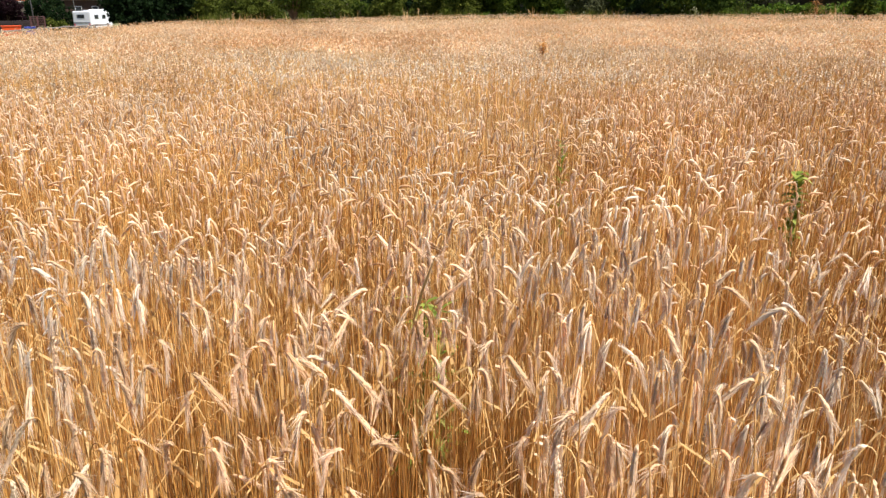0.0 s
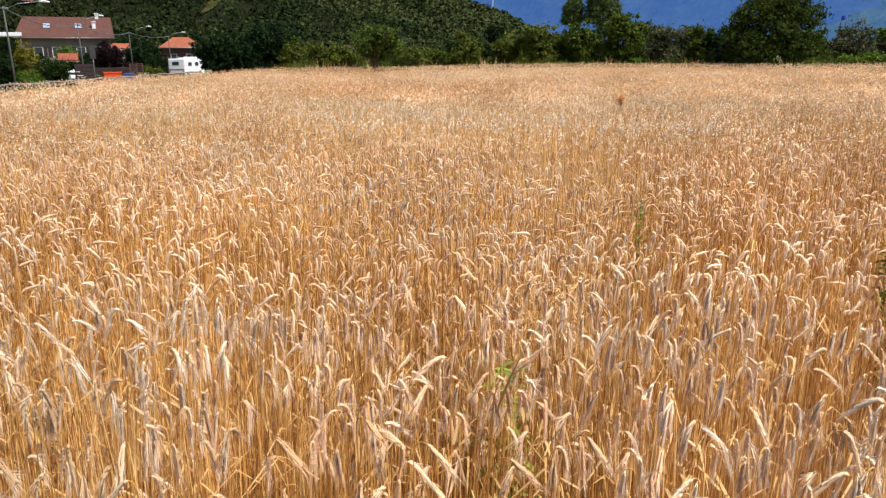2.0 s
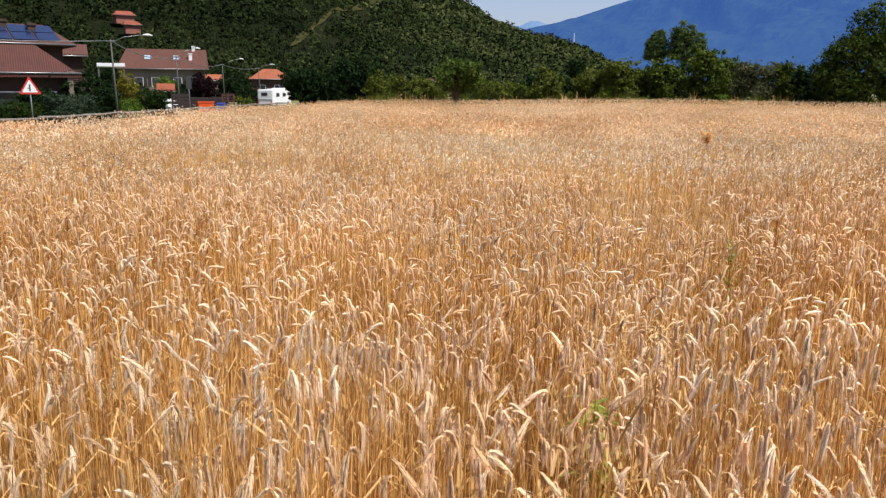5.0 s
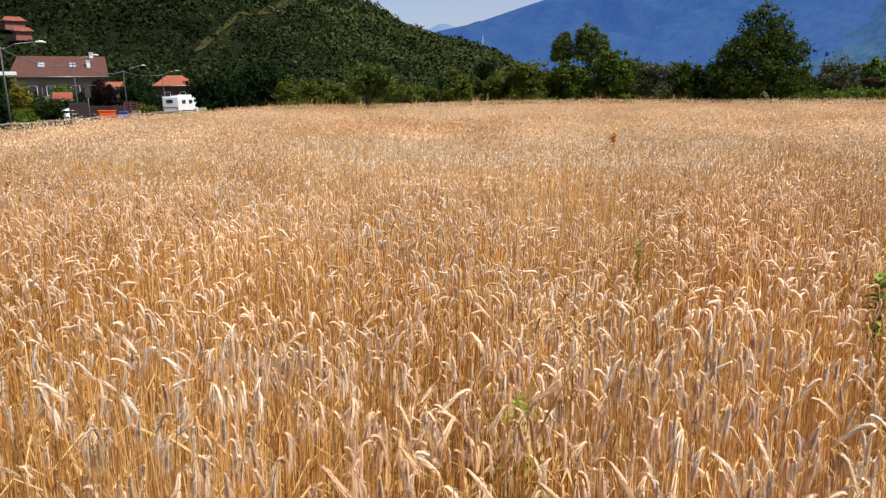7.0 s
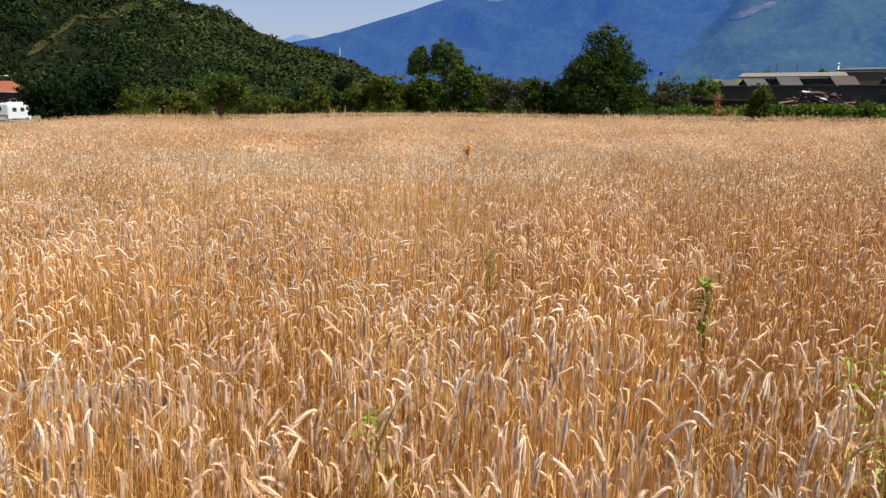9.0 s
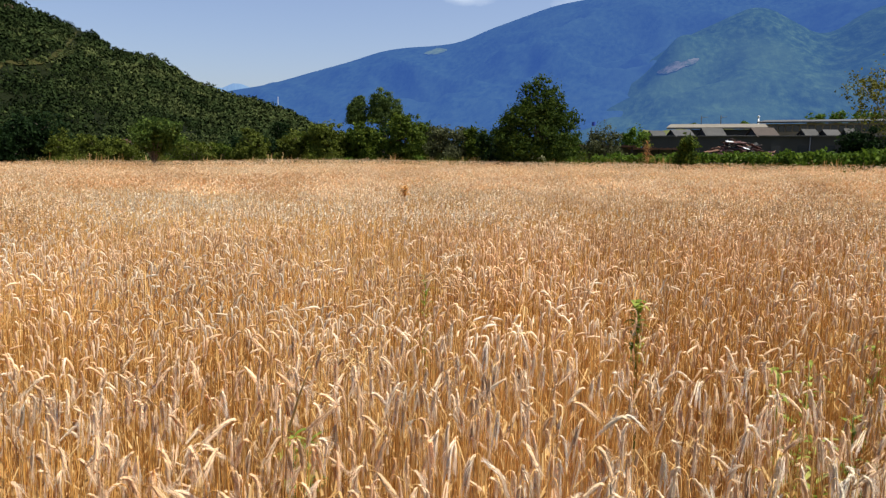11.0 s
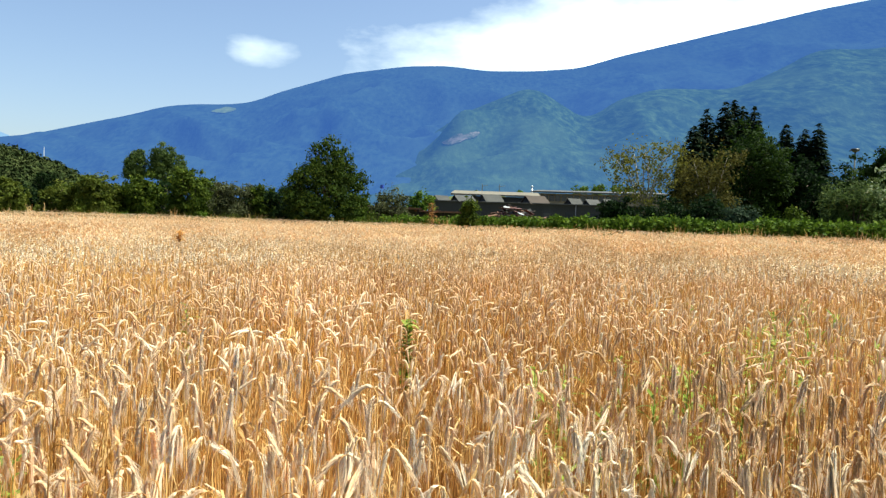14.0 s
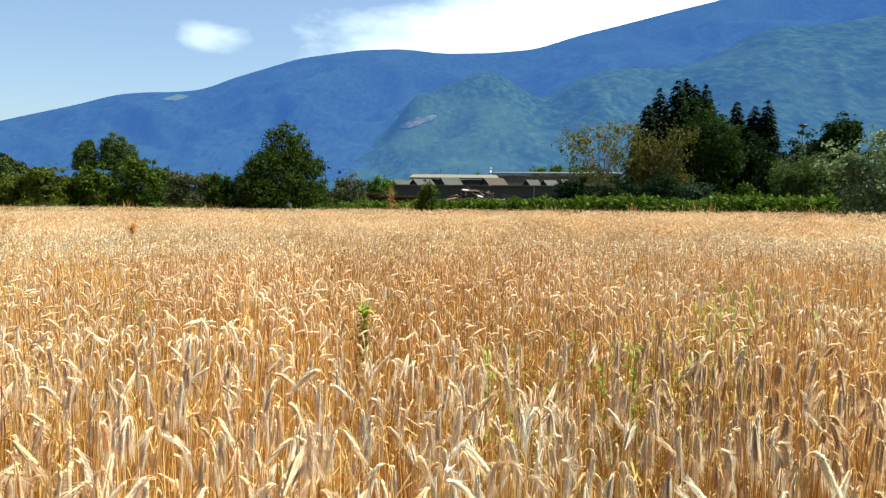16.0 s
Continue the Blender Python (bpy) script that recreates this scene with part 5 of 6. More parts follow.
def house_body_bm(w, d, eave, ridge, hip_l, hip_r):
    bm = bmesh.new()
    x, y = w / 2, d / 2
    lo = [bm.verts.new(p) for p in ((-x, -y, -0.3), (x, -y, -0.3), (x, y, -0.3), (-x, y, -0.3))]
    hi = [bm.verts.new(p) for p in ((-x, -y, eave), (x, -y, eave), (x, y, eave), (-x, y, eave))]
    gl = bm.verts.new((-x, 0, ridge)) if not hip_l else None
    gr = bm.verts.new((x, 0, ridge)) if not hip_r else None
    bm.faces.new(lo[::-1])
    bm.faces.new((lo[0], lo[1], hi[1], hi[0]))
    bm.faces.new((lo[2], lo[3], hi[3], hi[2]))
    bm.faces.new([lo[1], lo[2], hi[2]] + ([gr] if gr else []) + [hi[1]])
    bm.faces.new([lo[3], lo[0], hi[0]] + ([gl] if gl else []) + [hi[3]])
    return bm


def house(az, d, w, deep, eave, ridge, label, wall, roof, hip_l=0.0, hip_r=0.0, over=0.5, turn=0.0, windows=(), chimneys=(), door=None, base=None):
    x, y = polar(az, d)
    z = float(ground_z(x, y)) if base is None else base
    t = thing("house", x, y, z, -az + turn, label, "house")
    eave, ridge = eave - z, ridge - z
    body = part("wall", house_body_bm(w, deep, eave, ridge - 0.02, hip_l, hip_r), wall, t)
    r = part("roof", gable_roof_bm(w, deep, eave, ridge, over, 0.16, hip_l, hip_r), roof, t)
    for cx, cy, top in chimneys:
        bm = box_bm(cx - 0.3, cx + 0.3, cy - 0.3, cy + 0.3, ridge - abs(cy) * 0.7 - 0.6, top - z, 0.02)
        add_box(bm, cx - 0.38, cx + 0.38, cy - 0.38, cy + 0.38, top - z - 0.2, top - z - 0.08)
        c = part("chimney", bm, M_PLASTER if wall is M_PLASTER else M_BRICKWALL, t)
        c.parent = r
    for wx, wz, ww, wh in windows:
        window_on(t, wx, wz, ww, wh, -deep / 2, M_DARKWOOD)
    if door:
        part("door", box_bm(door - 0.5, door + 0.5, -deep / 2 - 0.05, -deep / 2 - 0.004, 0, 2.05, 0.01), M_DARKWOOD, t)
    if over:
        part("gutter", tube_bm([(-w / 2 - over, -deep / 2 - over, eave - 0.2), (w / 2 + over, -deep / 2 - over, eave - 0.2)], (0.07, 0.07), 6), M_STEEL, t, smooth=True)
    return t, r, z


# the long brown-roofed house with two roof windows
hb, hb_roof, hz = house(-25.15, 131, 12.2, 9.0, 4.95, 7.75, "long cream house with a brown tiled roof and skylights", M_PLASTER, M_TILE_BROWN, hip_l=1.4, over=0.55,
                        windows=((-3.6, 2.9, 1.1, 1.3), (-1.2, 2.9, 1.1, 1.3), (2.0, 2.9, 1.1, 1.3), (4.2, 2.9, 1.0, 1.3), (-2.4, 0.6, 1.1, 1.4), (0.6, 0.6, 1.1, 1.4)), door=3.2)
slope = math.atan2(7.75 - 4.95, 4.5)
for sx in (-2.2, 2.0):
    bm = box_bm(-0.45, 0.45, -0.6, 0.6, 0.16, 0.24, 0.01)
    bmesh.ops.transform(bm, matrix=Matrix.Translation((sx, -2.2, 4.95 - hz + 2.3 * math.tan(slope))) @ Matrix.Rotation(slope, 4, "X"), verts=bm.verts)
    s = part("skylight", bm, M_SKYLIGHT, hb, "bright glazed roof window")
    s.parent = hb_roof
for cx, cy, top in ((4.7, -0.2, 8.35), (4.1, -2.6, 7.1)):
    bm = box_bm(cx - 0.25, cx + 0.25, cy - 0.22, cy + 0.22, 5.2 - hz, top - hz, 0.02)
    add_box(bm, cx - 0.33, cx + 0.33, cy - 0.3, cy + 0.3, top - hz, top - hz + 0.12)
    c = part("chimney", bm, M_WHITE, hb, "white rendered chimney")
    c.parent = hb_roof

# the near house: tiled porch, upper storey with solar panels
ha, ha_roof, az_ = house(-35.3, 74, 8.6, 8.0, 5.55, 7.0, "brown brick house with red tiled roof and solar panels", M_BRICKWALL, M_TILE_BROWN, hip_r=1.4, over=0.9, turn=8,
                         windows=((-1.5, 3.9, 1.1, 1.2), (2.0, 3.9, 1.1, 1.2)), chimneys=((2.6, -1.6, 7.15), (0.6, -1.0, 7.4)))
slope = math.atan2(7.0 - 5.55, 4.0)
for i in range(5):
    for j in range(2):
        bm = box_bm(-0.8, 0.8, -0.95, 0.95, 0.2, 0.25, 0.01)
        bmesh.ops.transform(bm, matrix=Matrix.Translation((-3.5 + 1.72 * i, -3.3 + 1.95 * j, 5.55 - az_ + (0.7 + 1.95 * j) * math.tan(slope))) @ Matrix.Rotation(slope, 4, "X"), verts=bm.verts)
        s = part("solar_panel", bm, M_PANEL, ha, "dark blue solar panel")
        s.parent = ha_roof
hp, _, pz = house(-34.1, 62, 6.2, 4.6, 3.15, 4.75, "open porch wing with a red tiled hip roof", M_BRICKWALL, M_TILE_RED, hip_l=2.0, hip_r=2.6, over=0.7,
                  windows=((-0.8, 0.9, 1.4, 1.5), (1.5, 0.9, 1.2, 1.5)))
part("column", box_bm(2.9, 3.25, -2.9, -2.55, -0.3, 3.1 - pz, 0.02), M_PLASTER, hp, "pale porch column")
part("column", box_bm(-3.2, -2.85, -2.9, -2.55, -0.3, 3.1 - pz, 0.02), M_PLASTER, hp, "pale porch column")
house(-31.2, 84, 2.8, 4.0, 5.1, 5.95, "small rear wing with a low tiled roof", M_BRICKWALL, M_TILE_BROWN, over=0.5)

# a small house with a bright orange hip roof behind the camper
house(-17.9, 150, 6.8, 5.6, 3.75, 5.3, "small brick house with a bright orange hip roof", M_BRICKWALL, M_TILE_ORANGE, hip_l=2.6, hip_r=2.6, over=0.5,
      windows=((-1.4, 2.0, 0.9, 1.2), (1.2, 2.0, 0.9, 1.2)))
house(-21.9, 142, 2.6, 3.0, 3.4, 4.1, "little outbuilding with an orange tiled roof", M_PLASTER, M_TILE_ORANGE, over=0.3)
house(-5.9, 150, 2.6, 3.0, 3.2, 3.7, "far cottage with a red roof behind the fruit tree", M_BRICKWALL, M_TILE_RED, over=0.4)
house(-25.1, 95, 1.5, 1.8, 1.75, 2.3, "small garden shed with a red tiled roof", M_BRICKWALL, M_TILE_VILLA, over=0.25)


def carport(az, d):
    x, y = polar(az, d)
    z = float(ground_z(x, y))
    c = thing("carport", x, y, z, -az, "flat white-roofed carport between the houses", "carport")
    part("roof", box_bm(-1.5, 1.5, -2, 2, 4.35 - z, 4.75 - z, 0.03), M_WHITE, c)
    for px in (-1.35, 1.35):
        for py in (-1.8, 1.8):
            part("post", box_bm(px - 0.06, px + 0.06, py - 0.06, py + 0.06, -0.2, 4.35 - z), M_STEEL, c)


carport(-28.5, 100)


def hillside_house(az, el, wide, label, walls):
    """A villa whose ridge stands at one bearing and height angle, its lower walls among the trees of the slope."""
    r = 250.0
    while r < 600 and math.degrees(math.atan2(float(hill_z(az, r)) + 1.0, r)) < el:
        r += 4
    w = r * math.tan(radians(wide))
    top = 1.9 + r * math.tan(radians(el))
    return house(az, r, w, w * 0.8, top - w * 0.20, top, label, walls, M_TILE_VILLA, hip_l=w * 0.2, hip_r=w * 0.2, over=0.5, base=top - w * 0.2 - 2.4, turn=12)


hillside_house(-27.4, 4.98, 1.15, "far orange-roofed villa among trees on the hillside", M_PINKWALL)
hillside_house(-26.95, 4.34, 0.95, "lower orange-roofed house on the wooded hillside", M_PINKWALL)


def camper(az, d, turn):
    x, y = polar(az, d)
    c = thing("camper_van", x, y, float(ground_z(x, y)), -az + turn, "white motorhome parked at the edge of the field", "camper van")
    # the rear faces -y
    part("body", box_bm(-1.12, 1.12, -2.9, 1.6, 0.5, 2.55, 0.16), M_WHITE, c, "white coachwork", smooth=False)
    part("cab", box_bm(-1.0, 1.0, 1.4, 3.1, 0.5, 2.1, 0.22), M_WHITE, c)
    part("alcove", box_bm(-1.08, 1.08, 0.9, 2.9, 1.85, 2.75, 0.25), M_WHITE, c)
    part("rear_window", box_bm(-0.55, 0.35, -2.93, -2.89, 1.72, 2.15, 0.02), M_GLASS, c, "dark rear window")
    part("stripe", box_bm(-1.0, 1.0, -2.93, -2.895, 1.15, 1.25), M_STEEL, c)
    part("bumper", box_bm(-1.1, 1.1, -3.02, -2.85, 0.45, 0.7, 0.03), M_STEEL, c)
    for lx in (-1.0, 0.86):
        part("tail_light", box_bm(lx, lx + 0.14, -2.94, -2.895, 0.8, 1.1, 0.01), M_RED, c)
    for sx in (-1, 1):
        part("side_window", box_bm(min(sx * 1.105, sx * 1.135), max(sx * 1.105, sx * 1.135), -1.9, -0.9, 1.6, 2.08, 0.01), M_GLASS, c)
        part("side_window", box_bm(min(sx * 1.105, sx * 1.135), max(sx * 1.105, sx * 1.135), 0.1, 1.0, 1.6, 2.08, 0.01), M_GLASS, c)
        for wy in (-1.6, 2.2):
            wheel = part("wheel", tube_bm([(sx * 0.85, wy, 0.34), (sx * 1.06, wy, 0.34)], (0.34, 0.34), 18), M_TYRE, c, "black tyre")
            rim = part("rim", tube_bm([(sx * 1.05, wy, 0.34), (sx * 1.075, wy, 0.34)], (0.2, 0.18), 14), M_STEEL, c)
            rim.parent = wheel
    part("roof_hatch", box_bm(-0.4, 0.4, -1.6, -0.8, 2.54, 2.66, 0.04), M_WHITE, c)
    return c


camper(-17.65, 108, -26)


def small_car(az, d, turn):
    x, y = polar(az, d)
    c = thing("car", x, y, float(ground_z(x, y)) + 0.04, -az + turn, "small white parked car beside the garden hedge", "car")
    bm = box_bm(-0.8, 0.8, -1.9, 1.8, 0.3, 0.92, 0.12)
    part("body", bm, M_WHITE, c)
    bm = bmesh.new()
    add_box(bm, -0.74, 0.74, -0.9, 1.5, 0.88, 1.5, 0.1)
    for v_ in bm.verts:
        if v_.co.z > 1.2:
            v_.co.x *= 0.82
            v_.co.y = v_.co.y * 0.72 + 0.15
    part("cabin", bm, M_WHITE, c)
    part("windscreen", box_bm(-0.55, 0.55, -0.82, -0.70, 1.0, 1.32, 0.02), M_GLASS, c, "dark windscreen")
    part("roof", box_bm(-0.6, 0.6, -0.45, 1.15, 1.495, 1.54, 0.02), M_WHITE, c)
    for sx in (-1, 1):
        part("headlight", box_bm(sx * 0.62 - 0.14, sx * 0.62 + 0.14, -1.93, -1.86, 0.6, 0.76, 0.02), M_GLASS, c)
        for wy in (-1.2, 1.15):
            wheel = part("wheel", tube_bm([(sx * 0.62, wy, 0.3), (sx * 0.81, wy, 0.3)], (0.3, 0.3), 16), M_TYRE, c)
            rim = part("rim", tube_bm([(sx * 0.80, wy, 0.3), (sx * 0.825, wy, 0.3)], (0.18, 0.16), 12), M_STEEL, c)
            rim.parent = wheel
    return c


small_car(-25.0, 86, 20)


def stack(name, az, d, w, deep, top, mat, label, category, board, gap, turn=0):
    """Crates or pallets: slatted layers one on another."""
    x, y = polar(az, d)
    z = float(ground_z(x, y))
    t = thing(name, x, y, z, -az + turn, label, category)
    n = int((top - z) / gap)
    for k in range(n):
        z0 = k * gap
        bm = box_bm(-w / 2, w / 2, -deep / 2, deep / 2, z0 + gap - board, z0 + gap, 0.004)
        for bx in (-w / 2, -0.06, w / 2 - 0.12):
            add_box(bm, bx, bx + 0.12, -deep / 2, deep / 2, z0, z0 + gap - board)
        part("layer", bm, mat, t)
    return t


stack("pallet_stack", -20.95, 80, 1.25, 1.0, 1.48, M_PALLET, "tall stack of reddish wooden pallets", "pallets", 0.05, 0.155)
stack("crate_stack", -24.2, 82, 1.7, 1.0, 1.40, M_DARKWOOD, "stack of dark brown slatted crates", "crates", 0.31, 0.36, 4)
stack("crate_stack", -22.95, 82, 1.7, 1.0, 1.34, M_DARKWOOD, "stack of dark brown slatted crates", "crates", 0.31, 0.36, -3)
stack("crate_stack", -21.8, 83, 1.5, 1.0, 1.30, M_DARKWOOD, "stack of dark brown slatted crates", "crates", 0.31, 0.36, 2)


def tub(name, az, d, w, h, mat, label):
    x, y = polar(az, d)
    z = float(ground_z(x, y))
    t = thing(name, x, y, z, -az, label, "container")
    bm = box_bm(-w / 2, w / 2, -0.5, 0.5, 0, h, 0.08)
    for v_ in bm.verts:
        k = 0.86 + 0.14 * v_.co.z / h
        v_.co.x *= k
        v_.co.y *= k
    part("body", bm, mat, t)
    part("rim", box_bm(-w / 2 - 0.05, w / 2 + 0.05, -0.55, 0.55, h, h + 0.08, 0.02), mat, t)


tub("plastic_bin", -22.5, 76, 1.45, 1.40, M_ORANGE, "big bright orange plastic bin")
tub("plastic_bin", -21.45, 77, 0.8, 1.25, M_BLUE, "blue plastic bin beside the pallets")


def plate_post(az, d, top):
    x, y = polar(az, d)
    z = float(ground_z(x, y))
    t = thing("sign_post", x, y, z, -az, "grey sign plate seen from behind on a post", "road sign")
    part("post", tube_bm([(0, 0, -0.2), (0, 0, top - z)], (0.04, 0.04), 8), M_STEEL, t, smooth=True)
    part("plate", box_bm(-0.22, 0.22, -0.06, -0.03, top - z - 1.1, top - z, 0.01), M_GREYWALL, t)


plate_post(-23.6, 70, 3.0)

GARDEN = "garden shrub between the houses and the road"
tree("broadleaf_tree", -22.7, 104, 5.0, 4.4, M_LEAF_PURPLE, "dark purple-leaved plum tree in the garden", base=0.15, count=4500, seed=71)
tree("shrub", -26.0, 75, 2.7, 2.8, M_LEAF_GARDEN, "clipped round green garden shrub", "shrub", base=0.0, count=4500, leaf=0.16, seed=72)
tree("shrub", -27.5, 74, 1.7, 2.6, M_LEAF_HEDGE, "yellow-green low garden hedge", "shrub", base=0.0, count=3000, leaf=0.16, seed=73)
tree("shrub", -28.0, 70, 1.8, 2.2, M_LEAF_HEDGE, GARDEN, "shrub", base=0.0, count=2200, leaf=0.16, seed=74)
tree("shrub", -27.6, 96, 4.9, 3.4, M_LEAF_GOLD, "yellowish tall shrub before the house", "shrub", base=0.0, count=3200, leaf=0.2, seed=75)
tree("shrub", -25.0, 118, 4.6, 5.0, M_LEAF_HEDGE, GARDEN, "shrub", base=0.0, count=4000, leaf=0.24, seed=76)
tree("shrub", -29.4, 66, 4.2, 3.2, M_LEAF_DARK, "dark climbing plant beside the porch", "shrub", base=0.0, count=4500, leaf=0.2, seed=77)
tree("shrub", -30.6, 55, 2.6, 2.4, M_LEAF_JUNIPER, "grey-green lavender-like shrub by the road", "shrub", base=0.0, count=3500, leaf=0.13, seed=78)
tree("shrub", -31.9, 53, 2.5, 2.6, M_LEAF_JUNIPER, GARDEN, "shrub", base=0.0, count=3200, leaf=0.15, seed=79)
tree("shrub", -34.3, 52, 2.2, 2.8, M_LEAF_GARDEN, GARDEN, "shrub", base=0.0, count=3200, leaf=0.15, seed=80)
tree("shrub", -36.5, 50, 2.6, 3.0, M_LEAF_GARDEN, GARDEN, "shrub", base=0.0, count=3000, leaf=0.15, seed=81)
tree("broadleaf_tree", -21.0, 122, 4.6, 4.0, M_LEAF_DARK, "dark garden tree behind the purple plum", base=0.05, count=4000, leaf=0.26, seed=82)
tree("broadleaf_tree", -28.2, 150, 7.5, 8.0, M_LEAF_DARK, "dark tree behind the long house", base=0.05, count=5000, leaf=0.34, seed=83)
tree("broadleaf_tree", -20.4, 165, 7.2, 8.5, M_LEAF_DARK, "dark tree behind the long house", base=0.05, count=5000, leaf=0.34, seed=84)
tree("shrub", -19.9, 88, 1.9, 2.0, M_LEAF_OLIVE, GARDEN, "shrub", base=0.0, count=1800, leaf=0.16, seed=85)
tree("broadleaf_tree", -31.2, 96, 5.4, 6.0, M_LEAF_DARK, "dark tree behind the brick house", base=0.05, count=4500, leaf=0.28, seed=86)
for k, (a, d, h, w) in enumerate(((-26.9, 112, 4.0, 4.2), (-24.2, 110, 3.7, 3.6), (-23.2, 116, 4.2, 3.6), (-19.4, 112, 3.2, 4.0), (-29.0, 80, 3.6, 3.0), (-31.4, 60, 3.3, 2.8), (-33.0, 58, 3.0, 2.6), (-24.6, 90, 2.6, 2.6))):
    tree("shrub", a, d, h, w, M_LEAF_DARK, "dark garden shrub before the houses", "shrub", base=0.0, count=2600, leaf=0.24, seed=300 + k, group="dark garden shrubs")


# ---- the yard side: hedge, sheds, hall, embankment ----
M_STRIP = surface("sunlit_pale_roof", (0.19, 0.165, 0.125), (0.12, 0.10, 0.075), 0.8, 0.9, 0.3, 0.02)
M_GREYROOF = surface("grey_roof_sheets", (0.085, 0.083, 0.082), (0.055, 0.054, 0.053), 0.8, 0.9, 0.3, 0.02)
# tan render, brightened: sunlight on the hall wall is put into its colour
M_OLDWALL = surface("sunlit_tan_render", (0.24, 0.19, 0.13), (0.15, 0.115, 0.08), 0.8, 0.9, 0.3, 0.02)
def hedge_line():
    g = np.random.default_rng(91)
    n = 34000
    az = g.uniform(27.5, 66, n)
    d = edge_distance(az) + 1.6 + g.normal(0, 0.5, n)
    top = 1.50 + 0.32 * smooth01(29, 42, az) + 0.5 * (fractal(az * 1.3, az * 0 + 2, 3, 14) - 0.5)
    x, y = np.sin(np.radians(az)) * d, np.cos(np.radians(az)) * d
    z = ground_z(x, y) + top * g.random(n) ** 0.7 + 0.1 * g.normal(size=n)
    p = np.stack([x, y, np.maximum(z, ground_z(x, y) + 0.05)], 1)
    nrm = g.normal(size=(n, 3)) + np.array([0, 0, 0.8])
    nrm /= np.linalg.norm(nrm, axis=1)[:, None]
    t = np.cross(nrm, g.normal(size=(n, 3)))
    t /= np.linalg.norm(t, axis=1)[:, None]
    b = np.cross(nrm, t)
    s = g.uniform(0.08, 0.17, n)[:, None]
    V = np.stack([p - t * s, p + b * s * 0.6, p + t * s, p - b * s * 0.6], 1).reshape(-1, 3)
    tone = np.repeat(np.clip(g.normal(0.5, 0.22, n), 0, 1), 4)
    me = mesh_from("foliage", V, np.arange(n * 4).reshape(n, 4), [M_LEAF_HEDGE], tone=tone)
    h = tagged(new("hedge"), "low uneven green hedge along the far field edge", "hedge")
    mesh_part("foliage", me, h)
    bm = bmesh.new()
    rg = random.Random(5)
    for k in range(120):
        a = 27.5 + 38 * k / 120
        hx, hy = polar(a, float(edge_distance(a)) + 1.6)
        hz_ = float(ground_z(hx, hy))
        add_tube(bm, [(hx, hy, hz_ - 0.1), (hx + rg.uniform(-.2, .2), hy, hz_ + 0.6), (hx + rg.uniform(-.4, .4), hy + rg.uniform(-.2, .2), hz_ + 1.6)], (0.03, 0.02, 0.006), 4)
    part("stems", bm, M_BARK, h)


hedge_line()


def grass_belt(name, az0, az1, off, n, height, mat, label, seed, wide=0.7):
    """Uncut grass and weeds: bent blades in a strip along the field's edge."""
    g = np.random.default_rng(seed)
    az = g.uniform(az0, az1, n)
    d = edge_distance(az) + off + g.normal(0, wide, n)
    x, y = np.sin(np.radians(az)) * d, np.cos(np.radians(az)) * d
    z = ground_z(x, y)
    h = height * g.uniform(0.5, 1.25, n) * (0.55 + 0.9 * fractal(az * 1.1, az * 0 + 7, 3, seed))
    a = g.uniform(0, 6.2832, n)
    bend = h * g.uniform(0.05, 0.45, n)
    w = g.uniform(0.015, 0.035, n)
    cx, cy = np.cos(a), np.sin(a)
    V = np.stack([
        np.stack([x - cy * w, y + cx * w, z], 1), np.stack([x + cy * w, y - cx * w, z], 1),
        np.stack([x + cy * w * .8 + cx * bend * .3, y - cx * w * .8 + cy * bend * .3, z + h * .6], 1), np.stack([x - cy * w * .8 + cx * bend * .3, y + cx * w * .8 + cy * bend * .3, z + h * .6], 1),
        np.stack([x + cx * bend, y + cy * bend, z + h], 1)], 1).reshape(-1, 3)
    k = np.arange(n)[:, None] * 5
    me = mesh_from(name, V, [k + np.array([[0, 1, 2, 3]]), k + np.array([[3, 2, 4]])], [mat], tone=np.repeat(g.random(n), 5))
    return tagged(new(name, me), label, "grass", kind="stuff")


grass_belt("field_edge_grass", -12, 30, 1.0, 6000, 1.2, M_LEAF_OLIVE, "tall half-dry grass along the hedgerow", 101, 0.8)
grass_belt("sunlit_grass", 24, 60, 0.5, 5000, 1.05, M_LEAF_LIME, "bright green sunlit grass before the hedge", 102, 0.45)
grass_belt("dry_grass_fringe", -14, 66, 0.3, 3000, 1.15, M_DRYLEAF, "straw-coloured dry grass fringe of the field", 103, 0.4)


def yard_box(name, az0, az1, d, top, deep, wall, roof, label, category, eaves=0.25):
    """A flat-roofed low building that faces the field."""
    a = (az0 + az1) / 2
    w = d * math.tan(radians((az1 - az0) / 2)) * 2
    x, y = polar(a, d + deep / 2)
    z = float(ground_z(x, y))
    t = thing(name, x, y, z, -a, label, category)
    part("wall", box_bm(-w / 2, w / 2, -deep / 2, deep / 2, -0.3, top - z - 0.14), wall, t)
    part("roof", box_bm(-w / 2 - eaves, w / 2 + eaves, -deep / 2 - eaves, deep / 2 + eaves, top - z - 0.14, top - z, 0.02), roof, t)
    return t, w, z


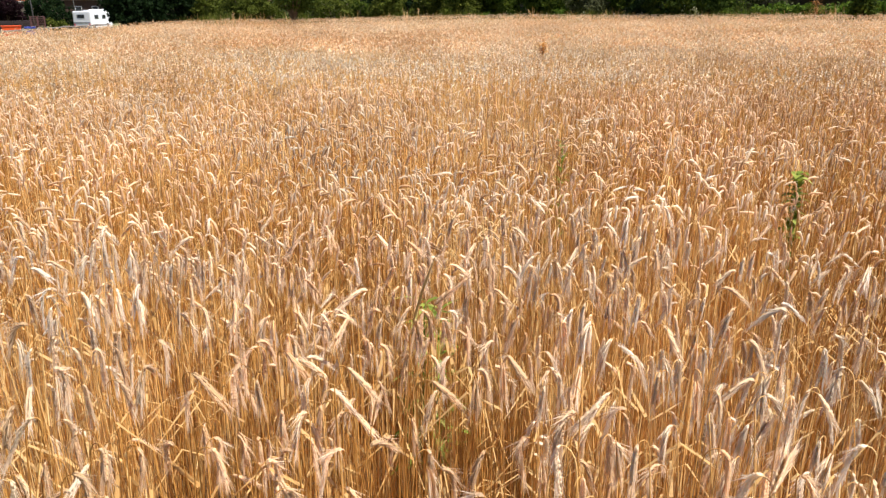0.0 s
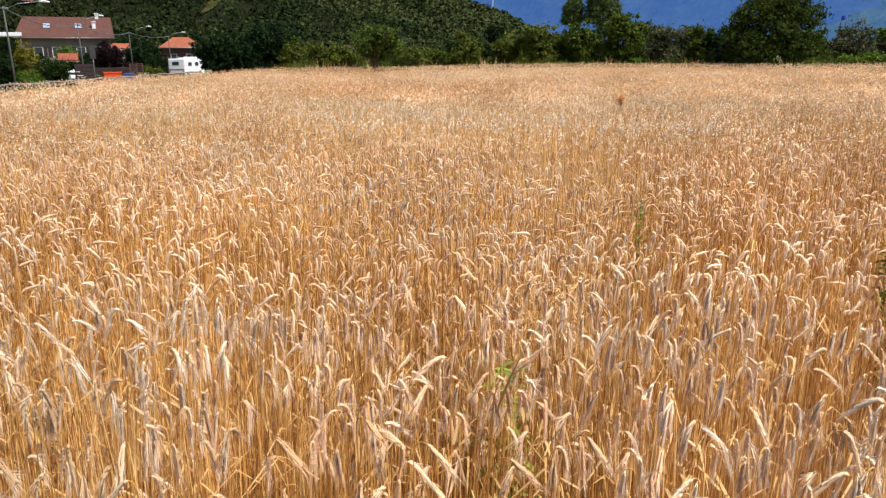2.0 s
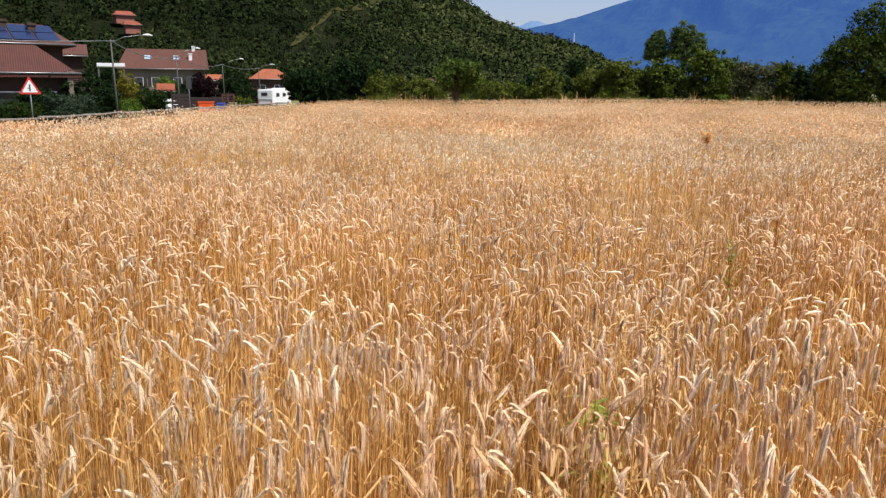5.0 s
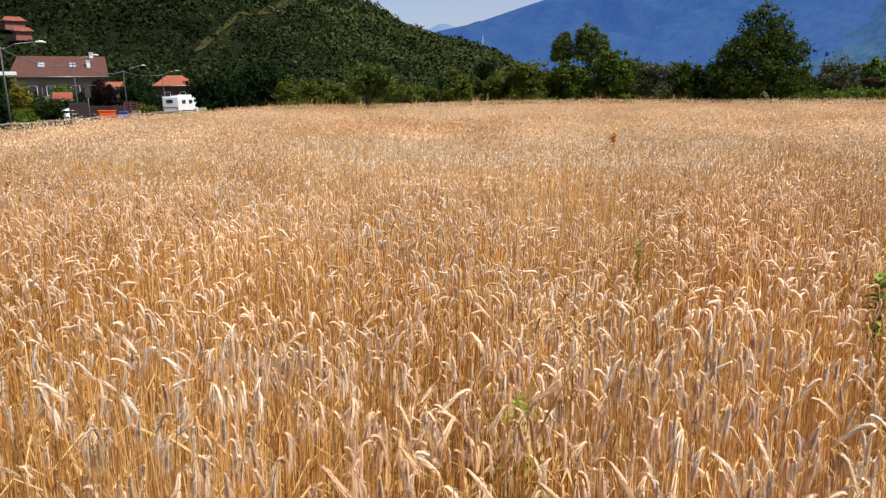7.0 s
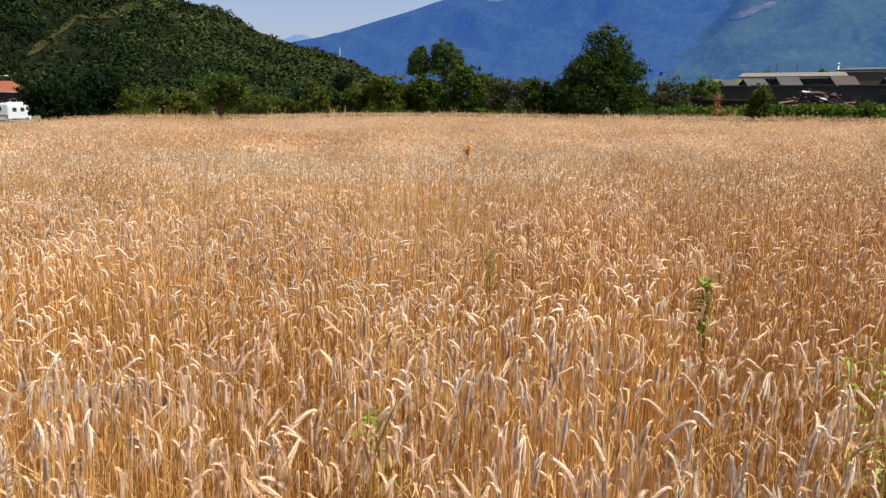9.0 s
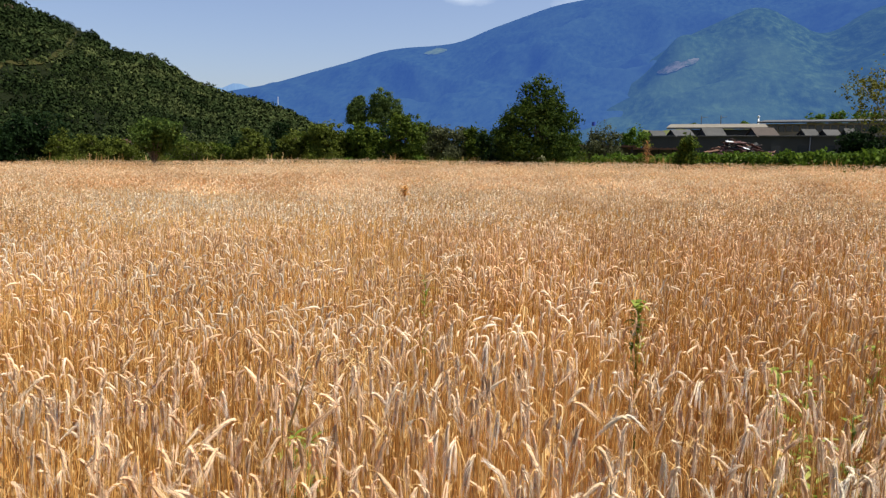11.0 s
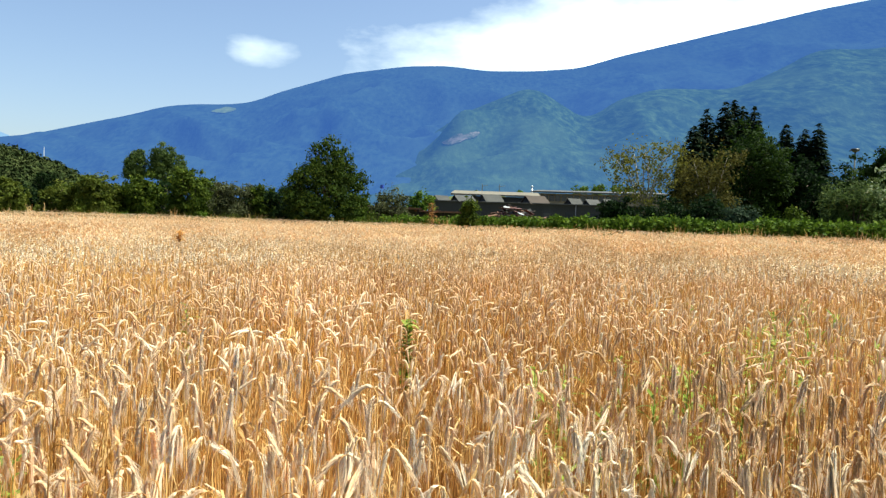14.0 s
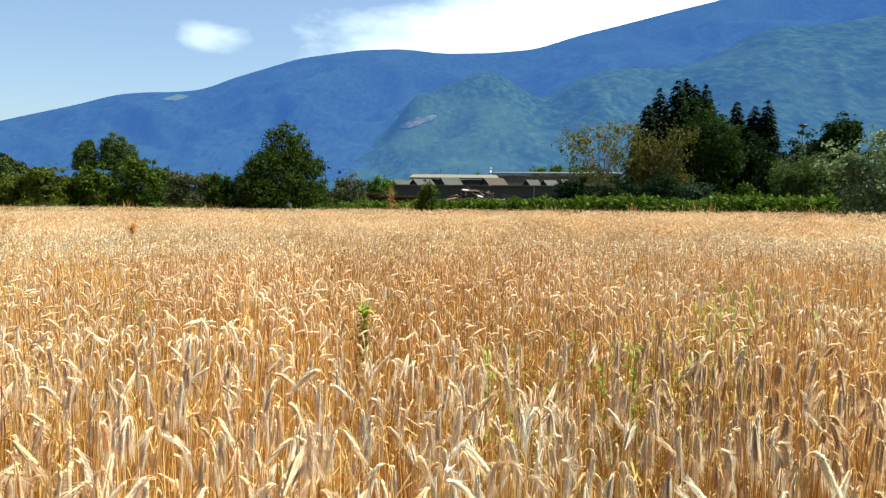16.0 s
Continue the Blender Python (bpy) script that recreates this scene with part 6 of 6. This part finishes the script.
def open_shed(az0, az1, d, top, deep, label):
    a = (az0 + az1) / 2
    w = d * math.tan(radians((az1 - az0) / 2)) * 2
    x, y = polar(a, d + deep / 2)
    z = float(ground_z(x, y))
    t = thing("open_shed", x, y, z, -a, label, "shed")
    roof = part("roof", box_bm(-w / 2 - 0.2, w / 2 + 0.2, -deep / 2 - 0.3, deep / 2, top - z - 0.12, top - z), M_RUST, t, "rusty corrugated roof")
    for k in range(int(w / 0.5)):
        part("rib", box_bm(-w / 2 + k * 0.5, -w / 2 + k * 0.5 + 0.08, -deep / 2 - 0.3, deep / 2, top - z, top - z + 0.05), M_RUST, t).parent = roof
    part("back_wall", box_bm(-w / 2, w / 2, deep / 2 - 0.15, deep / 2, -0.2, top - z - 0.12), M_DARKROOF, t)
    for k in range(5):
        px = -w / 2 + 0.1 + k * (w - 0.2) / 4
        part("post", box_bm(px - 0.06, px + 0.06, -deep / 2, -deep / 2 + 0.12, -0.2, top - z - 0.12), M_DARKWOOD, t)


open_shed(25.6, 30.4, 63, 2.62, 4.5, "low open shed with a rusty flat roof")
open_shed(30.2, 34.2, 66, 2.45, 4.5, "low open shed with a rusty roof and dark back wall")

M_RIDGETILE = surface("weathered_brown_sheets", (0.070, 0.050, 0.038), (0.040, 0.030, 0.024), 1.0, 0.9, 0.3, 0.02)
# the workshop: a long grey wall with small gables along its roof
wk, ww, wz = yard_box("workshop", 31.0, 46.8, 90, 4.05, 12, M_GREYWALL, M_DARKROOF, "long grey workshop with small gabled roof lights", "workshop")
wa = 38.9
for a, half, apex, base, roofm, deep in ((31.5, 1.1, 4.55, 3.95, M_PALEROOF, 1.5), (33.0, 1.3, 4.65, 3.95, M_DARKROOF, 2.2), (35.1, 1.2, 4.85, 3.95, M_PALEROOF, 2.3), (38.4, 1.3, 4.85, 3.95, M_RIDGETILE, 2.5),
                                         (41.6, 0.9, 4.65, 3.98, M_PALEROOF, 1.5), (42.9, 0.9, 4.6, 3.98, M_DARKROOF, 1.6), (44.2, 0.6, 4.7, 3.98, M_PALEROOF, 1.0)):
    cx = 90 * math.tan(radians(a - wa))
    swing = Matrix.Translation((cx, -5.0, 0)) @ Matrix.Rotation(radians(-60), 4, "Z") @ Matrix.Translation((-cx, 5.0, 0))
    bm = bmesh.new()
    x0, x1, y0, y1, e, r = cx - half, cx + half, -5.0, -5.0 + deep, base - wz, apex - wz
    vs = [bm.verts.new(p) for p in ((x0, y0, e), (x1, y0, e), (cx, y0, r), (x0, y1, e), (x1, y1, e), (cx, y1, r))]
    for q in ((0, 1, 2), (4, 3, 5), (0, 3, 4, 1), (1, 4, 5, 2), (3, 0, 2, 5)):
        bm.faces.new([vs[i] for i in q])
    bmesh.ops.transform(bm, matrix=swing, verts=bm.verts)
    gb = part("gable", bm, M_GREYWALL, wk, "grey gabled roof light")
    for sx in (-1, 1):
        bm = bmesh.new()
        o = 0.18
        k = (r - e) / half
        lo, hi = (cx + sx * (half + o), e - o * k), (cx, r)
        q = [bm.verts.new(p) for p in ((lo[0], y0 - 0.2, lo[1] + 0.02), (hi[0], y0 - 0.2, hi[1] + 0.02), (hi[0], y1, hi[1] + 0.02), (lo[0], y1, lo[1] + 0.02))]
        u = [bm.verts.new(p.co + Vector((0, 0, 0.09))) for p in q]
        for f4 in ((q[0], q[1], q[2], q[3]), (u[3], u[2], u[1], u[0]), (q[0], q[1], u[1], u[0]), (q[1], q[2], u[2], u[1]), (q[2], q[3], u[3], u[2]), (q[3], q[0], u[0], u[3])):
            bm.faces.new(f4)
        bmesh.ops.transform(bm, matrix=swing, verts=bm.verts)
        part("roof_slab", bm, roofm, wk).parent = gb
for k in range(7):
    px = -ww / 2 + 9 + k * 2.6
    part("window", box_bm(px - 0.5, px + 0.5, -6.04, -5.99, 1.6, 2.6, 0.01), M_GLASS, wk)
part("pipe", tube_bm([(ww * 0.2, -6.12, 0), (ww * 0.2, -6.12, 3.6)], (0.06, 0.06), 8), M_STEEL, wk, smooth=True)

# the pale roof and the long hall behind
def sloped_hall(az0, az1, d, eave, ridge, deep, wall, roof, label):
    """A hall under one long roof slope that falls towards the field."""
    a = (az0 + az1) / 2
    w = d * math.tan(radians((az1 - az0) / 2)) * 2
    x, y = polar(a, d + deep / 2)
    z = float(ground_z(x, y))
    t = thing("factory_hall", x, y, z, -a, label, "hall")
    part("wall", box_bm(-w / 2, w / 2, -deep / 2, deep / 2, -0.3, eave - z - 0.1), wall, t)
    bm = box_bm(-w / 2 - 0.4, w / 2 + 0.4, -deep / 2 - 0.8, deep / 2, 0, 0.22)
    for v_ in bm.verts:
        v_.co.z += eave - z + (ridge - eave) * (v_.co.y + deep / 2) / deep
    part("roof", bm, roof, t)
    return t, w, z


sloped_hall(32.9, 39.2, 106, 5.3, 6.0, 8, M_GREYWALL, M_STRIP, "low storage hall with a pale sloping roof")
hall, hw, hz_ = sloped_hall(38.9, 48.5, 118, 6.45, 7.25, 14, M_OLDWALL, M_GREYROOF, "long old factory hall with a row of small windows")
for k in range(20):
    px = -hw / 2 + 0.9 + k * (hw - 1.8) / 19
    fr = part("window", box_bm(px - 0.4, px + 0.4, -7.05, -6.99, 5.2 - hz_, 6.1 - hz_, 0.01), M_CONCRETE, hall)
    part("pane", box_bm(px - 0.33, px + 0.33, -7.06, -7.04, 5.27 - hz_, 6.03 - hz_), M_GLASS, hall).parent = fr

for a, d, h, w in ((14.6, 60.2, 1.55, 1.2), (9.3, 61.5, 1.5, 0.7), (25.9, 55.8, 1.5, 1.3), (27.2, 55.2, 1.4, 1.0), (24.4, 56.6, 1.5, 0.9), (41.5, 48.2, 1.9, 1.6), (43.3, 47.5, 1.8, 1.2)):
    tree("bush", a, d, h, w, M_LEAF_LIME, "low bright yellow-green weed bush at the field's edge", "bush", base=0.0, count=900, leaf=0.13, seed=600 + int(a), group="weed bushes at the edge")

# railway embankment
bm = bmesh.new()
prev = None
for k in range(41):
    a = 31 + 37 * k / 40
    ring = []
    for dd, zz in ((158, 0.2), (170, 6.9 + 0.055 * (a - 30)), (176, 7.1 + 0.055 * (a - 30)), (190, 0.2)):
        px, py = polar(a, dd)
        ring.append(bm.verts.new((px, py, zz + 0.25 * math.sin(a * 2.3))))
    if prev:
        for i in range(3):
            bm.faces.new((prev[i], ring[i], ring[i + 1], prev[i + 1]))
    prev = ring
M_BANK = surface("grassy_bank", (0.11, 0.12, 0.028), (0.06, 0.075, 0.018), 0.25, 0.95, 0.4, 0.05, fine=3)
tagged(part("embankment", bm, M_BANK, None), "long grassy railway embankment behind the halls", "embankment", kind="structure")
for a in (35.0, 36.3):
    x, y = polar(a, 173)
    p = thing("catenary_mast", x, y, 7.6, -a, "thin dark railway mast on the embankment", "mast", "railway masts")
    part("mast", tube_bm([(0, 0, 0), (0, 0, 2.6)], (0.12, 0.09), 6), M_STEEL, p)
    part("arm", tube_bm([(-0.2, 0, 2.1), (1.3, 0, 2.3)], (0.06, 0.04), 5), M_STEEL, p)
x, y = polar(38.75, 150)
p = thing("vent_pipe", x, y, 0.2, -38, "slim white vent pipe behind the halls", "pipe")
part("pipe", tube_bm([(0, 0, 0), (0, 0, 8.6)], (0.16, 0.16), 8), M_WHITE, p, smooth=True)
part("cap", tube_bm([(0, 0, 8.6), (0, 0, 8.85)], (0.3, 0.05), 8), M_WHITE, p, smooth=True)
x, y = polar(27.5, 84)
p = thing("water_tank", x, y, float(ground_z(x, y)), -27.5, "small blue water tank on a steel frame", "tank")
part("tank", tube_bm([(0, 0, 4.6), (0, 0, 5.0)], (0.2, 0.2), 12), M_BLUE, p)
for sx in (-0.2, 0.2):
    part("leg", box_bm(sx - 0.05, sx + 0.05, -0.05, 0.05, -0.2, 4.4), M_STEEL, p)


def scrap_heap(az0, az1, d, top):
    rg = random.Random(8)
    a = (az0 + az1) / 2
    w = d * math.tan(radians(az1 - az0)) / 2
    x, y = polar(a, d)
    z = float(ground_z(x, y))
    t = thing("scrap_heap", x, y, z, -a, "heap of old planks, sheet metal and scrap", "scrap heap")
    for k in range(230):
        px = rg.uniform(-w, w)
        py = rg.uniform(-1.2, 1.2)
        hh = (top - z) * (1 - abs(px / w) ** 1.6 * 0.55) * (1 - abs(py) / 2.2)
        pz = hh * rg.random() ** 0.4
        l, wd, th = rg.uniform(0.6, 2.1), rg.uniform(0.10, 0.6), rg.uniform(0.03, 0.1)
        bm = box_bm(-l / 2, l / 2, -wd / 2, wd / 2, -th / 2, th / 2)
        bmesh.ops.transform(bm, matrix=Matrix.Translation((px, py, max(0.1, pz))) @ Euler((rg.uniform(-.5, .5), rg.uniform(-.45, .45), rg.uniform(-1.2, 1.2))).to_matrix().to_4x4(), verts=bm.verts)
        part("scrap_piece", bm, rg.choice((M_RUST, M_RUST, M_DARKWOOD, M_DARKWOOD, M_TIMBER, M_PALLET, M_PALLET, M_DARKROOF, M_PALEROOF)), t)
    for k in range(3):
        bm = box_bm(-0.3, 0.3, -0.2, 0.2, -0.02, 0.02)
        bmesh.ops.transform(bm, matrix=Matrix.Translation((-0.6 + 1.4 * k, -0.8, (top - z) * (0.9 - 0.2 * k))) @ Euler((0.3, 0.2 * k, 0.5)).to_matrix().to_4x4(), verts=bm.verts)
        part("metal_sheet", bm, M_WHITE, t, "white sheet of metal")


scrap_heap(34.9, 40.0, 72, 3.4)

x, y = polar(60.5, 100)
p = thing("street_lamp", x, y, 0.3, -60, "tall slim dark street lamp behind the trees", "street lamp")
part("pole", tube_bm([(0, 0, -0.3), (0, 0, 10.9)], (0.12, 0.08), 8), M_BLACK, p, smooth=True)
part("lamp_head", tube_bm([(0, 0, 10.85), (0, 0, 11.05), (0, 0, 11.25)], (0.15, 0.5, 0.45), 12), M_BLACK, p, "round flat lamp head", smooth=True)
for a, w, h in ((42.3, 4.6, 2.6), (43.6, 5.0, 3.0), (44.9, 4.6, 3.2), (45.9, 3.6, 2.8), (34.4, 1.8, 1.2), (37.9, 2.2, 1.4)):
    b = tree("bush", a, 173, h, w, M_LEAF_LIME, "bright green bush on the railway embankment", "bush", base=0.0, count=1500, leaf=0.3, seed=400 + int(a), group="bushes on the embankment")
    b.location.z = 7.1 + 0.055 * (a - 30)
x, y = polar(4.22, 2300)
p = thing("pylon", x, y, 112, 0, "pale steel pylon far off before the mountain", "pylon")
part("mast", tube_bm([(0, 0, 0), (0, 0, 48)], (2.0, 1.2), 4), M_WHITE, p)

# ---- weeds in the crop ----
M_WEED = leafy("fresh_weed_leaf", ((0.0, (0.16, 0.23, 0.035)), (0.6, (0.34, 0.42, 0.08)), (1.0, (0.56, 0.60, 0.18))), 0.5, 0.5)
M_DOCK = leafy("rusty_dock", ((0.0, (0.20, 0.09, 0.03)), (1.0, (0.42, 0.23, 0.09))), 0.3, 0.7)
M_RUSTLEAF = leafy("rust_orange_leaf", ((0.0, (0.46, 0.22, 0.06)), (1.0, (0.70, 0.42, 0.15))), 0.4, 0.6)
M_HAY = leafy("pale_oat_grass", ((0.0, (0.60, 0.40, 0.17)), (1.0, (0.85, 0.66, 0.38))), 0.4, 0.5)
M_REEDSTEM = surface("brown_grass_stem", (0.48, 0.29, 0.12), (0.34, 0.20, 0.08), 9, 0.7, 0.2, 0.002)


def blade_mesh(name, blades, mat, seed):
    """Leaf blades: (root, direction, length, width, sag), each with a fold and six faces."""
    V, F, T = [], [], []
    rg = random.Random(seed)
    for root, d, L, w, sag in blades:
        d = Vector(d).normalized()
        side = d.cross(Vector((0, 0, 1)))
        side = side.normalized() if side.length > 0.01 else Vector((1, 0, 0))
        up = side.cross(d)
        b, tone = len(V), rg.random()
        for s in (0, 0.3, 0.65, 1.0):
            c = Vector(root) + d * L * s - Vector((0, 0, sag * L * s * s))
            ww = w * math.sin(3.14 * min(0.98, 0.12 + 0.8 * s)) if s < 1 else 0.001
            V.extend((tuple(c - side * ww + up * ww * 0.3), tuple(c), tuple(c + side * ww + up * ww * 0.3)))
            T.extend((tone,) * 3)
        for k in range(3):
            q = b + 3 * k
            F.extend(((q, q + 1, q + 4, q + 3), (q + 1, q + 2, q + 5, q + 4)))
    return mesh_from(name, np.array(V), np.array(F), [mat], tone=T, smooth=True)


def weed(name, x, y, h, n, length, width, mat, label, category, seed, stem=0.006, low=0.3, stem_mat=None):
    rg = random.Random(seed)
    t = thing(name, x, y, float(ground_z(x, y)), rg.uniform(0, 360), label, category)
    lean = (rg.uniform(-.06, .06), rg.uniform(-.06, .06))
    part("stem", tube_bm([(0, 0, -0.05), (lean[0] * 0.4, lean[1] * 0.4, h * 0.5), (*lean, h)], (stem * 1.3, stem, stem * 0.5), 6), stem_mat or mat, t, smooth=True)
    blades = []
    for k in range(n):
        s = low + (1 - low) * (k + rg.random()) / n
        a = 2.4 * k + rg.uniform(-.4, .4)
        up = rg.uniform(0.3, 1.6)
        blades.append(((lean[0] * s, lean[1] * s, h * s), (math.cos(a), math.sin(a), up), length * (1.15 - 0.6 * s) * rg.uniform(0.7, 1.2), width * (1.1 - 0.5 * s), rg.uniform(0.2, 0.8)))
    mesh_part("leaves", blade_mesh("leaves", blades, mat, seed), t)
    return t


weed("green_weed", 2.27, 3.63, 1.10, 40, 0.15, 0.042, M_WEED, "tall fresh green broad-leaved weed among the stalks", "weed", 1, 0.011, 0.66)
weed("dock_plant", 3.1, 13.1, 1.34, 44, 0.26, 0.034, M_RUSTLEAF, "rust-brown dock plant rising above the crop", "weed", 2, 0.006, 0.86, M_STRAW)
weed("dock_plant", *polar(31.4, 50), 2.5, 120, 0.85, 0.03, M_DOCK, "tall rust-brown withered dock at the hedge", "weed", 3, 0.014, 0.3)
weed("dry_weed", *polar(-8.6, 42), 1.75, 30, 0.2, 0.035, M_HAY, "pale dry seed stalk rising above the crop", "weed", 4, 0.012, 0.6)
weed("dry_weed", *polar(4.45, 45), 1.8, 30, 0.2, 0.035, M_HAY, "pale dry seed stalk rising above the crop", "weed", 5, 0.012, 0.6)
weed("dry_weed", *polar(3.6, 45.5), 1.6, 24, 0.2, 0.035, M_HAY, "pale dry seed stalk rising above the crop", "weed", 6, 0.012, 0.6)
for k, (wx, wy, wh) in enumerate(((3.16, 2.25, 0.98), (3.05, 2.4, 0.9), (5.65, 3.36, 1.0), (5.4, 3.5, 0.95), (5.8, 3.2, 0.92), (3.7, 2.3, 0.9), (2.2, 2.35, 0.95), (2.45, 2.6, 0.9), (2.3, 2.1, 0.85),
                                  (0.17, 2.5, 0.85), (0.24, 2.45, 0.8), (2.05, 2.0, 0.8), (3.3, 3.0, 0.85), (4.4, 2.6, 0.95), (1.35, 5.0, 0.95), (4.05, 2.65, 1.0), (4.25, 2.75, 0.95), (4.9, 3.1, 0.95), (5.2, 2.9, 1.0), (3.5, 2.05, 0.95), (3.75, 2.55, 0.9), (6.1, 3.7, 0.98), (4.6, 2.2, 0.9), (2.9, 1.95, 0.9), (5.0, 3.9, 0.95), (3.95, 2.5, 1.0), (4.2, 2.55, 1.02), (4.3, 2.9, 0.95), (2.55, 1.95, 0.98), (2.68, 2.05, 0.95), (2.45, 2.02, 0.93))):
    weed("green_weed", wx, wy, wh + 0.12, 40, 0.20, 0.016, M_WEED, "low green grassy weed between the ripe stalks", "weed", 20 + k, 0.004, 0.3)
for k, (wx, wy) in enumerate(((0.47, 2.95), (0.55, 3.02), (0.4, 3.0), (0.5, 2.86))):
    weed("oat_grass", wx, wy, 1.13, 30, 0.12, 0.006, M_HAY, "pale drooping oat grass standing in the crop", "grass", 50 + k, 0.003, 0.72)
# one long brown grass stalk close by
x, y = 0.0, 0.98
t = thing("grass_stalk", x, y, float(ground_z(x, y)), 0, "single tall brown grass stalk with a narrow seed head", "grass")
part("stem", tube_bm([(0.0, 0.22, -0.02), (0.03, 0.16, 0.8), (0.062, 0.08, 1.47)], (0.0013, 0.0012, 0.0010), 6), M_STRAW, t, smooth=True)
part("seed_head", tube_bm([(0.061, 0.083, 1.46), (0.069, 0.055, 1.51), (0.079, 0.01, 1.57), (0.092, -0.035, 1.63)], (0.0010, 0.0022, 0.0020, 0.0005), 7), M_REEDSTEM, t, "narrow brown seed head", smooth=True)
part("awn", tube_bm([(0.092, -0.035, 1.625), (0.104, -0.06, 1.67)], (0.0006, 0.0003), 4), M_REEDSTEM, t, smooth=True)
